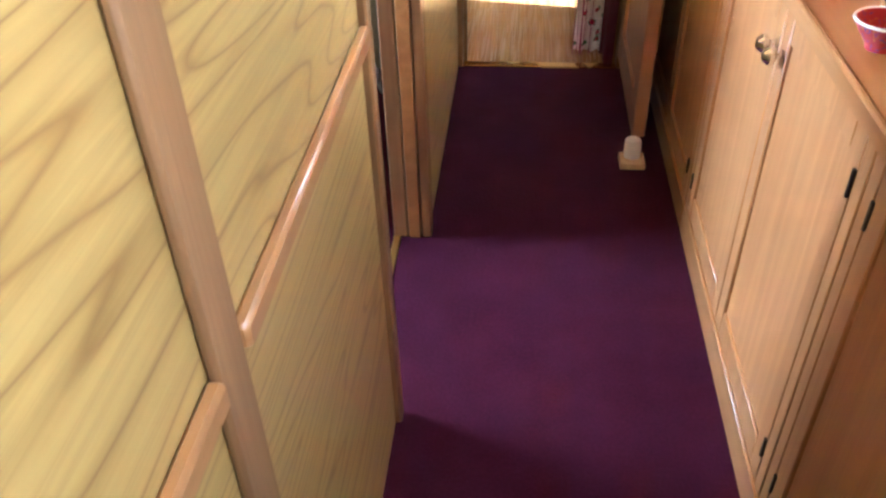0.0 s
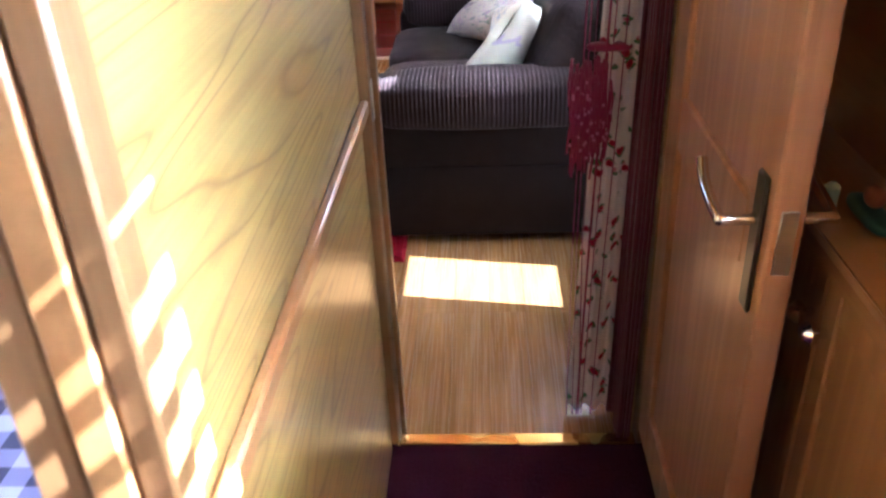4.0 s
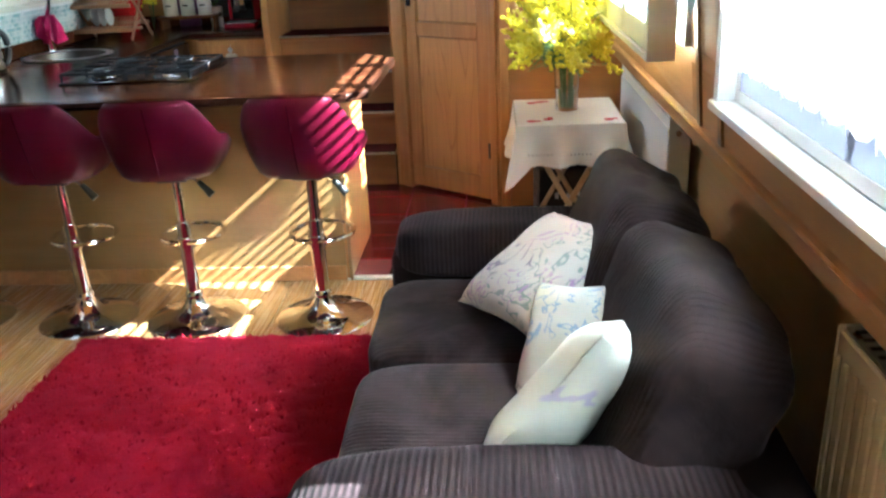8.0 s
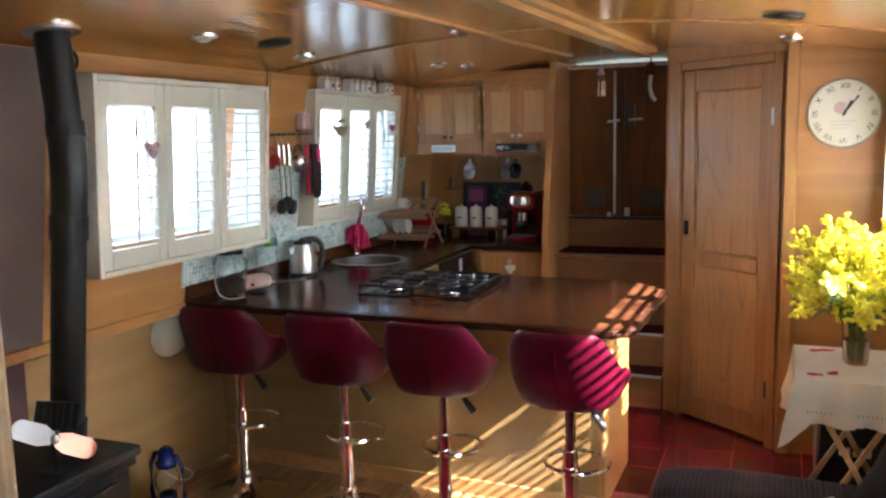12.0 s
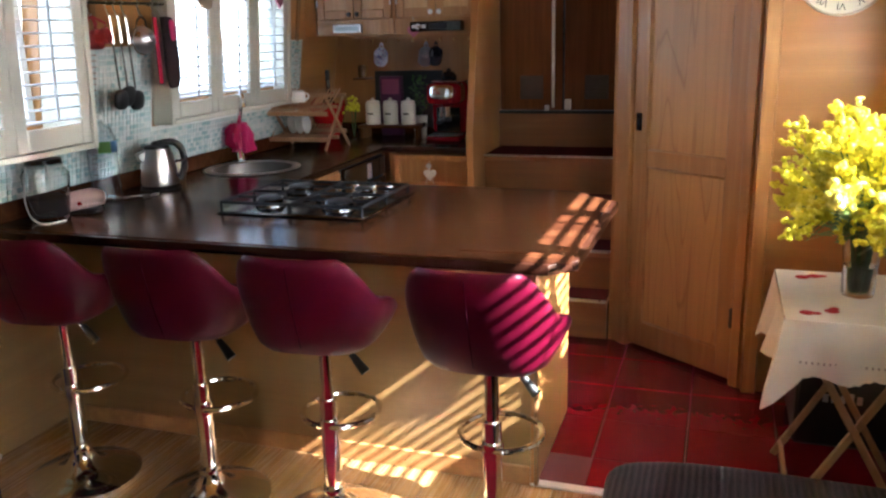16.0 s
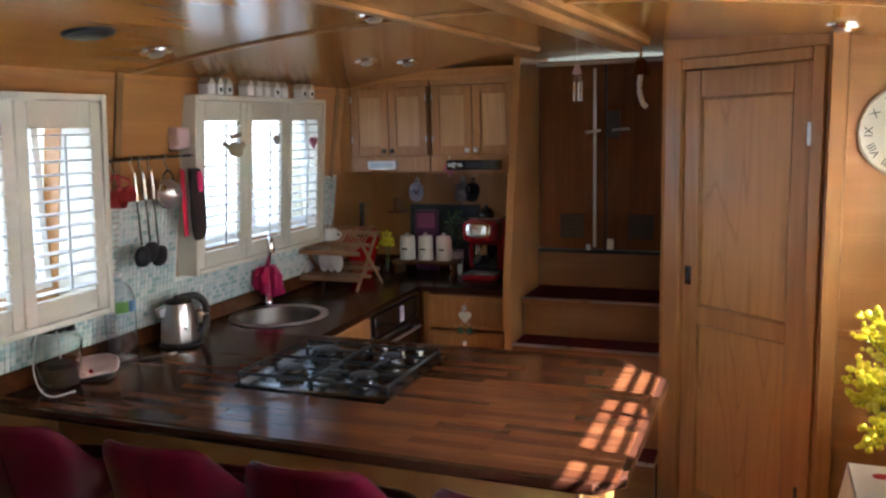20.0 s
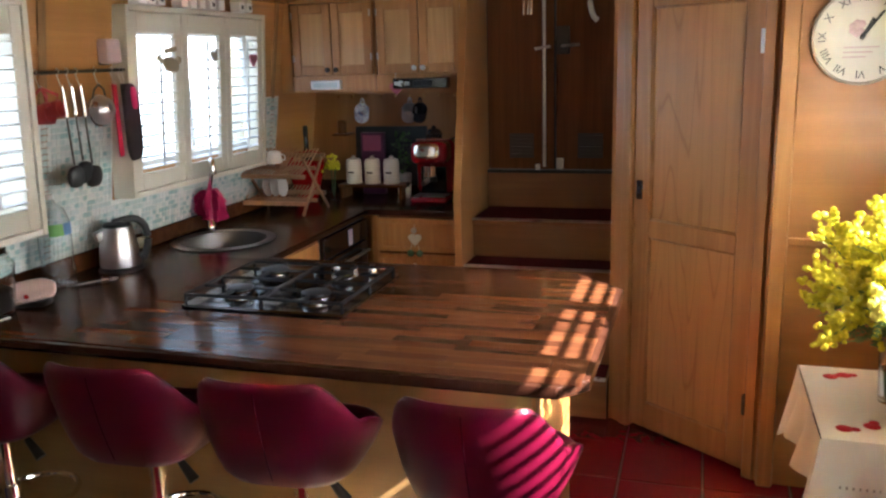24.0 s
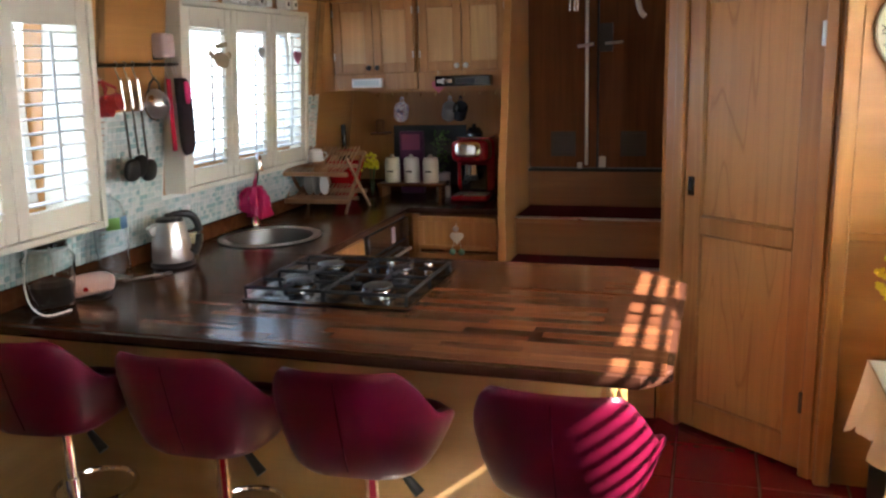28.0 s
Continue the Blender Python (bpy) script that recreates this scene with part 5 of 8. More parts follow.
# ---- bedroom seen through its doorway ----
m_, n_, l_, b_ = nodes_of("blue_check_blanket")
v_ = coords(n_, l_, (1, 1, 1))
sp_ = n_.new("ShaderNodeSeparateXYZ")
l_.new(v_, sp_.inputs[0])
ca = mathy(n_, l_, "GREATER_THAN", mathy(n_, l_, "FRACT", mathy(n_, l_, "MULTIPLY", sp_.outputs[0], 11.0)), 0.5)
cb = mathy(n_, l_, "GREATER_THAN", mathy(n_, l_, "FRACT", mathy(n_, l_, "MULTIPLY", mathy(n_, l_, "ADD", sp_.outputs[1], sp_.outputs[2]), 11.0)), 0.5)
l_.new(ramp(n_, l_, mathy(n_, l_, "MULTIPLY", mathy(n_, l_, "ADD", ca, cb), 0.5), [(0.2, (0.38, 0.37, 0.55)), (0.5, (0.20, 0.19, 0.33)), (0.8, (0.045, 0.042, 0.085))]), b_.inputs["Base Color"])
b_.inputs["Roughness"].default_value = 0.95
CHECK = m_
bd = thing("bed", (-1.3, 3.0, 0), "bed made up with a blue checked blanket", "bed")
part("base", box(-2.0, -0.58, 2.50, 3.47, 0.02, 0.24, 0.01), SOFA_BASE, bd)
part("mattress", puffed((-1.29, 2.985, 0.31), (1.44, 0.98, 0.15), 0.25, 20), WHITE, bd)
part("blanket", puffed((-1.29, 2.985, 0.325), (1.50, 1.02, 0.14), 0.22, 24, 0, 0.01), CHECK, bd, "blue checked blanket")
part("blanket_drop", box(-0.572, -0.56, 2.49, 3.47, 0.06, 0.34, 0.005), CHECK, bd, "hanging edge of the checked blanket")
THROW = floral("grey_paisley_throw", (0.34, 0.36, 0.46), [(0.12, 0.12, 0.20), (0.20, 0.13, 0.12), (0.50, 0.50, 0.56)], 20.0, 0.34)
tw = thing("throw", (-0.50, 2.95, 0.3), "grey paisley throw with a fringe over the bed's foot", "throw")
bm = bmesh.new()
rows = []
for j in range(20):
    u = j / 19
    row = []
    for i in range(15):
        y = 2.60 + 0.40 * i / 14
        fold = 0.022 * math.sin(i * 1.35) * (0.3 + u)
        row.append(bm.verts.new((-0.63 + 0.13 * min(1, u * 2.2) + fold + 0.05 * max(0, u - 0.45), y + 0.05 * u, 0.56 - 0.06 * abs(math.sin(u * 3.1)) - 0.44 * max(0, u - 0.3) ** 1.1)))
    rows.append(row)
for a, b in zip(rows, rows[1:]):
    for i in range(14):
        bm.faces.new((a[i], a[i + 1], b[i + 1], b[i]))
last = [v.co.copy() for v in rows[-1]]
bmesh.ops.solidify(bm, geom=bm.faces[:], thickness=0.006)
part("cloth", bm, THROW, tw)
bm = bmesh.new()
for i in range(14):
    for j in range(3):
        p = last[i].lerp(last[i + 1], j / 3)
        piped([p, p + Vector((random.uniform(-0.008, 0.008), 0, -0.035)), p + Vector((random.uniform(-0.012, 0.012), 0, -0.07))], 0.003, 5, bm)
part("fringe", bm, THROW, tw)
setting("trim_bedroom_rail", box(-2.6, -0.335, 3.47, 3.494, 0.90, 0.93, 0.004), WHITE, "pale rail on the bedroom wall")

# ---- paper notice on the corridor partition ----
nt = thing("notice", (-0.249, 1.62, 1.24), "pale blue paper notice with a curling torn corner", "poster")
bm = bmesh.new()
pts = [(1.42, 1.235), (1.60, 1.228), (1.655, 1.245), (1.690, 1.275), (1.688, 1.60), (1.42, 1.60)]
vs = [bm.verts.new((-0.2485 + (0.012 if k in (2, 3) else 0.0), y, z)) for k, (y, z) in enumerate(pts)]
bm.faces.new(vs)
bmesh.ops.solidify(bm, geom=bm.faces[:], thickness=0.0008)
for k, (y, z) in enumerate(((1.46, 1.585), (1.665, 1.588))):
    part("pin", turn_bm(turned([(0.005, 0), (0.004, 0.003)], (0, 0, 0), 10), (-0.2475, y, z), 0, 90, 0), BRASS, nt)
part("sheet", bm, plain("pale_blue_paper", (0.42, 0.44, 0.50), 0.9), nt)


# ---- curtain in the doorway ----
ct = thing("string_curtain", (0.27, 3.65, 0), "burgundy string curtain gathered at one side of the doorway", "curtain", "curtains in the doorway")
random.seed(21)
for k in range(120):
    x, y = random.uniform(0.300, 0.376), random.uniform(3.640, 3.70)
    part("string", piped([(x, y, 1.915), (x + random.uniform(-0.006, 0.004), y, 1.2), (x - 0.012 + random.uniform(-0.008, 0.004), y, 0.6), (x - 0.02, y, 0.012)], 0.0040, 6), BURGUNDY, ct)
for k in range(30):
    x, y = random.uniform(0.300, 0.331), random.uniform(3.545, 3.625)
    part("string", piped([(x, y, 1.915), (x, y, 1.2), (x - 0.004 + random.uniform(-0.008, 0.004), y, 0.6), (x - 0.01, y, 0.012)], 0.0036, 6), BURGUNDY, ct)
for k in range(4):
    x = random.uniform(0.225, 0.290)
    part("string", piped([(x + 0.03, 3.632, 1.915), (x, 3.630, 1.1), (x - 0.02, 3.630, 0.5), (x - 0.03, 3.632, 0.012)], 0.0014, 6), CRIMSON, ct)
for k in range(3):
    x, y = random.uniform(0.165, 0.215), random.uniform(3.630, 3.636)
    part("string", piped([(x + 0.02, y, 1.915), (x, y, 1.1), (x - 0.010, y, 0.5), (x + random.uniform(-0.02, 0.01), y, 0.012)], 0.0016, 6), CRIMSON, ct)
part("rail", rod((-0.225, 3.655, 1.92), (0.332, 3.655, 1.92), 0.006, seg=10), BRONZE, ct)
fc = thing("floral_curtain", (0.235, 3.665, 0.7), "rose-printed curtain panel hanging with the string curtain", "curtain", "curtains in the doorway")
bm = bmesh.new()
rows = []
for j in range(24):
    u = j / 23
    row = []
    for i in range(22):
        w = i / 21
        x = 0.254 - 0.074 * u + (0.056 + 0.044 * u) * w
        row.append(bm.verts.new((x, 3.650 + (0.006 + 0.008 * u) * math.sin(w * 15 + u * 0.8), 1.905 - u * 1.885)))
    rows.append(row)
for a, b in zip(rows, rows[1:]):
    for i in range(21):
        bm.faces.new((a[i], a[i + 1], b[i + 1], b[i]))
bmesh.ops.solidify(bm, geom=bm.faces[:], thickness=0.0015)
part("panel", bm, ROSE, fc)
BEAD = plain("pink_glass_bead", (0.72, 0.28, 0.42), 0.15, coat=0.5)
tb = thing("tassel_tieback", (0.215, 3.645, 0.75), "crimson beaded tassel tieback round the curtain", "tieback")
part("band", puffed((0.236, 3.652, 0.935), (0.092, 0.034, 0.018), 0.7, 12), CRIMSON, tb)
bead_mesh = bpy.data.meshes.new("bead")
bm = puffed((0, 0, 0), (0.0075, 0.0075, 0.009), 1.0, 4)
bm.to_mesh(bead_mesh)
bm.free()
bead_mesh.materials.append(BEAD)
for lo, hi, cx, wide, many in ((0.585, 0.93, 0.200, 0.040, 130), (1.075, 1.18, 0.262, 0.024, 44)):
    for k in range(many):
        a, r = random.uniform(0, 6.283), wide * random.uniform(0.2, 1.0)
        x, y = cx + r * math.cos(a), 3.622 + r * math.sin(a) * 0.45
        z1 = hi - random.uniform(0, 0.35) * (hi - lo)
        z0 = max(lo, z1 - random.uniform(0.06, 0.16))
        sway = random.uniform(-0.016, 0.006)
        tz = part("tassel", piped([(x, y, z1), (x + sway * 0.4 + 0.004 * math.cos(a), y - 0.003, (z0 + z1) / 2), (x + sway, y, z0)], 0.0028, 5), CRIMSON, tb)
        if k % 3 != 1:
            bd_ = new("bead", bead_mesh)
            bd_.parent = tz
            bd_.location = Vector((x + sway * 0.5, y - 0.006, z0 + (z1 - z0) * random.uniform(0.1, 0.6))) - placed(tb)

# ---- woven rattan screen behind the curtain ----
sc_ = thing("rattan_screen", (0.312, 3.90, 0.0), "woven brown rattan screen standing by the doorway", "screen")
for y in (3.70, 4.082):
    part("upright", rod((0.312, y, 0.0), (0.312, y, 1.88), 0.010, seg=10), RATTAN, sc_)
for z in (0.78, 1.12, 1.50, 1.86):
    part("crossbar", rod((0.312, 3.70, z), (0.312, 4.082, z), 0.008, seg=10), RATTAN, sc_)
random.seed(8)
for j in range(72):
    z = 0.792 + j * 0.0148
    part("reed", box(0.3105, 0.3135, 3.71, 4.060, z - 0.0040, z + 0.0040), RATTAN, sc_)
for i in range(21):
    y = 3.722 + i * 0.0165
    side_x = 0.3078 if i % 2 else 0.3062
    part("weaver", box(side_x, side_x + 0.0026, y - 0.0038, y + 0.0038, 0.785, 1.865, 0.001), RATTAN, sc_)
    for j in range(i % 3, 24, 3):
        z = 0.80 + j * 0.0444
        part("binding", box(0.3035, side_x, y - 0.0055, y + 0.0055, z - 0.011, z + 0.011, 0.0015), RATTAN, sc_)
# dark instead of rattan: the shade behind the weave is in its colour
part("folded_panel", box(0.336, 0.345, 3.70, 4.115, 0.02, 1.86, 0.002), DARK_OAK, sc_, "second panel of the folding screen, coloured dark for shade")
for j in range(43):
    z = 0.79 + j * 0.025
    part("edge_lace", box(0.306, 0.318, 4.062, 4.100, z, z + 0.0105, 0.001), RATTAN, sc_)
part("edge_rod", rod((0.312, 4.104, 0.76), (0.312, 4.104, 1.88), 0.006, seg=8), RATTAN, sc_)
tg = thing("hanging_tag", (0.296, 4.02, 1.40), "white paper tag with a yellow daffodil hung on the screen", "ornament")
part("tag", box(0.291, 0.294, 3.985, 4.050, 1.33, 1.47, 0.001), WHITE, tg)
part("flower", turn_bm(turned([(0.020, 0), (0.024, 0.004), (0.010, 0.006), (0.010, 0.014)], (0, 0, 0), 12), (0.2905, 4.010, 1.42), 0, -90, 0), YELLOW, tg, "yellow felt daffodil")
part("string", rod((0.293, 4.02, 1.47), (0.306, 4.02, 1.55), 0.0015, seg=6), WHITE, tg)

# ---- radiators ----
def radiator(y0, y1, z0, z1, x, label):
    r = thing("radiator", (x, (y0 + y1) / 2, z0), label, "radiator", "radiators under the windows")
    part("back_panel", box(x + 0.055, x + 0.067, y0, y1, z0, z1 - 0.01, 0.004), WHITE, r)
    part("front_panel", box(x, x + 0.012, y0, y1, z0, z1 - 0.008, 0.004), WHITE, r)
    n = int((y1 - y0) / 0.036)
    for k in range(n):
        y = y0 + (k + 0.5) * (y1 - y0) / n
        part("rib", box(x - 0.006, x + 0.001, y - 0.010, y + 0.010, z0 + 0.04, z1 - 0.05, 0.004), WHITE, r)
    part("side_cheek", box(x - 0.002, x + 0.069, y0 - 0.004, y0, z0 + 0.02, z1, 0.002), WHITE, r)
    part("side_cheek", box(x - 0.002, x + 0.069, y1, y1 + 0.004, z0 + 0.02, z1, 0.002), WHITE, r)
    g = part("top_grille", box(x + 0.012, x + 0.055, y0, y1, z1 - 0.008, z1 - 0.004), STEEL, r)
    for k in range(int((y1 - y0) / 0.03)):
        part("grille_slot", box(x + 0.018, x + 0.049, y0 + 0.012 + k * 0.03, y0 + 0.022 + k * 0.03, z1 - 0.0042, z1 - 0.0025), BLACK, g)
    part("bracket", box(x + 0.065, x + 0.10, y0 + 0.1, y0 + 0.13, z0 + 0.1, z1 - 0.1), WHITE, r)
    part("bracket", box(x + 0.065, x + 0.10, y1 - 0.13, y1 - 0.1, z0 + 0.1, z1 - 0.1), WHITE, r)
    part("vent_plug", rod((x + 0.03, y0 - 0.004, z1 - 0.06), (x + 0.03, y0 - 0.018, z1 - 0.06), 0.010, seg=12), CHROME, r)
    for y in (y0 + 0.03, y1 - 0.03):
        part("pipe", rod((x + 0.034, y, 0.0), (x + 0.034, y, z0), 0.0075, seg=10), STEEL, r)


radiator(6.30, 7.42, 0.26, 0.815, 0.535, "white panel radiator below the gunwale behind the table")
radiator(4.40, 4.80, 0.24, 0.775, 0.535, "white panel radiator below the gunwale beside the sofa")

# ---- folding table with its cloth, vase and flowers ----
tbt = thing("folding_table", (0.24, 7.02, 0), "small pale folding table with crossed legs", "table")
part("top", box(0.03, 0.45, 6.765, 7.275, 0.662, 0.684, 0.004), PINE, tbt)
for y in (6.80, 7.24):
    for x0, x1 in ((0.06, 0.42), (0.42, 0.06)):
        yy = y + (0.012 if x0 < x1 else -0.012)
        part("leg", turn_bm(box(-0.011, 0.011, -0.008, 0.008, -0.375, 0.375, 0.003), ((x0 + x1) / 2, yy, 0.335), 0, math.degrees(math.atan2(x1 - x0, 0.655)), 0), PINE, tbt)
for x in (0.08, 0.40):
    part("stretcher", rod((x, 6.80, 0.06 if x < 0.2 else 0.61), (x, 7.24, 0.06 if x < 0.2 else 0.61), 0.008, seg=8), PINE, tbt)
tc_ = thing("tablecloth", (0.24, 7.02, 0.686), "white embroidered tablecloth with a lace hem", "tablecloth")
part("cloth_top", box(0.022, 0.458, 6.757, 7.283, 0.6855, 0.6885, 0.0012), CLOTH, tc_)
bm = bmesh.new()


def hem_point(s, t):
    """A point of the hanging cloth: s runs round the table's edge, t from its rim down to the hem."""
    w, d = 0.218, 0.263
    sides = ((-w, -d, w, -d, 0, -1), (w, -d, w, d, 1, 0), (w, d, -w, d, 0, 1), (-w, d, -w, -d, -1, 0))
    k = int(s) % 4
    u = s - int(s)
    x0, y0, x1, y1, nx, ny = sides[k]
    near = 0.5 - abs(u - 0.5)
    corner = max(0.0, 1 - near / 0.13) ** 1.4
    lx, ly = x0 + (x1 - x0) * u, y0 + (y1 - y0) * u
    # at a corner the cloth swings out along the diagonal and hangs lower
    dx, dy = (lx / w, ly / d)
    norm = math.hypot(dx, dy)
    ox, oy = nx * (1 - corner) + dx / norm * corner, ny * (1 - corner) + dy / norm * corner
    length = 0.165 + 0.10 * corner + 0.006 * abs(math.sin(s * 44)) * (t > 0.99)
    out = 0.004 + t * (0.020 + 0.030 * corner + 0.026 * math.sin(s * 17.3 + 1) * math.sin(t * 1.6))
    return (min(0.527, 0.24 + lx + ox * out), 7.02 + ly + oy * out, 0.688 - length * t)


LAPS, DROPS = 120, 9
hem = [[bm.verts.new(hem_point(4 * i / LAPS, j / DROPS)) for i in range(LAPS)] for j in range(DROPS + 1)]
for a, b in zip(hem, hem[1:]):
    for i in range(LAPS):
        bm.faces.new((a[i], a[(i + 1) % LAPS], b[(i + 1) % LAPS], b[i]))
part("cloth_drop", bm, CLOTH, tc_)
random.seed(4)
for x, y, rot in ((0.085, 6.83, 0), (0.10, 7.20, 0.5), (0.155, 6.86, 1.2), (0.40, 6.83, 0.4), (0.14, 7.22, 0.2)):
    f_ = part("embroidery", turned([(0.022, 0), (0.020, 0.0012)], (x, y, 0.6888), 9), RED_STITCH, tc_, "red stitched flower")
    part("petal", turned([(0.014, 0), (0.012, 0.0012)], (x + 0.026 * math.cos(rot), y + 0.026 * math.sin(rot), 0.6889), 8), RED_STITCH, f_)
# small darker pieces put the shade of the lace holes into colour
for k in range(26):
    part("lace_eyelet", box(0.036 + k * 0.0155, 0.041 + k * 0.0155, 6.7335, 6.7350, 0.566, 0.574), plain("eyelet_shade", (0.42, 0.37, 0.33), 0.9) if k == 0 else bpy.data.materials["eyelet_shade"], tc_)
vs_ = thing("vase", (0.245, 7.04, 0.6895), "clear glass vase half full of water", "vase")
part("glass", turned([(0.044, 0), (0.047, 0.004), (0.050, 0.09), (0.056, 0.185), (0.053, 0.186), (0.047, 0.09), (0.042, 0.012), (0.002, 0.010)], (0.245, 7.04, 0.6895), 28), GLASS, vs_)
part("water", turned([(0.0415, 0.0125), (0.0473, 0.095), (0.002, 0.096)], (0.245, 7.04, 0.6895), 24), WATER, vs_)
fl = thing("mimosa_bunch", (0.245, 7.04, 0.70), "big bunch of bright yellow mimosa", "flowers")
random.seed(9)


def small_ball(bm, at, r):
    t = (1 + 5 ** 0.5) / 2
    base = [(-1, t, 0), (1, t, 0), (-1, -t, 0), (1, -t, 0), (0, -1, t), (0, 1, t), (0, -1, -t), (0, 1, -t), (t, 0, -1), (t, 0, 1), (-t, 0, -1), (-t, 0, 1)]
    vs = [bm.verts.new(Vector(at) + Vector(b) * (r / 1.9)) for b in base]
    for f in ((0, 11, 5), (0, 5, 1), (0, 1, 7), (0, 7, 10), (0, 10, 11), (1, 5, 9), (5, 11, 4), (11, 10, 2), (10, 7, 6), (7, 1, 8), (3, 9, 4), (3, 4, 2), (3, 2, 6), (3, 6, 8), (3, 8, 9), (4, 9, 5), (2, 4, 11), (6, 2, 10), (8, 6, 7), (9, 8, 1)):
        bm.faces.new([vs[q] for q in f])


for k in range(60):
    a, up = random.uniform(0, 6.283), random.uniform(-0.12, 1.0)
    out = random.uniform(0.08, 0.235) * (1.12 - 0.42 * max(0.0, up))
    tip = Vector((0.172 + out * math.cos(a), 6.92 + out * math.sin(a), 0.94 + 0.31 * up))
    tip.x = min(tip.x, 0.44)
    root = Vector((0.245 + 0.016 * math.cos(a), 7.04 + 0.016 * math.sin(a), 0.705))
    mid = Vector((0.245 + 0.035 * math.cos(a), 7.04 + 0.035 * math.sin(a), 0.885))
    arch = 0.035 + 0.05 * max(0.0, 0.4 - up)
    path = [root, mid, mid.lerp(tip, 0.5) + Vector((0, 0, arch)), tip]
    sp = part("stem", piped(path, 0.0022, 5), STEM, fl)
    bm = bmesh.new()
    for j in range(11):
        u = 0.34 + 0.66 * j / 10
        p = (mid.lerp(tip, u) + Vector((0, 0, arch * 4 * u * (1 - u)))) if u < 1 else tip
        d = Vector((random.uniform(-1, 1), random.uniform(-1, 1), random.uniform(-0.7, 0.9))).normalized()
        d = (d + (tip - mid).normalized() * 1.1).normalized()
        ln = random.uniform(0.05, 0.11) * (1.2 - 0.55 * u)
        for q in range(11):
            small_ball(bm, p + d * ln * q / 10 + Vector((random.uniform(-1, 1), random.uniform(-1, 1), random.uniform(-1, 1))) * 0.0065, random.uniform(0.0055, 0.0105))
    part("blossom", bm, YELLOW if k % 3 else YELLOW_PALE, sp)
    for j in range(4):
        p = mid.lerp(tip, random.uniform(0.05, 0.75))
        d = Vector((random.uniform(-1, 1), random.uniform(-1, 1), random.uniform(-0.6, 0.5))).normalized()
        flank = d.cross(Vector((0, 0, 1))).normalized()
        bm = bmesh.new()
        spine = [bm.verts.new(p + d * 0.012 * q) for q in range(7)]
        for q in range(6):
            for s in (1, -1):
                w = [bm.verts.new(p + d * (0.012 * q + e) + flank * s * 0.018 * (1 - 0.08 * q)) for e in (0.013, 0.009)]
                bm.faces.new((spine[q], w[1], w[0], spine[q + 1]))
        part("leaf", bm, LEAF, sp, soft=False)
cr = thing("black_crate", (0.33, 7.52, 0), "black box with a pale mark standing under the table", "box")
part("case", box(0.13, 0.50, 7.36, 7.72, 0.002, 0.34, 0.012), BLACK, cr)
part("lid", box(0.125, 0.505, 7.355, 7.725, 0.341, 0.37, 0.006), BLACK_GLOSS, cr)
for k in range(5):
    part("mark", box(0.22 + k * 0.028, 0.238 + k * 0.028, 7.357, 7.3598, 0.18, 0.21 + 0.01 * (k % 2)), STEEL, cr)

# ---- wall clock ----
ck = thing("wall_clock", (0.209, 7.79, 1.686), "round cream wall clock with roman numerals and a faded rose", "clock")


def facing(bm, x, y, z):
    return turn_bm(bm, (x, y, z), 90, 0, 0)


part("back", facing(turned([(0.158, 0), (0.161, 0.006), (0.158, 0.014), (0.150, 0.016)], (0, 0, 0), 48), 0.209, 7.7995, 1.686), CREAM, ck)
part("rim", ring((0.209, 7.784, 1.686), 0.157, 0.005, 48, normal="y"), plain("worn_cream_rim", (0.62, 0.52, 0.38), 0.7, 0, 0.5), ck)
ROSE_TINT = plain("faded_rose", (0.66, 0.46, 0.46), 0.8, 0, 0.3)
for k in range(7):
    a = k * 0.9
    r = 0.0 if k == 0 else 0.017
    part("rose_print", facing(turned([(0.013, 0), (0.011, 0.0008)], (0, 0, 0), 9), 0.192 + r * math.cos(a), 7.7832 - 0.0001 * k, 1.712 + r * math.sin(a)), ROSE_TINT, ck)
for k in range(3):
    part("print_bar", box(0.150, 0.262 - 0.02 * k, 7.7826, 7.7832, 1.648 - 0.016 * k, 1.652 - 0.016 * k), ROSE_TINT, ck, "faded printed lettering")


def lettering(name, body, size, at, rot, material, parent, lift=0.0006):
    """Raised writing in the built-in letters."""
    cu = bpy.data.curves.new(name, "FONT")
    cu.body, cu.size, cu.extrude = body, size, lift
    cu.align_x, cu.align_y = "CENTER", "CENTER"
    tmp = bpy.data.objects.new("tmp", cu)
    data = bpy.data.meshes.new_from_object(tmp)
    bpy.data.objects.remove(tmp)
    bpy.data.curves.remove(cu)
    data.transform(pose(*(Vector(at) - placed(parent)), *rot))
    data.materials.clear()
    data.materials.append(material)
    ob = new(name, data)
    ob.parent = parent
    return ob


for k, num in enumerate("XII I II III IV V VI VII VIII IX X XI".split()):
    a = -2 * math.pi * k / 12 + math.pi / 2
    lettering("numeral", num, 0.037, (0.209 + 0.125 * math.cos(a), 7.7825, 1.686 + 0.125 * math.sin(a)), (90, -math.degrees(a - math.pi / 2), 0), BLACK, ck)
for nm, ln, wd, ang in (("hour_hand", 0.065, 0.006, 28), ("minute_hand", 0.10, 0.004, 36)):
    h = box(-wd, wd, -0.0012, 0.0012, -0.012, ln, 0.0008)
    part(nm, turn_bm(h, (0.209, 7.780 if nm[0] == "h" else 7.7775, 1.686), 0, ang, 0), BLACK, ck)
part("hub", facing(turned([(0.008, 0), (0.006, 0.006)], (0, 0, 0), 12), 0.209, 7.782, 1.686), BLACK, ck)

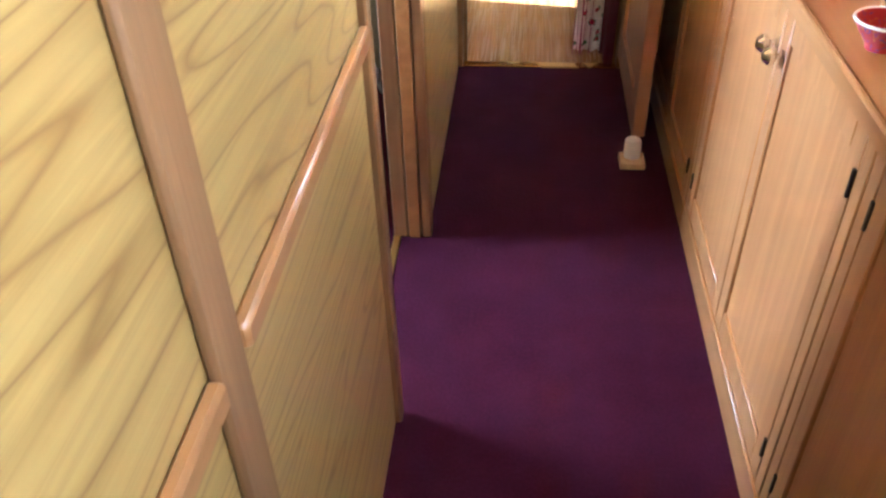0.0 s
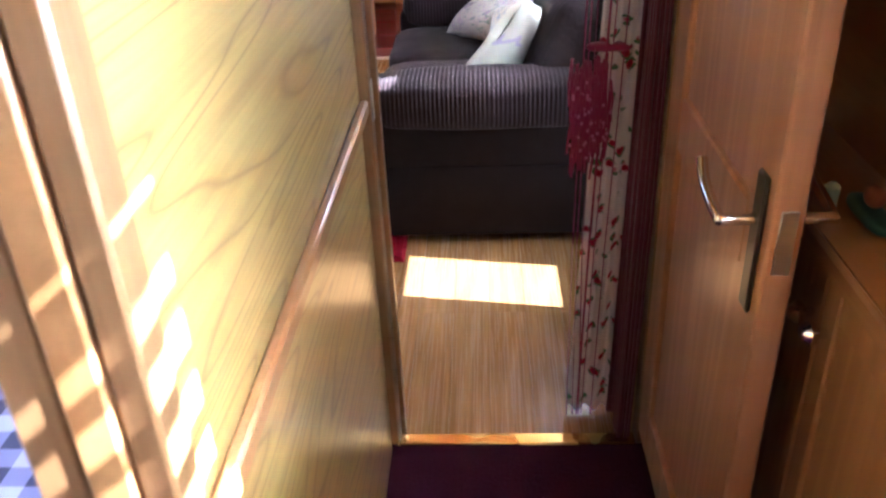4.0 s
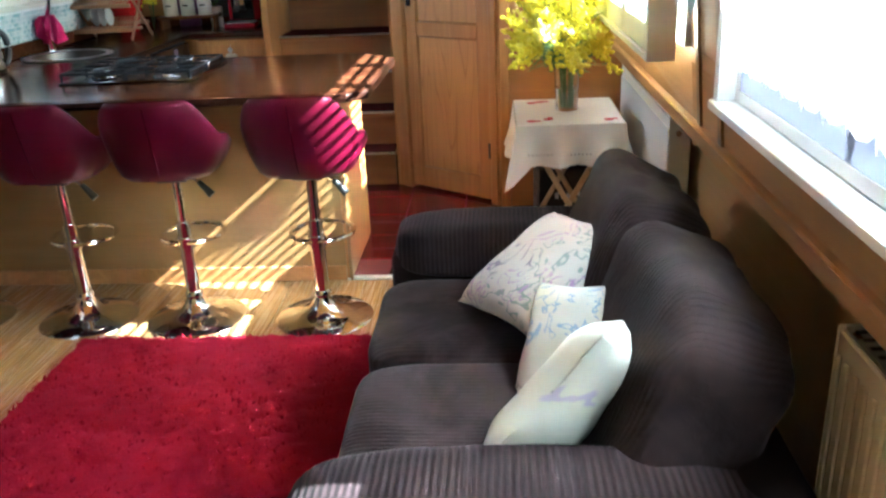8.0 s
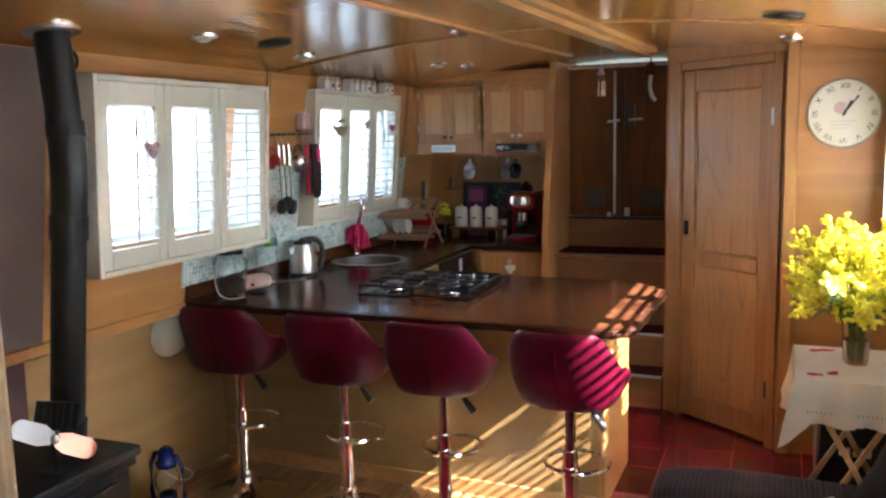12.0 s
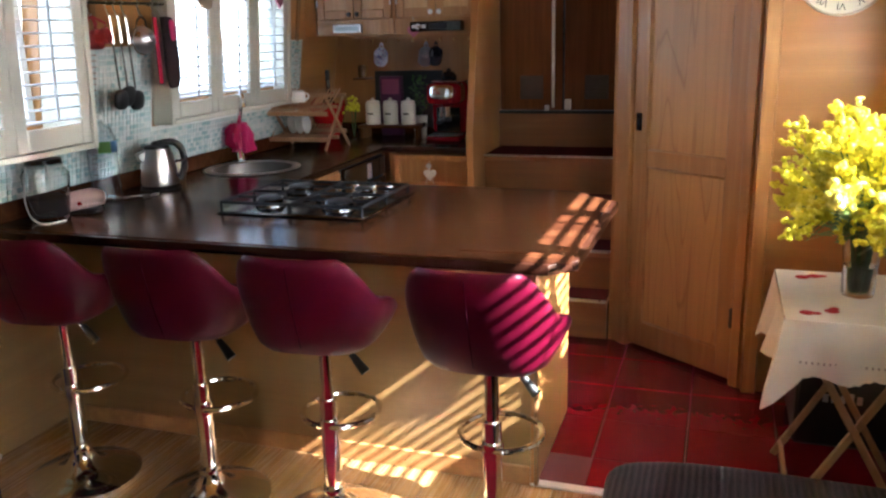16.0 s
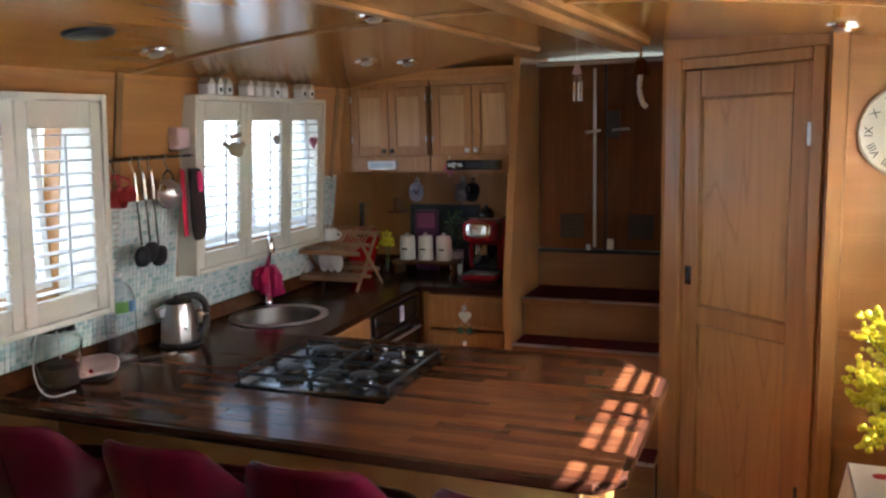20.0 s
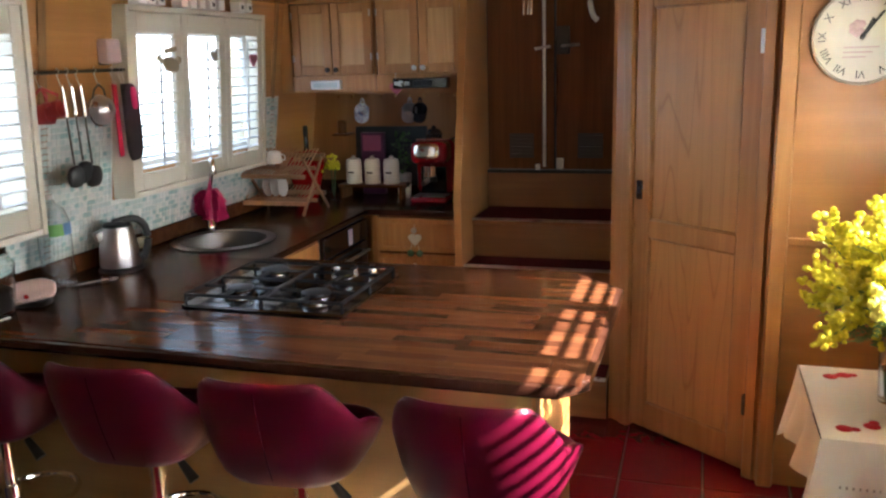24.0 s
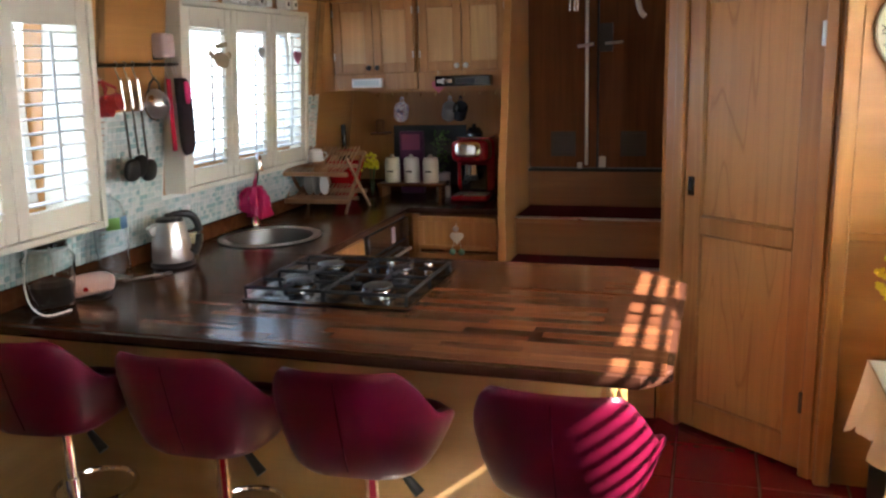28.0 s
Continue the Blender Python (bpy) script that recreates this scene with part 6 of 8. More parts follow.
# ---- bunting along the starboard wall ----
bt = thing("bunting", (0.40, 5.7, 1.35), "pastel cloth bunting hung between the windows", "bunting")
line = eased([(0.362, 6.95, 1.66), (0.358, 6.50, 1.535), (0.360, 6.10, 1.455), (0.372, 5.75, 1.405), (0.385, 5.45, 1.395), (0.392, 5.15, 1.41), (0.392, 4.85, 1.44)], 6)
part("tape", piped(line, 0.003, 6), CREAM, bt)
flag_cols = [floral("flag_grey_print", (0.46, 0.52, 0.48), [(0.55, 0.22, 0.30)], 40.0, 0.2), plain("flag_rose", (0.66, 0.22, 0.45), 0.9), floral("flag_print", (0.66, 0.60, 0.62), [(0.55, 0.20, 0.34)], 34.0, 0.2), plain("flag_mint", (0.66, 0.76, 0.72), 0.9)]
# the first three flags are enlarged to keep sun off the bar front
for k, (i, wide, col) in enumerate(((0, 0.14, 2), (2, 0.14, 3), (4, 0.14, 0), (8, 0.105, 3), (12, 0.105, 1), (16, 0.105, 2), (20, 0.105, 3), (24, 0.105, 0), (28, 0.105, 2))):
    p, q = Vector(line[i]), Vector(line[i + 2])
    q = p + (q - p).normalized() * wide
    bm = bmesh.new()
    m = (p + q) / 2 + Vector((0.010 * (-1) ** k, 0, -1.55 * wide))
    belly = Vector((0.012, 0, 0))
    vv = [bm.verts.new(c) for c in (p, (p + q) / 2 - Vector((0, 0, 0.003)), q, q.lerp(m, 0.45) + belly, m, p.lerp(m, 0.45) - belly)]
    bm.faces.new(vv)
    bmesh.ops.solidify(bm, geom=bm.faces[:], thickness=0.0012)
    part("flag", bm, flag_cols[col], bt)

# ---- stove corner ----
setting("wall_heat_shield", turn_bm(box(-0.006, 0.006, -0.52, 0.52, -0.53, 0.53), (-2.485, 5.12, 1.43), 0, 8.3, 0), MAUVE, "mauve-brown heat shield board on the cabin side")
setting("wall_hearth_panel", box(-2.698, -2.686, 4.70, 5.66, 0.0, 0.84), PLUM, "dark plum tiled panel behind the stove")
setting("hearth", box(-2.685, -2.02, 4.85, 5.72, 0.0, 0.035, 0.006), PLUM, "low dark tiled hearth")
sv = thing("stove", (-2.30, 5.25, 0.036), "small matt black solid-fuel stove on legs", "stove")
part("body", box(-2.56, -2.06, 4.98, 5.52, 0.12, 0.575, 0.012, seg=2), IRON, sv)
part("top_plate", box(-2.585, -2.03, 4.95, 5.55, 0.576, 0.612, 0.010, seg=2), IRON, sv)
dd = part("door", box(-2.06, -2.035, 5.05, 5.45, 0.20, 0.52, 0.010, seg=2), IRON, sv)
part("door_glass", box(-2.035, -2.031, 5.11, 5.39, 0.26, 0.47, 0.004), BLACK_GLOSS, dd, "dark stove glass")
part("handle", rod((-2.02, 5.07, 0.30), (-2.02, 5.07, 0.40), 0.010, seg=10), CHROME, dd)
part("moulding", box(-2.575, -2.04, 4.965, 5.535, 0.545, 0.5755, 0.006), IRON, sv)
for x in (-2.53, -2.09):
    for y in (5.02, 5.48):
        part("leg", turned([(0.022, 0), (0.018, 0.03), (0.030, 0.085)], (x, y, 0.036), 12), IRON, sv)
flu = thing("flue_pipe", (-2.24, 5.44, 0.613), "jointed matt black stove flue with a bend", "flue")
part("pipe", rod((-2.270, 5.46, 0.613), (-2.195, 5.48, 1.40), 0.055, seg=28), IRON, flu)
bend = [(-2.197, 5.480, 1.37), (-2.189, 5.481, 1.44), (-2.183, 5.482, 1.51), (-2.181, 5.484, 1.58), (-2.184, 5.487, 1.64), (-2.191, 5.490, 1.70)]
bm = bmesh.new()
loops = [[bm.verts.new((x + 0.0575 * math.cos(2 * math.pi * k / 28), y + 0.0575 * math.sin(2 * math.pi * k / 28), z)) for k in range(28)] for x, y, z in bend]
for a, b in zip(loops, loops[1:]):
    for k in range(28):
        bm.faces.new((a[k], a[(k + 1) % 28], b[(k + 1) % 28], b[k]))
bm.faces.new(loops[0][::-1])
bm.faces.new(loops[-1])
part("elbow", bm, IRON, flu)
part("pipe", rod((-2.187, 5.489, 1.66), (-2.225, 5.50, 1.995), 0.055, seg=28), IRON, flu)
for p, q in (((-2.2025, 5.478, 1.32), (-2.195, 5.48, 1.40)), ((-2.183, 5.488, 1.645), (-2.190, 5.491, 1.70)), ((-2.267, 5.461, 0.64), (-2.261, 5.462, 0.70))):
    part("collar", rod(p, q, 0.061, seg=28), IRON, flu)
part("ceiling_collar", rod((-2.223, 5.50, 1.982), (-2.225, 5.50, 1.998), 0.09, seg=28), STEEL, flu, "steel ceiling collar")
part("clip", ring((-2.213, 5.556, 1.90), 0.03, 0.006, 20, normal="y"), IRON, flu)
fn = thing("stove_fan", (-2.12, 5.24, 0.613), "small stove-top fan with copper-lit blades at rest", "fan")
part("foot", box(-2.154, -2.054, 5.231, 5.301, 0.6125, 0.624, 0.003), BLACK, fn)
part("pillar", rod((-2.104, 5.266, 0.624), (-2.104, 5.266, 0.73), 0.011, seg=12), BLACK, fn)
part("head", turn_bm(box(-0.062, 0.062, -0.008, 0.008, 0.0, 0.088, 0.003), (-2.108, 5.272, 0.752), 0, 12, 48), BLACK, fn)
for k in range(7):
    part("fin", turn_bm(box(-0.062 + k * 0.0197, -0.056 + k * 0.0197, -0.024, -0.0082, 0.004, 0.092, 0.001), (-2.108, 5.272, 0.752), 0, 12, 48), BLACK, fn)
part("neck", rod((-2.104, 5.266, 0.722), (-2.108, 5.272, 0.76), 0.014, seg=12), BLACK, fn)
part("motor", rod((-2.105, 5.269, 0.738), (-2.062, 5.230, 0.742), 0.016, seg=12), BLACK, fn)
COPPER = plain("satin_copper", (0.80, 0.36, 0.26), 0.42, 1.0)
PALE_STEEL = plain("brushed_blade", (0.72, 0.70, 0.74), 0.38, 1.0)
for k in range(2):
    b = bmesh.new()
    edge = [(0.006, -0.020), (0.040, -0.033)] + [(0.100 + 0.026 * math.sin(q * math.pi / 10), -0.031 * math.cos(q * math.pi / 10)) for q in range(11)] + [(0.040, 0.033), (0.006, 0.020)]
    b.faces.new([b.verts.new((x if k else -x, 0.006 * (z / 0.033) ** 2, z)) for x, z in edge])
    bmesh.ops.triangulate(b, faces=b.faces[:])
    bmesh.ops.solidify(b, geom=b.faces[:], thickness=0.0025)
    part("blade", turn_bm(b, (-2.058, 5.226, 0.742), -24 if k else -14, 27, 48), COPPER if k else PALE_STEEL, fn)
part("hub", turn_bm(turned([(0.013, 0), (0.013, 0.012), (0.006, 0.016)], (0, 0, 0), 14), (-2.061, 5.229, 0.742), 90, 0, 48), STEEL, fn)
ln_ = thing("hurricane_lantern", (-2.475, 6.146, 0), "blue enamel hurricane lantern on the floor", "lantern")
lx, ly = -2.475, 6.146
part("tank", turned([(0.062, 0.002), (0.070, 0.012), (0.070, 0.045), (0.045, 0.060), (0.028, 0.072)], (lx, ly, 0), 24), BLUE_ENAMEL, ln_)
part("burner", turned([(0.028, 0.072), (0.034, 0.085), (0.030, 0.10)], (lx, ly, 0), 18), BLUE_ENAMEL, ln_)
part("globe", turned([(0.028, 0.10), (0.045, 0.13), (0.046, 0.16), (0.030, 0.20), (0.027, 0.20), (0.043, 0.16), (0.042, 0.13), (0.025, 0.10)], (lx, ly, 0), 24), GLASS, ln_)
part("chimney", turned([(0.036, 0.20), (0.040, 0.215), (0.028, 0.235), (0.030, 0.26), (0.014, 0.275)], (lx, ly, 0), 20), BLUE_ENAMEL, ln_)
for s in (-1, 1):
    part("side_tube", piped([(lx + s * 0.066, ly, 0.04), (lx + s * 0.076, ly, 0.10), (lx + s * 0.072, ly, 0.20), (lx + s * 0.05, ly, 0.245), (lx + s * 0.025, ly, 0.25)], 0.0085, 10), BLUE_ENAMEL, ln_)
part("bail", piped(eased([(lx - 0.068, ly, 0.21), (lx - 0.086, ly + 0.04, 0.17), (lx, ly + 0.078, 0.115), (lx + 0.086, ly + 0.04, 0.17), (lx + 0.068, ly, 0.21)]), 0.0025, 6), STEEL, ln_)
ln_.scale = (1.18, 1.18, 1.18)
wl = thing("wall_lamp", (-2.68, 6.46, 0.72), "round cream wall fitting under the gunwale", "wall lamp")
part("dome", turn_bm(turned([(0.10, 0), (0.10, 0.02), (0.085, 0.055), (0.05, 0.075), (0.005, 0.082)], (0, 0, 0), 28), (-2.699, 6.45, 0.73), 0, 90, 0), CREAM, wl)

# ---- ceiling lights and speakers ----
def spot(x, y):
    z = roof(x)
    tilt = math.degrees(math.atan(0.27 * (x - CENTRE) / 1.45 ** 2))
    s = thing("ceiling_spotlight", (x, y, z), "chrome ceiling spotlight, switched off", "ceiling light", "spotlights in the ceiling")
    part("bezel", turn_bm(turned([(0.030, -0.012), (0.052, -0.008), (0.056, -0.001), (0.056, 0.002)], (0, 0, 0), 24), (x, y, z), 0, tilt, 0), CHROME, s)
    part("bulb", turn_bm(turned([(0.020, -0.020), (0.028, -0.013), (0.029, -0.009)], (0, 0, 0), 18), (x, y, z), 0, tilt, 0), STEEL, s)


def speaker(x, y):
    z = roof(x)
    tilt = math.degrees(math.atan(0.27 * (x - CENTRE) / 1.45 ** 2))
    s = thing("ceiling_speaker", (x, y, z), "round black ceiling speaker", "speaker", "speakers in the ceiling")
    part("ring", turn_bm(turned([(0.055, -0.012), (0.068, -0.009), (0.072, -0.001), (0.072, 0.002)], (0, 0, 0), 28), (x, y, z), 0, tilt, 0), BLACK, s)
    part("grille", turn_bm(turned([(0.045, -0.016), (0.055, -0.0125), (0.055, -0.010)], (0, 0, 0), 28), (x, y, z), 0, tilt, 0), IRON, s)


for x, y in ((-1.36, 6.92), (-2.12, 6.84), (-1.90, 7.95), (-1.82, 8.22), (-2.06, 6.05), (-0.03, 7.52), (-0.60, 4.30)):
    spot(x, y)
for x, y in ((-2.00, 6.43), (-0.06, 6.72)):
    speaker(x, y)


# ---- upper kitchen cupboards ----
def wall_cupboard(x0, x1):
    u = thing("wall_cupboard", ((x0 + x1) / 2, 8.95, 1.50), "honey oak double wall cupboard above the worktop", "cabinet", "wall cupboards in the kitchen")
    part("carcass", box(x0, x1, 8.745, 9.178, 1.50, 2.0), UNIT_OAK, u)
    part("bottom_rail", box(x0, x1, 8.72, 8.745, 1.50, 1.585, 0.002), UNIT_OAK, u)
    part("top_rail", box(x0, x1, 8.722, 8.745, 1.955, 2.03, 0.002), UNIT_OAK, u)
    xm = (x0 + x1) / 2
    for a, b, s in ((x0 + 0.012, xm - 0.002, 1), (xm + 0.002, x1 - 0.012, -1)):
        d = part("door", box(a + 0.04, b - 0.04, 8.722, 8.734, 1.63, 1.91), UNIT_PANEL, u)
        part("door_stile", box(a, a + 0.045, 8.712, 8.735, 1.59, 1.952, 0.003), UNIT_OAK, d)
        part("door_stile", box(b - 0.045, b, 8.712, 8.735, 1.59, 1.952, 0.003), UNIT_OAK, d)
        part("door_rail", box(a + 0.045, b - 0.045, 8.7125, 8.735, 1.59, 1.638, 0.003), UNIT_OAK, d)
        part("door_rail", box(a + 0.045, b - 0.045, 8.7125, 8.735, 1.904, 1.952, 0.003), UNIT_OAK, d)
        k = b - 0.022 if s == 1 else a + 0.022
        part("knob", turn_bm(turned([(0.006, 0), (0.006, 0.008), (0.014, 0.014), (0.012, 0.022), (0.003, 0.026)], (0, 0, 0), 12), (k, 8.712, 1.615), 90), BRONZE if x0 < -2 else STEEL, d)
        h = a + 0.003 if s == 1 else b - 0.003
        for z in (1.66, 1.88):
            part("hinge", box(h - 0.004, h + 0.004, 8.708, 8.7125, z, z + 0.035, 0.001), STEEL, d)


wall_cupboard(-2.40, -1.925)
wall_cupboard(-1.92, -1.44)
setting("trim_cupboard_filler", box(-2.47, -2.402, 8.72, 9.17, 1.50, 1.99), HONEY, "honey oak filler beside the wall cupboards")
setting("trim_cupboard_pelmet", box(-2.47, -1.44, 8.70, 8.72, 1.985, 2.04, 0.004), HONEY_X, "honey oak pelmet over the cupboards")
rd = thing("radio", (-1.66, 8.70, 1.52), "slim black radio fixed under the cupboards", "radio")
part("case", box(-1.81, -1.52, 8.66, 8.7195, 1.512, 1.565, 0.004), BLACK_GLOSS, rd)
part("display", box(-1.70, -1.60, 8.658, 8.6605, 1.525, 1.552, 0.001), IRON, rd)
part("dial", turn_bm(turned([(0.015, 0), (0.013, 0.012)], (0, 0, 0), 16), (-1.765, 8.66, 1.538), 90), STEEL, rd)
part("stripe", box(-1.80, -1.72, 8.6585, 8.6605, 1.530, 1.548, 0.001), STEEL, rd)
wd_ = thing("thermometer_display", (-2.20, 8.70, 1.52), "pale grey clock display fixed under the cupboards", "display")
part("case", box(-2.285, -2.115, 8.69, 8.7195, 1.515, 1.562, 0.004), STEEL, wd_)
part("screen", box(-2.27, -2.13, 8.6885, 8.6905, 1.525, 1.552, 0.001), plain("grey_screen", (0.45, 0.50, 0.52), 0.25), wd_)
PINK_FELT = plain("pink_felt", (0.52, 0.14, 0.18), 0.9)


def heart(name, at, size, material, label, facing_turn=0, thick=0.010):
    """A stuffed or wooden heart hanging on a cord."""
    h = thing(name, at, label, "ornament")
    bm = bmesh.new()
    n = 28
    for f, th in ((0.0, 1.0),):
        front, back = [], []
        for k in range(n):
            a = 2 * math.pi * k / n
            x, z = 16 * math.sin(a) ** 3 / 34, (13 * math.cos(a) - 5 * math.cos(2 * a) - 2 * math.cos(3 * a) - math.cos(4 * a)) / 34
            front.append(bm.verts.new((x * size, -thick / 2, z * size)))
            back.append(bm.verts.new((x * size, thick / 2, z * size)))
        cf, cb = bm.verts.new((0, -thick, 0)), bm.verts.new((0, thick, 0))
        for k in range(n):
            q = (k + 1) % n
            bm.faces.new((front[k], front[q], cf))
            bm.faces.new((back[q], back[k], cb))
            bm.faces.new((front[k], back[k], back[q], front[q]))
    part("heart", turn_bm(bm, at, 0, 0, facing_turn), material, h)
    part("cord", rod(Vector(at) + Vector((0, 0, size * 0.2)), Vector(at) + Vector((0, 0, size * 0.55 + 0.035)), 0.0015, seg=5), CREAM, h)
    return h


heart("hanging_heart", (-1.805, 8.70, 1.515), 0.075, PINK_FELT, "pink felt heart hanging from a cupboard knob")
heart("drawer_heart", (-1.69, 8.570, 0.750), 0.075, CREAM, "cream wooden heart hanging from a drawer knob")
for x in (-1.715, -1.665):
    bb = thing("bauble", (x, 8.566, 0.675), "green glass bauble hanging from a drawer knob", "ornament", "baubles on the drawer")
    part("ball", puffed((x, 8.566, 0.675), (0.036, 0.036, 0.036), 1.0, 10), plain("green_glaze", (0.16, 0.26, 0.16), 0.2) if x < -1.7 else bpy.data.materials["green_glaze"], bb)
    part("cord", rod((x, 8.566, 0.69), (-1.69, 8.568, 0.79), 0.0012, seg=5), CREAM, bb)

# ---- sink, tap and draining rack ----
def opened(bm):
    """Takes the flat end discs off a turned shape, so that one looks into it."""
    bmesh.ops.delete(bm, geom=[f for f in bm.faces if len(f.verts) > 12], context="FACES_ONLY")
    return bm


sk = thing("sink", (-2.30, 7.76, 0.90), "round stainless steel sink set in the worktop", "sink")
part("rim", turn_bm(opened(turned([(0.187, 0.0), (0.225, 0.001), (0.228, 0.004), (0.215, 0.007), (0.196, 0.006), (0.187, 0.003), (0.187, 0.0)], (0, 0, 0), 48)), (-2.30, 7.76, 0.9008)), STEEL, sk)
# bowl steel darker than the rim: shade inside the basin, by colour
part("bowl", opened(turned([(0.188, 0.004), (0.184, -0.004), (0.176, -0.030), (0.165, -0.085), (0.135, -0.118), (0.060, -0.124), (0.020, -0.126)], (-2.30, 7.76, 0.9008), 48)), plain("shaded_sink_steel", (0.20, 0.195, 0.19), 0.42, 1.0), sk)
part("overflow", box(-2.175, -2.130, 7.895, 7.900, 0.860, 0.874, 0.001), BLACK, sk)
part("drain", turned([(0.03, 0), (0.028, 0.003)], (-2.30, 7.76, 0.777), 20), CHROME, sk)
tp = thing("tap", (-2.52, 8.0, 0.90), "tall chrome swan-neck mixer tap", "tap")
part("base", turned([(0.028, 0), (0.028, 0.012), (0.022, 0.02), (0.021, 0.06), (0.017, 0.07)], (-2.52, 8.0, 0.901), 20), CHROME, tp)
part("spout", piped(eased([(-2.52, 8.0, 0.955), (-2.508, 7.987, 1.03), (-2.478, 7.952, 1.09), (-2.440, 7.908, 1.145), (-2.408, 7.871, 1.195), (-2.392, 7.852, 1.235), (-2.378, 7.836, 1.248), (-2.364, 7.820, 1.238), (-2.360, 7.815, 1.20)]), 0.012, 14), CHROME, tp)
part("nozzle", rod((-2.360, 7.815, 1.205), (-2.360, 7.815, 1.185), 0.0145, seg=14), CHROME, tp)
part("lever", rod((-2.505, 7.985, 0.975), (-2.455, 7.985, 1.0), 0.007, seg=10), CHROME, tp)
cl = thing("dish_cloth", (-2.475, 7.945, 1.05), "bright pink dish cloth hung on the tap", "cloth")
bm = bmesh.new()
rows = []
for j in range(12):
    u = j / 11
    row = []
    for i in range(40):
        a = i / 39 * 2 * math.pi
        lobe = 0.5 + 0.5 * math.sin(a * 5 + 0.8)
        r = 0.014 + (0.022 + 0.050 * lobe + 0.014 * math.sin(a * 11 + u * 6)) * u ** 0.6
        zz = 1.10 + 0.012 * math.sin(u * 3.14) - (0.075 + 0.075 * (0.5 + 0.5 * math.sin(a * 2 + 2.2))) * u ** 1.4
        row.append(bm.verts.new((-2.478 + r * math.cos(a) * 0.85, 7.950 + r * math.sin(a) * 1.15, zz - 0.005)))
    rows.append(row)
for a, b in zip(rows, rows[1:]):
    for i in range(39):
        bm.faces.new((a[i], a[i + 1], b[i + 1], b[i]))
bmesh.ops.solidify(bm, geom=bm.faces[:], thickness=0.003)
part("cloth", bm, PINK_CLOTH, cl)
rk = thing("dish_rack", (-2.36, 8.40, 0.901), "folding pale wooden dish rack with cups and plates", "dish rack")
for x in (-2.550, -2.190):
    for s, dx in ((1, 0.009), (-1, -0.009)):
        part("cross_leg", turn_bm(box(-0.006, 0.006, -0.007, 0.007, -0.195, 0.195, 0.002), (x + dx, 8.47, 1.046), s * 43, 0, 0), SHADED_PINE, rk)
for front, back in (((8.345, 1.100), (8.590, 1.180)), ((8.360, 0.960), (8.575, 0.985))):
    for y, z in (front, back):
        part("rail", box(-2.560, -2.180, y - 0.006, y + 0.006, z - 0.011, z + 0.011, 0.002), SHADED_PINE, rk)
    ym, zm = (front[0] + back[0]) / 2, (front[1] + back[1]) / 2 + 0.012
    part("rail", box(-2.560, -2.180, ym - 0.006, ym + 0.006, zm - 0.032, zm - 0.014, 0.002), SHADED_PINE, rk)
    for j in range(16):
        x = -2.535 + j * 0.0213
        part("peg", rod((x, front[0], front[1] + 0.008), (x, ym, zm - 0.010), 0.0045, seg=7), SHADED_PINE, rk)
        part("peg", rod((x, ym, zm - 0.010), (x, back[0], back[1] + 0.035), 0.0045, seg=7), SHADED_PINE, rk)
for x, y, z in ((-2.50, 8.43, 1.150), (-2.40, 8.45, 1.155)):
    cp = thing("cup", (x, y, z), "white cup upturned in the dish rack", "cup", "cups in the dish rack")
    part("body", turned([(0.038, 0), (0.040, 0.01), (0.034, 0.055), (0.024, 0.062)], (x, y, z), 18), WHITE, cp)
    part("handle", ring((x + 0.045, y, z + 0.03), 0.016, 0.004, 14, normal="y"), WHITE, cp)
for k in range(3):
    pt = thing("plate", (-2.46 + 0.043 * k, 8.45, 0.985), "white plate standing in the dish rack", "plate", "plates in the dish rack")
    part("disc", turn_bm(turned([(0.03, 0), (0.055, 0.008), (0.053, 0.011), (0.028, 0.004)], (0, 0, 0), 24), (-2.46 + 0.043 * k, 8.45, 1.035), 0, 84, 0), WHITE, pt)

# ---- small things on the worktop ----
kt = thing("kettle", (-2.42, 7.21, 0.90), "brushed steel electric kettle with a black handle", "kettle")
kx, ky = -2.41, 7.21
kt.scale = (0.93, 0.93, 0.93)
part("base", turned([(0.088, 0), (0.090, 0.010), (0.080, 0.022)], (kx, ky, 0.9005), 28), BLACK, kt)
part("body", turned([(0.080, 0.022), (0.082, 0.035), (0.076, 0.10), (0.064, 0.165), (0.058, 0.185)], (kx, ky, 0.9005), 32), STEEL, kt)
part("lid", turned([(0.057, 0.185), (0.050, 0.198), (0.018, 0.204), (0.012, 0.216), (0.004, 0.218)], (kx, ky, 0.9005), 24), BLACK, kt)
part("handle", piped(eased([(kx - 0.010, ky - 0.012, 1.098), (kx + 0.020, ky + 0.025, 1.108), (kx + 0.052, ky + 0.062, 1.104), (kx + 0.072, ky + 0.086, 1.066), (kx + 0.073, ky + 0.087, 0.990), (kx + 0.060, ky + 0.064, 0.935)]), 0.0155, 12), BLACK, kt)
part("spout", turn_bm(box(-0.02, 0.02, -0.03, 0.02, -0.022, 0.02, 0.006), (kx - 0.035, ky - 0.05, 1.058), 20, 0, -35), STEEL, kt)


def bottle(name, x, y, prof, material, label, category="bottle", cap=None, band=None):
    b = thing(name, (x, y, 0.90), label, category)
    part("body", turned(prof, (x, y, 0.9005), 24), material, b)
    if cap:
        r, h, z, m = cap
        part("cap", turned([(r, 0), (r, h * 0.8), (r * 0.8, h)], (x, y, 0.9005 + z), 16), m, b)
    if band:
        r, z0, z1, m = band
        part("label_band", turned([(r, z0), (r, z1)], (x, y, 0.9005), 24), m, b)
    return b


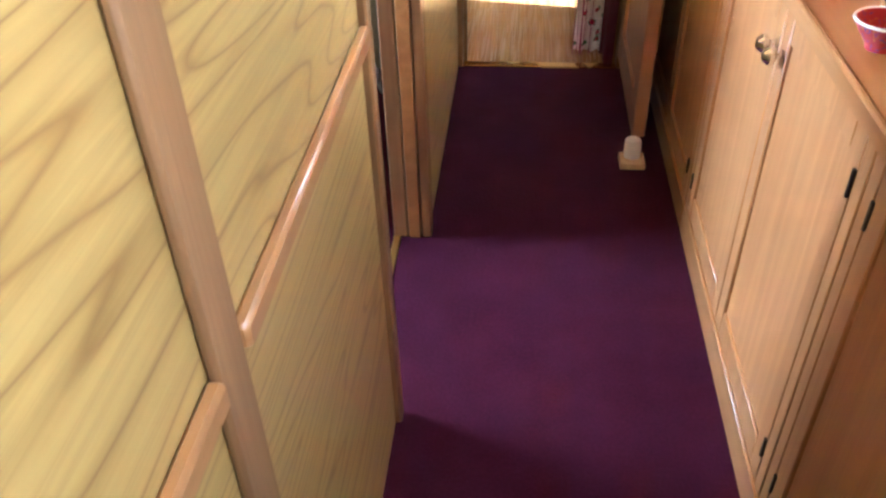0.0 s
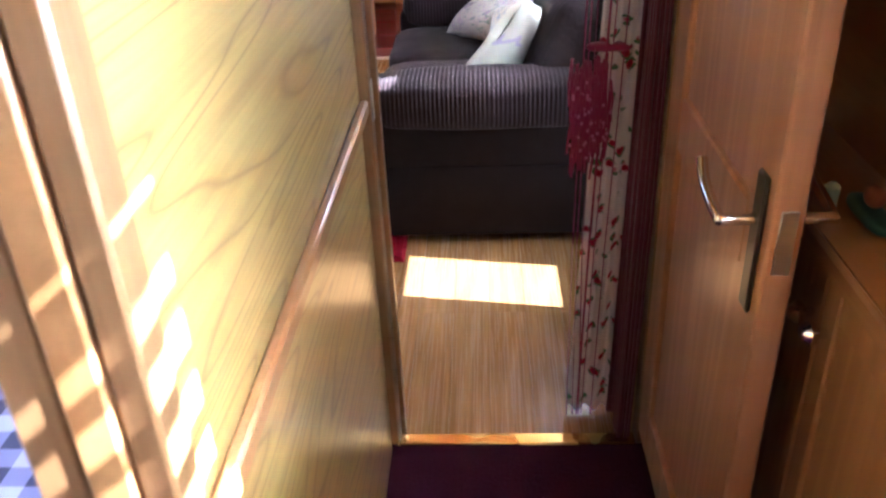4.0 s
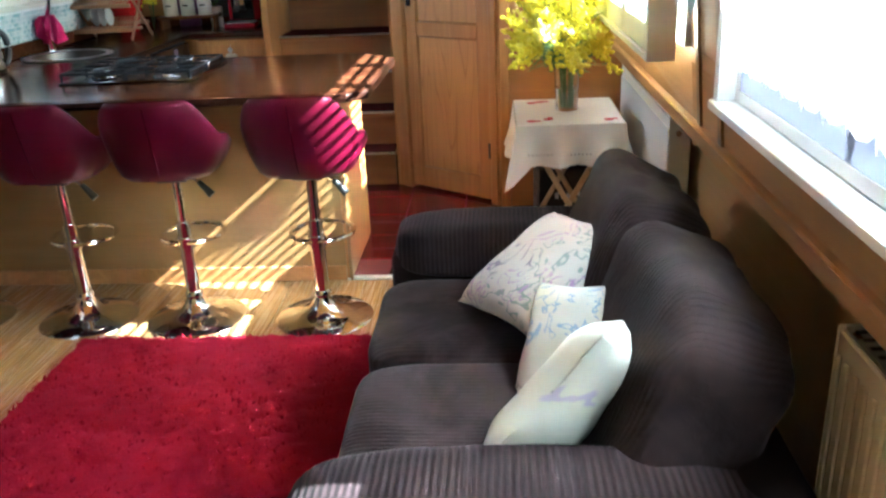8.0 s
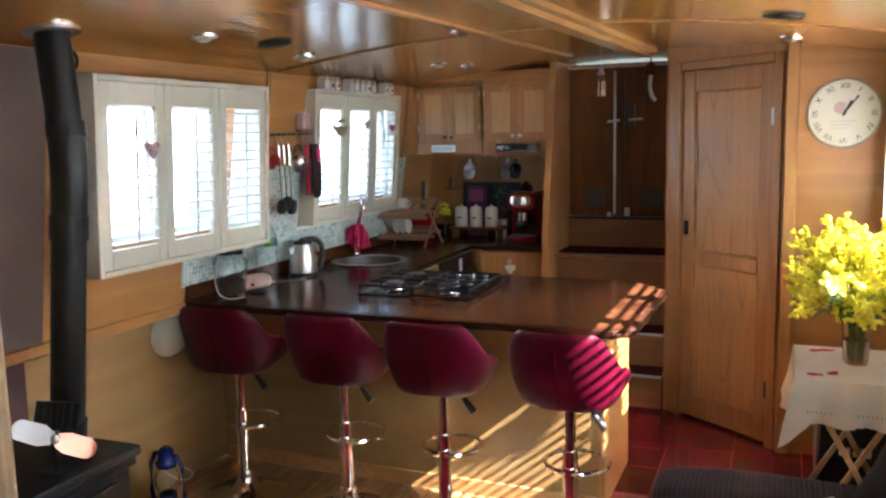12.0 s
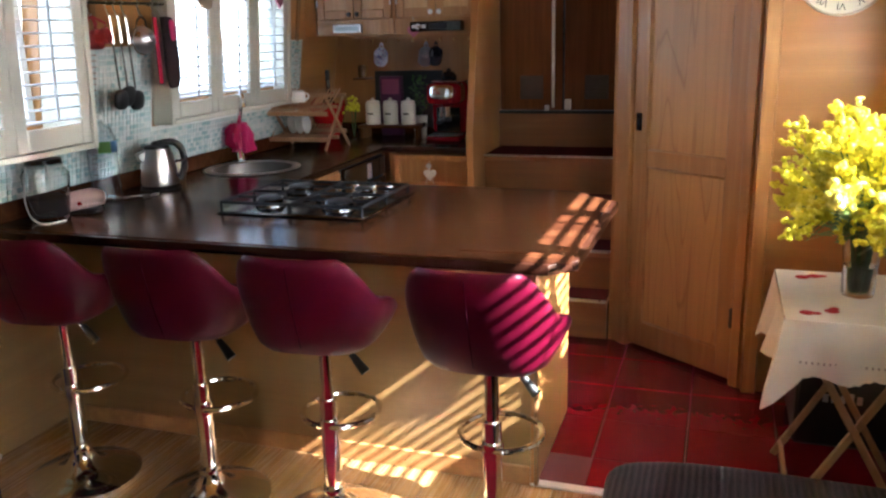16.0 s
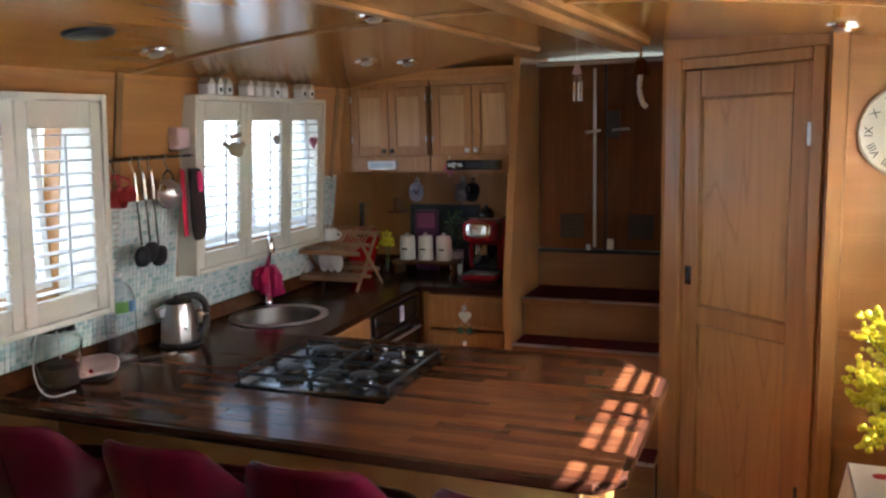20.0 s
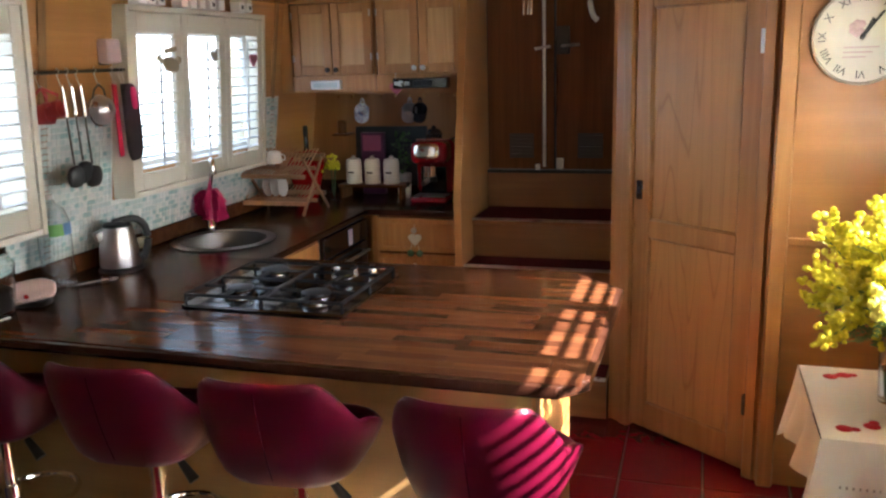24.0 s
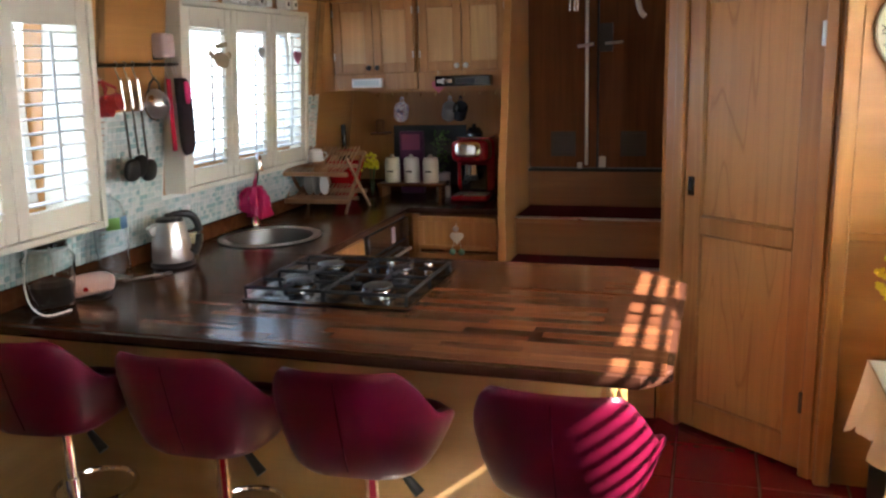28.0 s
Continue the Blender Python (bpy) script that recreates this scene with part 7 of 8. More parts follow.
bottle("water_bottle", -2.46, 6.945, [(0.0528, 0), (0.0564, 0.012), (0.0528, 0.035), (0.0564, 0.06), (0.0528, 0.09), (0.0564, 0.12), (0.0564, 0.24), (0.0408, 0.285), (0.014, 0.305), (0.014, 0.318), (0.0128, 0.318), (0.0128, 0.304), (0.039, 0.283), (0.0548, 0.239), (0.0548, 0.121), (0.0512, 0.09), (0.0548, 0.06), (0.0512, 0.035), (0.0546, 0.014), (0.004, 0.004)], PET, "empty clear plastic water bottle with a printed label", cap=(0.016, 0.018, 0.319, WHITE))
wb = bpy.data.objects["water_bottle"]
for a0, m in ((0.10, plain("label_white", (0.75, 0.77, 0.78), 0.5)), (0.98, plain("label_green", (0.22, 0.50, 0.12), 0.5)), (1.86, plain("label_blue", (0.16, 0.34, 0.62), 0.5))):
    bm = bmesh.new()
    cols_ = [[bm.verts.new((-2.46 + 0.058 * math.sin(a0 + 0.85 * q / 6 - 0.5), 6.945 - 0.058 * math.cos(a0 + 0.85 * q / 6 - 0.5), z)) for z in (1.095, 1.137)] for q in range(7)]
    for p, q in zip(cols_, cols_[1:]):
        bm.faces.new((p[0], q[0], q[1], p[1]))
    bmesh.ops.solidify(bm, geom=bm.faces[:], thickness=0.0004)
    part("label", bm, m, wb)
jar = bottle("glass_jar", -2.445, 6.63, [(0.060, 0), (0.064, 0.010), (0.074, 0.090), (0.081, 0.160), (0.062, 0.188), (0.063, 0.198), (0.059, 0.198), (0.058, 0.188), (0.0775, 0.158), (0.0705, 0.090), (0.0605, 0.012), (0.004, 0.008)], GLASS, "large clear glass storage jar with a wire clip and dark lid", "jar", cap=(0.062, 0.020, 0.199, BLACK_GLOSS))
part("contents", turned([(0.056, 0.012), (0.061, 0.030), (0.066, 0.075), (0.04, 0.088), (0.02, 0.082)], (-2.445, 6.63, 0.9005), 20), plain("dark_contents", (0.05, 0.035, 0.03), 0.8), jar)
part("clip", ring((-2.445, 6.63, 1.090), 0.0635, 0.0028, 24), STEEL, jar)
part("clip_lever", piped([(-2.445 + 0.05, 6.63 - 0.042, 1.105), (-2.445 + 0.07, 6.63 - 0.055, 1.06), (-2.445 + 0.068, 6.63 - 0.052, 1.02)], 0.003, 6), STEEL, jar)
part("lid_knob", turned([(0.020, 0), (0.026, 0.012), (0.018, 0.022)], (-2.445, 6.63, 1.120), 16), BLACK_GLOSS, jar)
bottle("soap_bottle", -2.545, 7.52, [(0.026, 0), (0.029, 0.02), (0.027, 0.11), (0.012, 0.135)], PET, "small clear soap bottle half full", cap=(0.010, 0.045, 0.135, WHITE), band=(0.0285, 0.015, 0.06, plain("pale_soap", (0.66, 0.60, 0.36), 0.5)))
cb_ = thing("charger_cable", (-2.50, 6.55, 0.902), "white cable lying on the worktop", "cable")
part("flex", piped(eased([(-2.455, 6.56, 1.10), (-2.480, 6.56, 1.0), (-2.478, 6.56, 0.95), (-2.455, 6.552, 0.918), (-2.41, 6.535, 0.906), (-2.368, 6.535, 0.905), (-2.350, 6.60, 0.905)]), 0.0028, 7), WHITE, cb_)
dsx = thing("butter_dish", (-2.395, 6.735, 0.90), "pale pink dish on a black stand", "dish")
part("stand", turn_bm(box(-0.062, 0.062, -0.034, 0.034, 0, 0.020, 0.006), (-2.395, 6.735, 0.9005), 0, 0, 16), BLACK, dsx)
bm = bmesh.new()
hulls = []
for skin in (0.0, 0.005):
    grid = []
    for i in range(15):
        u = -1 + 2 * i / 14
        wide, tall = (0.046 - skin) * (1 - 0.30 * abs(u) ** 3), 0.060 * (1 - 0.42 * u ** 4)
        grid.append([bm.verts.new((0.088 * u * (1 - skin * 4), wide * math.sin(a), skin + tall * (1 - math.cos(a)) * 0.62)) for a in (-1.35 + 3.0 * q / 12 for q in range(13))])
    hulls.append(grid)
for grid, way in ((hulls[0], 1), (hulls[1], -1)):
    for a, b in zip(grid, grid[1:]):
        for q in range(12):
            bm.faces.new((a[q], a[q + 1], b[q + 1], b[q])[::way])
outer, inner = hulls
for q in (0, 12):
    for i in range(14):
        bm.faces.new((outer[i][q], outer[i + 1][q], inner[i + 1][q], inner[i][q]))
for i in (0, 14):
    for q in range(12):
        bm.faces.new((outer[i][q], outer[i][q + 1], inner[i][q + 1], inner[i][q]))
bmesh.ops.recalc_face_normals(bm, faces=bm.faces[:])
part("dish", turn_bm(bm, (-2.395, 6.735, 0.9245), 30, -11, 16), plain("pale_pink_glaze", (0.72, 0.50, 0.45), 0.35), dsx)
part("motif", turn_bm(turned([(0.009, 0), (0.008, 0.001)], (0, 0, 0), 10), (-2.372, 6.6955, 0.942), 92, 0, 16), RED_GLOSS, dsx, "small red painted motif")
sp_2 = thing("spoon", (-2.37, 7.0, 0.902), "steel spoon lying on the worktop", "spoon")
part("handle", rod((-2.42, 6.93, 0.9085), (-2.34, 7.05, 0.9115), 0.003, seg=7), BRONZE, sp_2)
part("bowl", puffed((-2.332, 7.065, 0.907), (0.026, 0.040, 0.009), 0.9, 10), STEEL, sp_2)

cf = thing("coffee_machine", (-1.68, 8.93, 0.90), "glossy red espresso machine with a chrome front", "coffee machine")
bm = box(-1.790, -1.575, 8.905, 9.12, 0.935, 1.228, 0.035, seg=4)
part("body", bm, DARK_RED, cf)
part("head", puffed((-1.6825, 8.865, 1.168), (0.205, 0.16, 0.125), 0.42, 18), DARK_RED, cf)
part("front_plate", turn_bm(puffed((0, 0, 0), (0.140, 0.018, 0.080), 0.5, 14), (-1.6825, 8.787, 1.180), -8), CHROME, cf, "domed chrome front plate")
part("alcove", box(-1.755, -1.610, 8.895, 8.9045, 0.945, 1.085, 0.003), BLACK_GLOSS, cf, "black recess behind the spout")
part("drip_tray", box(-1.785, -1.58, 8.78, 9.12, 0.9005, 0.934, 0.010, seg=2), DARK_RED, cf)
part("grid", box(-1.77, -1.595, 8.79, 8.895, 0.9345, 0.938, 0.001), STEEL, cf)
part("group_head", rod((-1.682, 8.84, 1.04), (-1.682, 8.84, 1.095), 0.032, seg=18), CHROME, cf)
part("filter_holder", rod((-1.682, 8.84, 1.012), (-1.682, 8.84, 1.04), 0.036, seg=18), BLACK, cf)
part("handle", rod((-1.682, 8.81, 1.026), (-1.682, 8.715, 1.018), 0.010, 0.014, 12), BLACK, cf)
for x in (-1.735, -1.63):
    part("button", turn_bm(turned([(0.010, 0), (0.009, 0.006)], (0, 0, 0), 12), (x, 8.784, 1.128), 90), RED_GLOSS, cf)
part("cup_tray", box(-1.77, -1.595, 8.87, 9.10, 1.229, 1.238, 0.004), CHROME, cf)
part("pot", turned([(0.045, 0), (0.048, 0.02), (0.030, 0.045), (0.012, 0.050), (0.012, 0.062), (0.004, 0.066)], (-1.69, 8.95, 1.2385), 20), BLACK_GLOSS, cf, "round black lid with a knob")

ss = thing("canister_stand", (-2.06, 8.95, 0.90), "low dark wooden stand for the canisters", "stand")
part("top", box(-2.25, -1.86, 8.88, 9.02, 0.963, 0.980, 0.003), DARK_OAK, ss)
for x in (-2.235, -1.885):
    part("leg", box(x, x + 0.015, 8.885, 9.015, 0.9005, 0.963), DARK_OAK, ss)
for k, x in enumerate((-2.175, -2.062, -1.948)):
    cn = thing("canister", (x, 8.95, 0.98), "cream enamel canister with dark lettering marks", "canister", "canisters on the stand")
    part("body", turned([(0.043, 0), (0.045, 0.006), (0.045, 0.115), (0.040, 0.125)], (x, 8.95, 0.9805), 24), CREAM, cn)
    lid = part("lid", turned([(0.042, 0.125), (0.040, 0.136), (0.012, 0.142), (0.010, 0.154), (0.003, 0.156)], (x, 8.95, 0.9805), 20), CREAM, cn)
    part("print", box(x - 0.018, x + 0.018, 8.9035, 8.9055, 1.040, 1.050), BRONZE, cn)
tb2 = thing("picture_board", (-2.02, 9.12, 0.90), "dark board with colourful packets leaning on the wall", "board")
part("board", turn_bm(box(-0.22, 0.22, -0.006, 0.006, -0.17, 0.17, 0.002), (-2.01, 9.125, 1.115), -4), plain("slate_board", (0.035, 0.042, 0.045), 0.6), tb2)
pk1 = thing("food_packet", (-2.10, 9.075, 0.98), "dark purple food packet behind the canisters", "packet")
part("box", box(-2.17, -2.03, 9.055, 9.095, 0.9005, 1.255, 0.004), plain("purple_print", (0.13, 0.03, 0.10), 0.4), pk1)
part("panel", box(-2.155, -2.045, 9.053, 9.0552, 1.15, 1.24), plain("pink_print", (0.40, 0.10, 0.20), 0.4), pk1)
pk2 = thing("herb_pot", (-1.915, 9.05, 0.90), "green leafy herb pot behind the canisters", "plant")
part("pot", turned([(0.035, 0), (0.045, 0.12)], (-1.915, 9.06, 0.9005), 18), WHITE, pk2)
random.seed(3)
bm = bmesh.new()
for k in range(120):
    c = Vector((-1.915 + random.gauss(0, 0.026), 9.06 + random.gauss(0, 0.018), 1.02 + random.uniform(0.0, 0.24)))
    a = Vector((random.uniform(-1, 1), random.uniform(-1, 1), random.uniform(-0.3, 1))).normalized() * 0.022
    b = a.cross(Vector((0.3, 0.2, 1))).normalized() * 0.009
    bm.faces.new([bm.verts.new(q) for q in (c, c + a * 0.5 + b, c + a, c + a * 0.5 - b)])
tagged(part("leaf", bm, plain("herb_green", (0.07, 0.20, 0.03), 0.6), pk2, soft=False), kind="stuff")
rb_ = thing("red_basket", (-2.42, 8.86, 0.90), "shallow red bowl with a curved handle", "bowl")
part("bowl", turned([(0.06, 0), (0.075, 0.05), (0.112, 0.20), (0.106, 0.202), (0.070, 0.055), (0.02, 0.012)], (-2.43, 8.86, 0.9005), 30), RED_GLOSS, rb_)
part("handle", piped([(-2.538, 8.86, 1.10), (-2.51, 8.90, 1.15), (-2.43, 8.92, 1.165), (-2.35, 8.90, 1.15), (-2.322, 8.86, 1.10)], 0.008, 8), RED_GLOSS, rb_)
bottle("oil_bottle", -2.50, 9.02, [(0.034, 0), (0.036, 0.01), (0.036, 0.20), (0.014, 0.27), (0.013, 0.34)], plain("dark_green_glass", (0.012, 0.020, 0.012), 0.08, coat=0.5), "tall dark glass bottle", cap=(0.015, 0.06, 0.34, BLACK))
pf = bottle("small_vase", -2.285, 8.90, [(0.022, 0), (0.030, 0.03), (0.024, 0.075), (0.018, 0.085)], GLASS, "small glass vase with yellow flowers", "vase")
bm = bmesh.new()
for k in range(40):
    small_ball(bm, (-2.285 + random.gauss(0, 0.022), 8.90 + random.gauss(0, 0.022), 1.09 + random.gauss(0, 0.022)), 0.011)
part("blossom", bm, YELLOW, pf)
bm = bmesh.new()
for k in range(6):
    rod((-2.285, 8.90, 0.91), (-2.285 + random.gauss(0, 0.018), 8.90 + random.gauss(0, 0.018), 1.085), 0.002, seg=5, bm=bm)
part("stem", bm, STEM, pf)
bottle("spray_bottle", -1.845, 8.93, [(0.014, 0), (0.016, 0.05), (0.008, 0.065)], WHITE, "small white plastic spray bottle", cap=(0.009, 0.03, 0.065, BLACK))

# mugs on hooks under the cupboards
hk = thing("mug_rail", (-1.9, 8.98, 1.48), "row of small brass hooks under the cupboards", "hooks")
part("batten", box(-2.30, -1.52, 8.965, 8.985, 1.478, 1.4995, 0.002), HONEY_X, hk)
for k in range(9):
    x = -2.25 + k * 0.085
    part("hook", piped([(x, 8.975, 1.479), (x, 8.97, 1.462), (x, 8.955, 1.458), (x, 8.948, 1.47)], 0.002, 6), BRASS, hk)
for x, m, lab in ((-2.105, floral("blue_white_glaze", (0.66, 0.68, 0.74), [(0.10, 0.14, 0.42), (0.40, 0.16, 0.26)], 45.0, 0.34), "blue and white mug hanging on a hook"), (-1.765, plain("dark_glaze", (0.05, 0.05, 0.06), 0.2), "dark glazed mug hanging on a hook"), (-1.825, STEEL, "small steel jug hanging on a hook")):
    mg = thing("mug", (x, 8.955, 1.38), lab, "mug", "mugs hanging under the cupboards")
    part("body", turn_bm(turned([(0.030, -0.045), (0.040, -0.040), (0.041, 0.035), (0.038, 0.045), (0.036, 0.035), (0.034, -0.036), (0.01, -0.038)], (0, 0, 0), 20), (x, 8.94, 1.372), 55, 0, 25), m, mg)
    part("handle", ring((x, 8.955, 1.428), 0.024, 0.005, 16, normal="x"), m, mg)
kp = thing("spice_rack_jar", (-2.305, 9.10, 1.28), "small jars on a bracket in the corner", "jar")
part("bracket", box(-2.35, -2.26, 9.06, 9.178, 1.235, 1.247, 0.002), DARK_OAK, kp)
part("jar", turned([(0.024, 0), (0.026, 0.06), (0.020, 0.075)], (-2.305, 9.11, 1.2475), 16), plain("amber_glass", (0.16, 0.07, 0.02), 0.15), kp)

# ---- utensil rail ----
ur = thing("utensil_rail", (-2.43, 7.15, 1.65), "dark steel hanging rail on the cabin side", "rail")
part("bar", rod((-2.405, 6.84, 1.648), (-2.405, 7.35, 1.652), 0.006, seg=10), BRONZE, ur)
for y in (6.86, 7.09, 7.33):
    part("bracket", rod((-2.405, y, 1.65), (-2.475, y, 1.65), 0.005, seg=8), BRONZE, ur)


def hung(name, y, label, category):
    u = thing(name, (-2.40, y, 1.60), label, category, "utensils on the hanging rail")
    part("hook", piped([(-2.405, y, 1.640), (-2.396, y, 1.655), (-2.405, y, 1.663), (-2.411, y, 1.652), (-2.400, y, 1.615), (-2.394, y, 1.598), (-2.386, y, 1.606)], 0.0022, 6), STEEL, u)
    return u


u = hung("measuring_cup", 6.90, "red plastic measuring cups hanging on the rail", "measuring cup")
TERRACOTTA = plain("terracotta_plastic", (0.42, 0.035, 0.035), 0.4)
for dy, dz, r in ((-0.010, 0.0, 0.038), (0.040, 0.012, 0.031)):
    part("cup", turn_bm(turned([(r * 0.8, -0.026), (r, 0.022), (r * 0.93, 0.022), (r * 0.74, -0.022)], (0, 0, 0), 20), (-2.385, 6.905 + dy, 1.515 + dz), 0, 80, 15), TERRACOTTA, u)
    part("handle", piped([(-2.39, 6.905 + dy + 0.02, 1.535 + dz), (-2.392, 6.905 + dy + 0.030, 1.575), (-2.394, 6.905, 1.600), (-2.392, 6.905 + dy - 0.028, 1.575), (-2.39, 6.905 + dy - 0.026, 1.535 + dz)], 0.0055, 8), TERRACOTTA, u)
for y, ln, kind in ((7.0, 0.30, "ladle"), (7.045, 0.29, "spoon"), (7.09, 0.31, "whisk")):
    u = hung("ladle" if kind == "ladle" else "slotted_spoon", y, "steel-handled black " + ("ladle" if kind == "ladle" else "slotted spoon") + " hanging on the rail", "utensil")
    part("handle", rod((-2.392, y, 1.60), (-2.396, y + 0.008, 1.60 - ln * 0.34), 0.0065, 0.0095, 12), CHROME, u)
    part("shaft", rod((-2.396, y + 0.008, 1.60 - ln * 0.34), (-2.40, y + 0.02, 1.60 - ln * 0.9), 0.004, seg=8), BRONZE, u)
    part("bowl", turn_bm(puffed((0, 0, 0), (0.034, 0.076, 0.080), 0.8, 12), (-2.40, y + 0.022, 1.60 - ln - 0.012), 0, 8, 0), BLACK, u)
u = hung("strainer", 7.185, "domed steel strainer hanging on the rail", "strainer")
part("dome", turn_bm(turned([(0.055, 0.0), (0.052, 0.020), (0.038, 0.040), (0.016, 0.050), (0.014, 0.048), (0.036, 0.037), (0.050, 0.018), (0.052, 0.0)], (0, 0, 0), 24), (-2.402, 7.185, 1.510), 0, 78, 0), STEEL, u)
part("rim", ring((-2.403, 7.185, 1.510), 0.055, 0.004, 28, normal="x"), CHROME, u)
part("handle", piped([(-2.397, 7.150, 1.553), (-2.394, 7.160, 1.585), (-2.393, 7.185, 1.602), (-2.394, 7.210, 1.585), (-2.397, 7.220, 1.553)], 0.004, 8), BRONZE, u)
u = hung("spatula", 7.275, "red silicone spatula hanging on the rail", "spatula")
part("blade", box(-2.402, -2.394, 7.262, 7.288, 1.33, 1.60, 0.003), plain("crimson_silicone", (0.50, 0.006, 0.045), 0.4), u)
for y, z in ((7.315, 1.36), (7.335, 1.33)):
    u = hung("knife" if y < 7.32 else "turner", y, "black-handled kitchen tool hanging on the rail", "utensil")
    part("handle", rod((-2.392, y, 1.60), (-2.394, y + 0.006, 1.50), 0.009, 0.011, 10), BLACK, u)
    part("blade", turn_bm(box(-0.002, 0.002, -0.022, 0.022, -0.085, 0.085, 0.001), (-2.395, y + 0.012, z + 0.07), 6, 0, 0), STEEL if y < 7.32 else BLACK, u)
gl = thing("oven_glove", (-2.39, 7.325, 1.45), "black oven glove hanging on the rail", "glove")
part("glove", puffed((-2.376, 7.330, 1.455), (0.026, 0.085, 0.29), 0.55, 16, 0, 0.12), plain("black_cotton", (0.022, 0.012, 0.014), 0.9), gl)
part("cuff", puffed((-2.366, 7.338, 1.545), (0.016, 0.034, 0.085), 0.6, 10), PINK_CLOTH, gl, "pink cuff panel")
pb_ = thing("pink_alarm", (-2.40, 7.345, 1.71), "small pale pink alarm box on the cabin side", "alarm")
part("case", box(-2.46, -2.405, 7.275, 7.352, 1.675, 1.765, 0.012, seg=3), plain("pale_pink_plastic", (0.68, 0.50, 0.50), 0.45), pb_)
part("base", box(-2.48, -2.452, 7.285, 7.34, 1.67, 1.69, 0.004), BRONZE, pb_)

# ---- ornaments at the shutters ----
random.seed(14)
for k, (y, w) in enumerate(((7.415, 0.050), (7.475, 0.042), (7.535, 0.046), (7.69, 0.05), (7.755, 0.045), (7.82, 0.042), (7.90, 0.05), (7.97, 0.046), (8.14, 0.046), (8.21, 0.046))):
    o = thing("ceramic_house", (-2.355, y, 1.894), "small white ceramic house on the shutter frame", "ornament", "white houses above the window")
    part("body", box(-2.385, -2.335, y - w / 2, y + w / 2, 1.8925, 1.935, 0.003), WHITE, o)
    bm = bmesh.new()
    pr = [bm.verts.new(c) for c in ((-2.387, y - w / 2, 1.9355), (-2.387, y + w / 2, 1.9355), (-2.387, y, 1.962), (-2.333, y - w / 2, 1.9355), (-2.333, y + w / 2, 1.9355), (-2.333, y, 1.962))]
    for f in ((0, 1, 2), (5, 4, 3), (0, 3, 4, 1), (1, 4, 5, 2), (2, 5, 3, 0)):
        bm.faces.new([pr[q] for q in f])
    part("roof", bm, CREAM, o)
    if k in (1, 2, 6, 8, 9):
        part("window", box(-2.334, -2.3325, y - 0.008, y + 0.008, 1.905, 1.922), BLACK, o)


def bird(at, material, label, wings=True):
    b = thing("hanging_bird", at, label, "ornament", "ornaments hung on the shutters")
    part("body", turn_bm(puffed((0, 0, 0), (0.022, 0.105, 0.062), 0.85, 14), at, -10), material, b)
    part("head", puffed(Vector(at) + Vector((0, 0.052, 0.018)), (0.022, 0.034, 0.032), 1, 10), material, b)
    part("tail", turn_bm(box(-0.004, 0.004, -0.03, 0.03, -0.010, 0.010, 0.003), Vector(at) + Vector((0, -0.062, 0.018)), -28), material, b)
    if wings:
        part("wing", turn_bm(box(-0.004, 0.004, -0.042, 0.042, -0.010, 0.010, 0.003), Vector(at) + Vector((0.004, 0.0, 0.058)), 8), material, b)
    part("cord", rod(Vector(at) + Vector((0, 0, 0.03)), Vector(at) + Vector((0, 0, 0.16)), 0.0014, seg=5), CREAM, b)


bird((-2.369, 7.60, 1.665), plain("driftwood", (0.40, 0.31, 0.20), 0.8), "carved pale wooden bird hanging at the shutter")
heart("shutter_heart", (-2.374, 7.93, 1.70), 0.06, STEEL, "small wire heart hanging at the shutter", 90)
heart("shutter_heart", (-2.375, 8.27, 1.68), 0.07, plain("rose_fabric", (0.48, 0.16, 0.22), 0.9), "rose fabric heart hanging at the shutter", 90)
heart("saloon_heart", (-2.262, 5.96, 1.60), 0.085, floral("patchwork_print", (0.66, 0.52, 0.52), [(0.45, 0.12, 0.18)], 40.0, 0.35), "patchwork fabric heart hanging at the saloon shutter", 90)

# ---- bells by the stern doors ----
wc = thing("wind_chime", (-1.10, 8.60, 1.85), "small pink-topped wind chime hanging near the stern doors", "wind chime")
part("cap", turned([(0.024, 0), (0.014, 0.03), (0.004, 0.05)], (-1.10, 8.60, 1.975), 14), plain("pale_rose_glaze", (0.66, 0.46, 0.48), 0.4), wc)
for dx in (-0.014, 0.008, 0.022):
    part("tube", rod((-1.10 + dx, 8.60, 1.845), (-1.10 + dx, 8.60, 1.935), 0.006, seg=8), CHROME, wc)
    part("thread", rod((-1.10 + dx, 8.60, 1.935), (-1.10 + dx * 0.5, 8.60, 1.976), 0.001, seg=4), CREAM, wc)
part("cord", rod((-1.10, 8.60, 2.02), (-1.10, 8.60, 2.085), 0.0015, seg=5), CREAM, wc)
OLD_BRASS = plain("tarnished_brass", (0.30, 0.18, 0.05), 0.22, 1.0, 0.2)
bl = thing("brass_bell", (-0.80, 8.60, 1.95), "brass ship's bell with a white plaited bell rope", "bell")
part("bell", turned([(0.046, 0), (0.042, 0.010), (0.032, 0.040), (0.026, 0.065), (0.008, 0.078)], (-0.80, 8.60, 1.955), 24), OLD_BRASS, bl)
part("hanger", rod((-0.80, 8.60, 2.03), (-0.80, 8.60, 2.085), 0.007, seg=8), BRASS, bl)
part("rope", piped(eased([(-0.80, 8.60, 1.965), (-0.805, 8.60, 1.90), (-0.800, 8.60, 1.86), (-0.788, 8.60, 1.825), (-0.770, 8.60, 1.805)]), 0.012, 8), CREAM, bl)

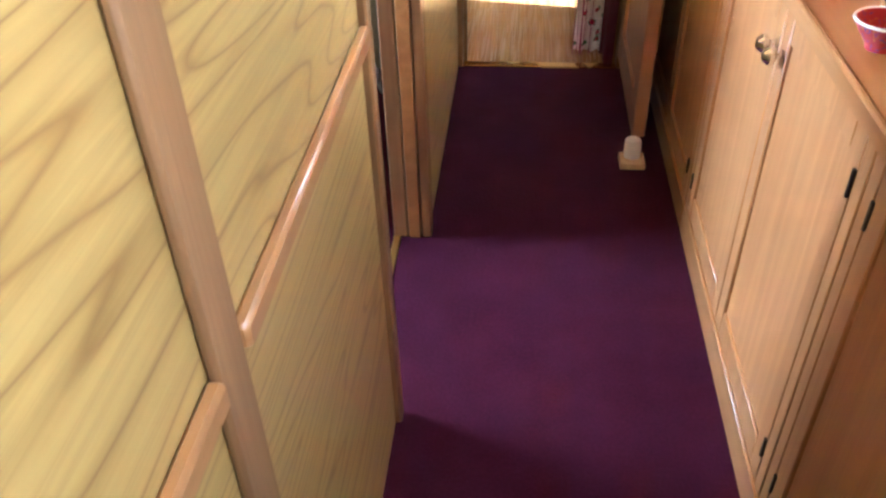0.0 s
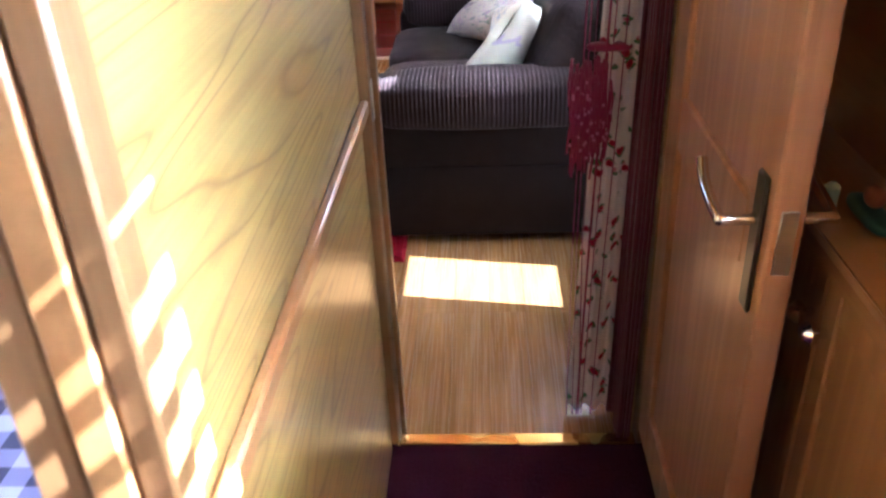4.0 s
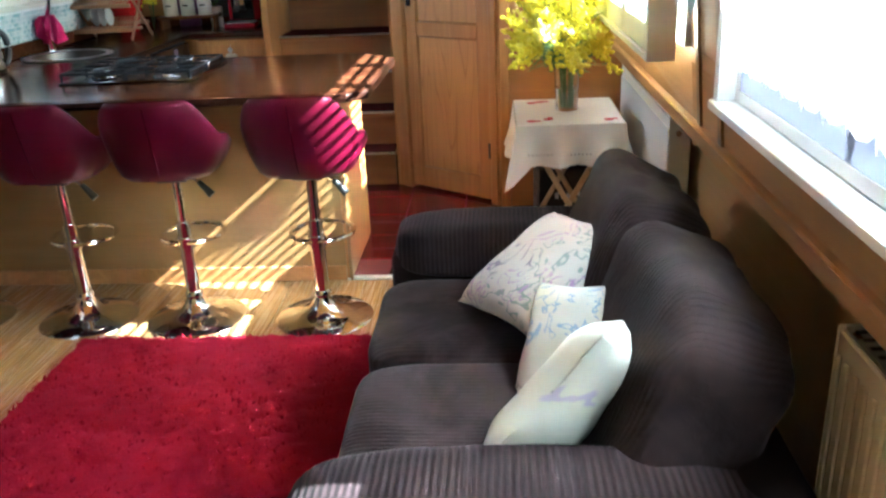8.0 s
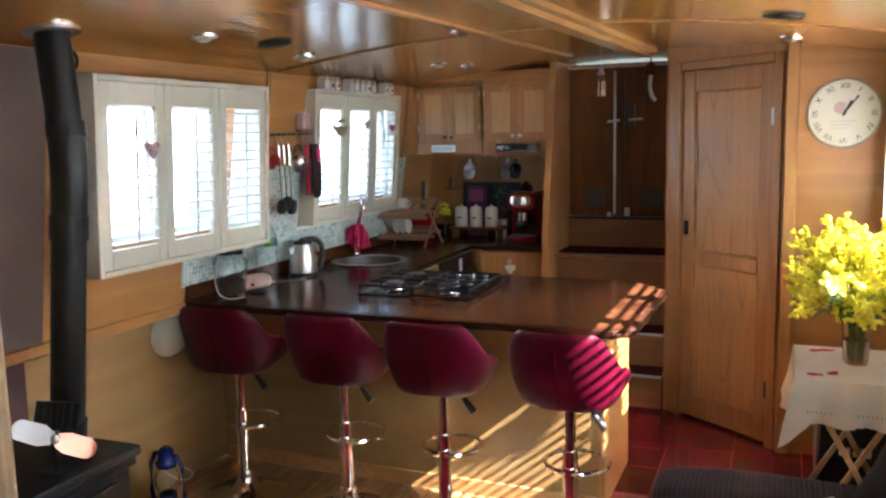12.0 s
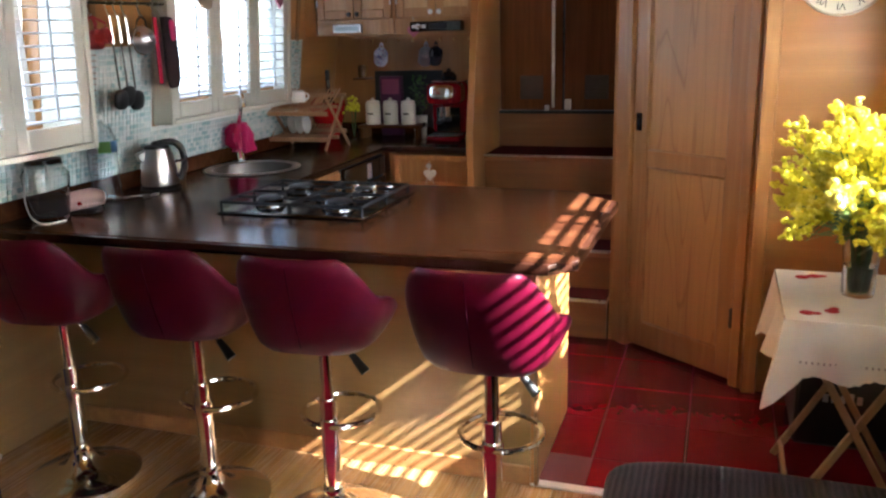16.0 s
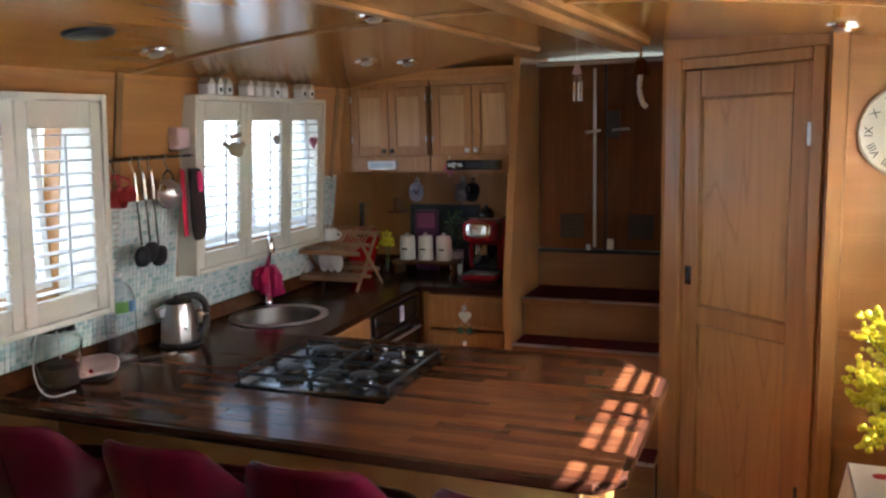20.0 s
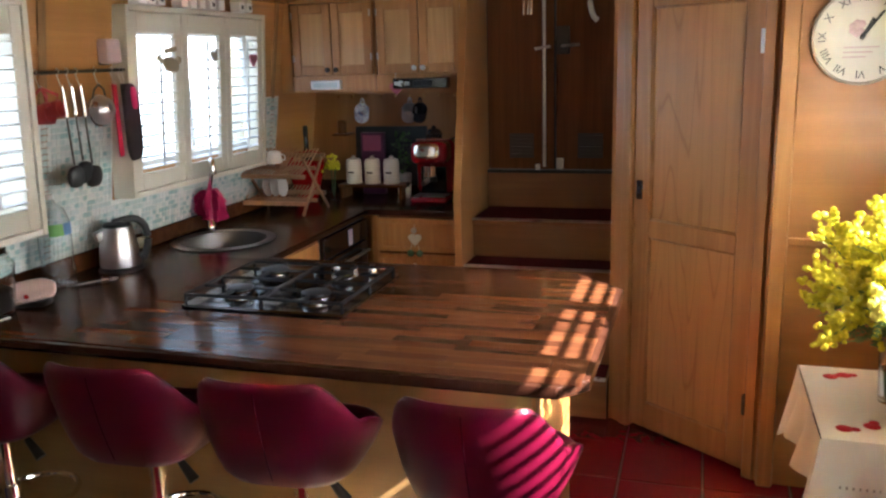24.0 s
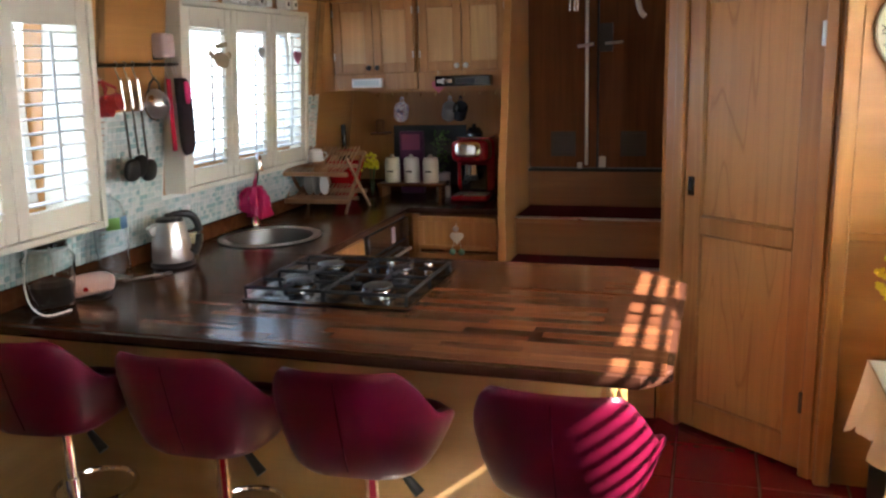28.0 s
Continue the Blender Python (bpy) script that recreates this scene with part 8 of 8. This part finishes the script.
# ---- things on the corridor cupboards ----
PATTERN = floral("painted_bowl", (0.42, 0.015, 0.02), [(0.60, 0.25, 0.02), (0.10, 0.04, 0.22), (0.02, 0.05, 0.28)], 60.0, 0.20)
for x, y in ((0.492, 2.015), (0.490, 1.800), (0.492, 1.50)):
    b = thing("painted_bowl", (x, y, 0.8585), "small red painted bowl with a white beaded rim", "bowl", "painted bowls on the cupboard top")
    part("bowl", turned([(0.020, 0), (0.021, 0.007), (0.034, 0.024), (0.043, 0.042), (0.040, 0.043), (0.031, 0.025), (0.010, 0.012)], (x, y, 0.8585), 28), PATTERN, b)
    bm = ring((x, y, 0.8585 + 0.042), 0.0425, 0.0026, 144)
    for v in bm.verts:
        a = math.atan2(v.co.y - y, v.co.x - x)
        hub = Vector((x + 0.0425 * math.cos(a), y + 0.0425 * math.sin(a), 0.9005))
        v.co = hub + (v.co - hub) * (0.65 + 0.4 * abs(math.sin(a * 18)))
    part("beading", bm, WHITE, b, "white beaded rim")
lt = thing("light_string", (0.55, 2.2, 0.86), "string of clear globe lights on a dark cable", "string lights")
part("cable", piped(eased([(0.562, 2.46, 0.87), (0.556, 2.38, 0.864), (0.552, 2.30, 0.866), (0.566, 2.24, 0.89), (0.560, 2.19, 0.865), (0.556, 2.10, 0.864), (0.563, 2.0, 0.863), (0.560, 1.90, 0.864), (0.555, 1.78, 0.864), (0.562, 1.6, 0.864)]), 0.0022, 7), BLACK, lt)
for x, y in ((0.493, 2.185), (0.530, 2.335), (0.534, 2.255), (0.545, 1.93)):
    part("bulb", puffed((x, y, 0.8765), (0.034, 0.034, 0.034), 1.0, 12), GLASS, lt, "clear globe bulb")
    part("socket", rod((x + 0.015, y, 0.876), (0.556, y + 0.01, 0.866), 0.005, seg=7), BLACK, lt)
nb = thing("model_narrowboat", (0.495, 2.505, 0.859), "model narrowboat painted green and red with a lettered panel", "model boat")
GREEN_GLOSS, YEL_GLOSS = plain("dark_green_gloss", (0.015, 0.050, 0.020), 0.25, coat=0.3), plain("yellow_gloss", (0.60, 0.42, 0.05), 0.3)
bm = box(0.452, 0.538, 2.37, 2.66, 0.8595, 0.893, 0.010)
for v in bm.verts:
    if v.co.y > 2.62:
        v.co.x = 0.495 + (v.co.x - 0.495) * 0.45
part("hull", bm, BLACK, nb)
part("deck", box(0.456, 0.534, 2.385, 2.63, 0.8935, 0.897, 0.001), RED_GLOSS, nb)
bm = box(0.462, 0.528, 2.40, 2.585, 0.897, 0.937, 0.003)
for v in bm.verts:
    if v.co.z > 0.92:
        v.co.x = 0.495 + (v.co.x - 0.495) * 0.82
part("cabin", bm, GREEN_GLOSS, nb)
pn = part("side_panel", turn_bm(box(-0.0015, 0.0015, -0.075, 0.075, -0.013, 0.013, 0.001), (0.4625, 2.495, 0.915), 0, 9, 0), YEL_GLOSS, nb)
part("panel_field", turn_bm(box(-0.0015, 0.0015, -0.069, 0.069, -0.010, 0.010), (0.4612, 2.495, 0.915), 0, 9, 0), RED_GLOSS, pn)
for k in range(6):
    part("letter_bar", turn_bm(box(-0.0015, 0.0015, -0.006, 0.006, -0.006, 0.006), (0.4598, 2.445 + k * 0.020, 0.915), 0, 9, 0), WHITE, pn)
part("tiller", piped([(0.495, 2.39, 0.90), (0.49, 2.365, 0.905), (0.485, 2.355, 0.885)], 0.006, 7), RED_GLOSS, nb)
part("chimney", rod((0.505, 2.56, 0.937), (0.505, 2.56, 0.958), 0.006, seg=8), BLACK, nb)
part("handrail", rod((0.466, 2.405, 0.938), (0.466, 2.58, 0.938), 0.0018, seg=5), RED_GLOSS, nb)
sb = thing("model_fishing_boat", (0.51, 2.775, 0.859), "small white and black model fishing boat", "model boat")
part("hull", puffed((0.51, 2.775, 0.872), (0.034, 0.10, 0.026), 0.6, 12), WHITE, sb)
part("gunwale", puffed((0.51, 2.775, 0.884), (0.036, 0.104, 0.008), 0.6, 10), BLACK, sb)
part("cabin", box(0.50, 0.522, 2.735, 2.765, 0.886, 0.912, 0.002), WHITE, sb)
for y in (2.775, 2.81):
    part("mast", rod((0.51, y, 0.886), (0.51, y, 0.945), 0.002, seg=6), PINE, sb)
part("boom", rod((0.51, 2.775, 0.940), (0.51, 2.81, 0.930), 0.0015, seg=5), PINE, sb)
gn = thing("garden_figure_boat", (0.505, 3.04, 0.859), "small green model canoe with a painted load", "model boat")
part("hull", puffed((0.505, 3.04, 0.870), (0.036, 0.12, 0.022), 0.7, 12), plain("sea_green", (0.06, 0.16, 0.13), 0.4), gn)
part("load", puffed((0.508, 3.045, 0.893), (0.026, 0.036, 0.030), 0.9, 10), plain("terracotta_load", (0.34, 0.10, 0.05), 0.6), gn)
part("peg", turned([(0.010, 0), (0.011, 0.03), (0.004, 0.036)], (0.470, 3.09, 0.8585), 10), plain("mint_paint", (0.35, 0.50, 0.40), 0.5), gn)


# ---- pieces of the floors and walls ----
def piece_mesh(name, sx, sy, sz, material, bevel=0.002):
    bm = box(-sx / 2, sx / 2, -sy / 2, sy / 2, -sz, 0, bevel)
    data = bpy.data.meshes.new(name)
    bm.to_mesh(data)
    bm.free()
    data.materials.append(material)
    return data


def piece(name, data, at, parent, rot=None):
    ob = new(name, data)
    ob.parent = parent
    ob.location = Vector(at) - placed(parent)
    if rot:
        ob.rotation_euler = rot
    return ob


random.seed(11)
lam = setting("floor_laminate", box(-2.70, 0.64, 3.575, 6.812, -0.0135, -0.008), LAMINATE, "pale oak laminate strip floor")
full, half = piece_mesh("plank", 0.1065, 1.0785, 0.008, LAMINATE, 0.0008), piece_mesh("plank", 0.1065, 0.5385, 0.008, LAMINATE, 0.0008)
for i in range(31):
    x = -2.70 + 0.0535 + i * 0.1077
    y = 3.575
    runs = [half, full, full, half] if i % 2 else [full, full, full]
    for data in runs:
        ln = 1.079 if data is full else 0.539
        piece("plank", data, (x, y + ln / 2, 0.0), lam)
        y += ln

tl = setting("floor_tiles", box(-2.70, 0.64, 6.852, 9.17, -0.0135, -0.004), GROUT, "glossy dark red ceramic tile floor")
tile = piece_mesh("tile", 0.314, 0.314, 0.008, TILE_RED, 0.003)
for i in range(-2, 3):
    for j in range(-1, 6):
        x, y = -0.40 + 0.32 * i, 7.22 + 0.32 * j
        if y - 0.16 > 6.84 and not (x < -0.75 and y < 7.40):
            piece("tile", tile, (x, y, 0.0 + random.uniform(-0.0006, 0.0006)), tl)
edge_tile = piece_mesh("tile", 0.314, 0.204, 0.008, TILE_RED, 0.003)
for i in range(0, 4):
    piece("tile", edge_tile, (-0.56 + 0.16 + 0.32 * (i), 6.955, 0.0), tl)


# worktop blocks, glued in staves
stave_mats = [IROKO, wood("iroko_light", (0.130, 0.047, 0.019), (0.066, 0.022, 0.009), "x", 4.0, 0.4, 0.11, 0.0, flecks=0.4), wood("iroko_dark", (0.076, 0.025, 0.011), (0.034, 0.010, 0.005), "x", 4.0, 0.4, 0.11, 0.0, flecks=0.4)]
for m in stave_mats:
    m.node_tree.nodes["Principled BSDF"].inputs["IOR"].default_value = 1.16
slab = bpy.data.objects["slab"]
lengths = (0.22, 0.31, 0.42, 0.27)
staves = {(ln, k): piece_mesh("stave", ln - 0.0006, 0.0418, 0.003, m, 0.0004) for ln in lengths for k, m in enumerate(stave_mats)}
random.seed(31)
for j in range(24):
    y = 6.470 + 0.0424 * j
    x = -2.585
    end = -0.545 if y < 7.29 else -0.545 - (y - 7.29) * 0.95
    across_hob = 6.79 < y < 7.335
    while x < end - 0.02:
        ln = random.choice(lengths)
        stop_at = -1.872 if across_hob and x < -1.88 else end
        if x + ln > stop_at - 0.02:
            ln = round(stop_at - x, 3)
        key = (ln, random.choice((0, 0, 1, 1, 2)))
        if key not in staves:
            staves[key] = piece_mesh("stave", ln - 0.0006, 0.0418, 0.003, stave_mats[key[1]], 0.0004)
        piece("stave", staves[key], (x + ln / 2, y, 0.9024), slab)
        x += ln
        if across_hob and -1.90 < x < -1.85:
            x = -1.312

# mosaic behind the worktop
TILT = math.atan(0.16 / 1.1)
random.seed(17)
splash = bmesh.new()
for ya, yb, top in ((6.42, 6.765, -0.095), (6.765, 7.355, 0.262), (7.355, 8.425, -0.085), (8.425, 8.70, 0.262)):
    box(-0.002, 0.003, ya, yb, -0.262, top, bm=splash)
ms = setting("wall_mosaic", turn_bm(splash, (side(PORT, 1.227) + 0.004, 0, 1.227), 0, math.degrees(TILT), 0), GROUT_PALE, "pale green and white glass mosaic splashback")
chips = [piece_mesh("mosaic_tile", 0.0188, 0.0188, 0.004, m, 0.0) for m in MOSAIC]


def chip_at(y, h):
    z = 1.227 + h * math.cos(TILT)
    return Vector((side(PORT, z) + 0.0105, y, z))


rest = [([], []) for m in MOSAIC]
for i in range(101):
    for j in range(23):
        y, h = 6.432 + 0.0225 * i, -0.250 + 0.0225 * j
        if (y < 6.777 and h > -0.11) or (7.342 < y < 8.438 and h > -0.10):
            continue
        kind = random.choice((0, 0, 1, 1, 2))
        if i < 14:
            piece("mosaic_tile", chips[kind], chip_at(y, h), ms, (0, math.pi / 2 + TILT, 0))
            continue
        vs, fs = rest[kind]
        c = chip_at(y, h)
        up, out, yy = Vector((math.sin(TILT), 0, math.cos(TILT))), Vector((math.cos(TILT), 0, -math.sin(TILT))), Vector((0, 1, 0))
        k = len(vs)
        for d in (0, -0.003):
            for a, b in ((-1, -1), (1, -1), (1, 1), (-1, 1)):
                vs.append(tuple(c + yy * 0.0094 * a + up * 0.0094 * b + out * d))
        fs += [(k, k + 1, k + 2, k + 3)] + [(k + q, k + 4 + q, k + 4 + (q + 1) % 4, k + (q + 1) % 4) for q in range(4)]
for (vs, fs), m in zip(rest, MOSAIC):
    data = bpy.data.meshes.new("mosaic_field")
    data.from_pydata(vs, [], fs)
    data.materials.append(m)
    ob = new("mosaic_field", data)
    ob.parent = ms
    ob["kind"] = "stuff"
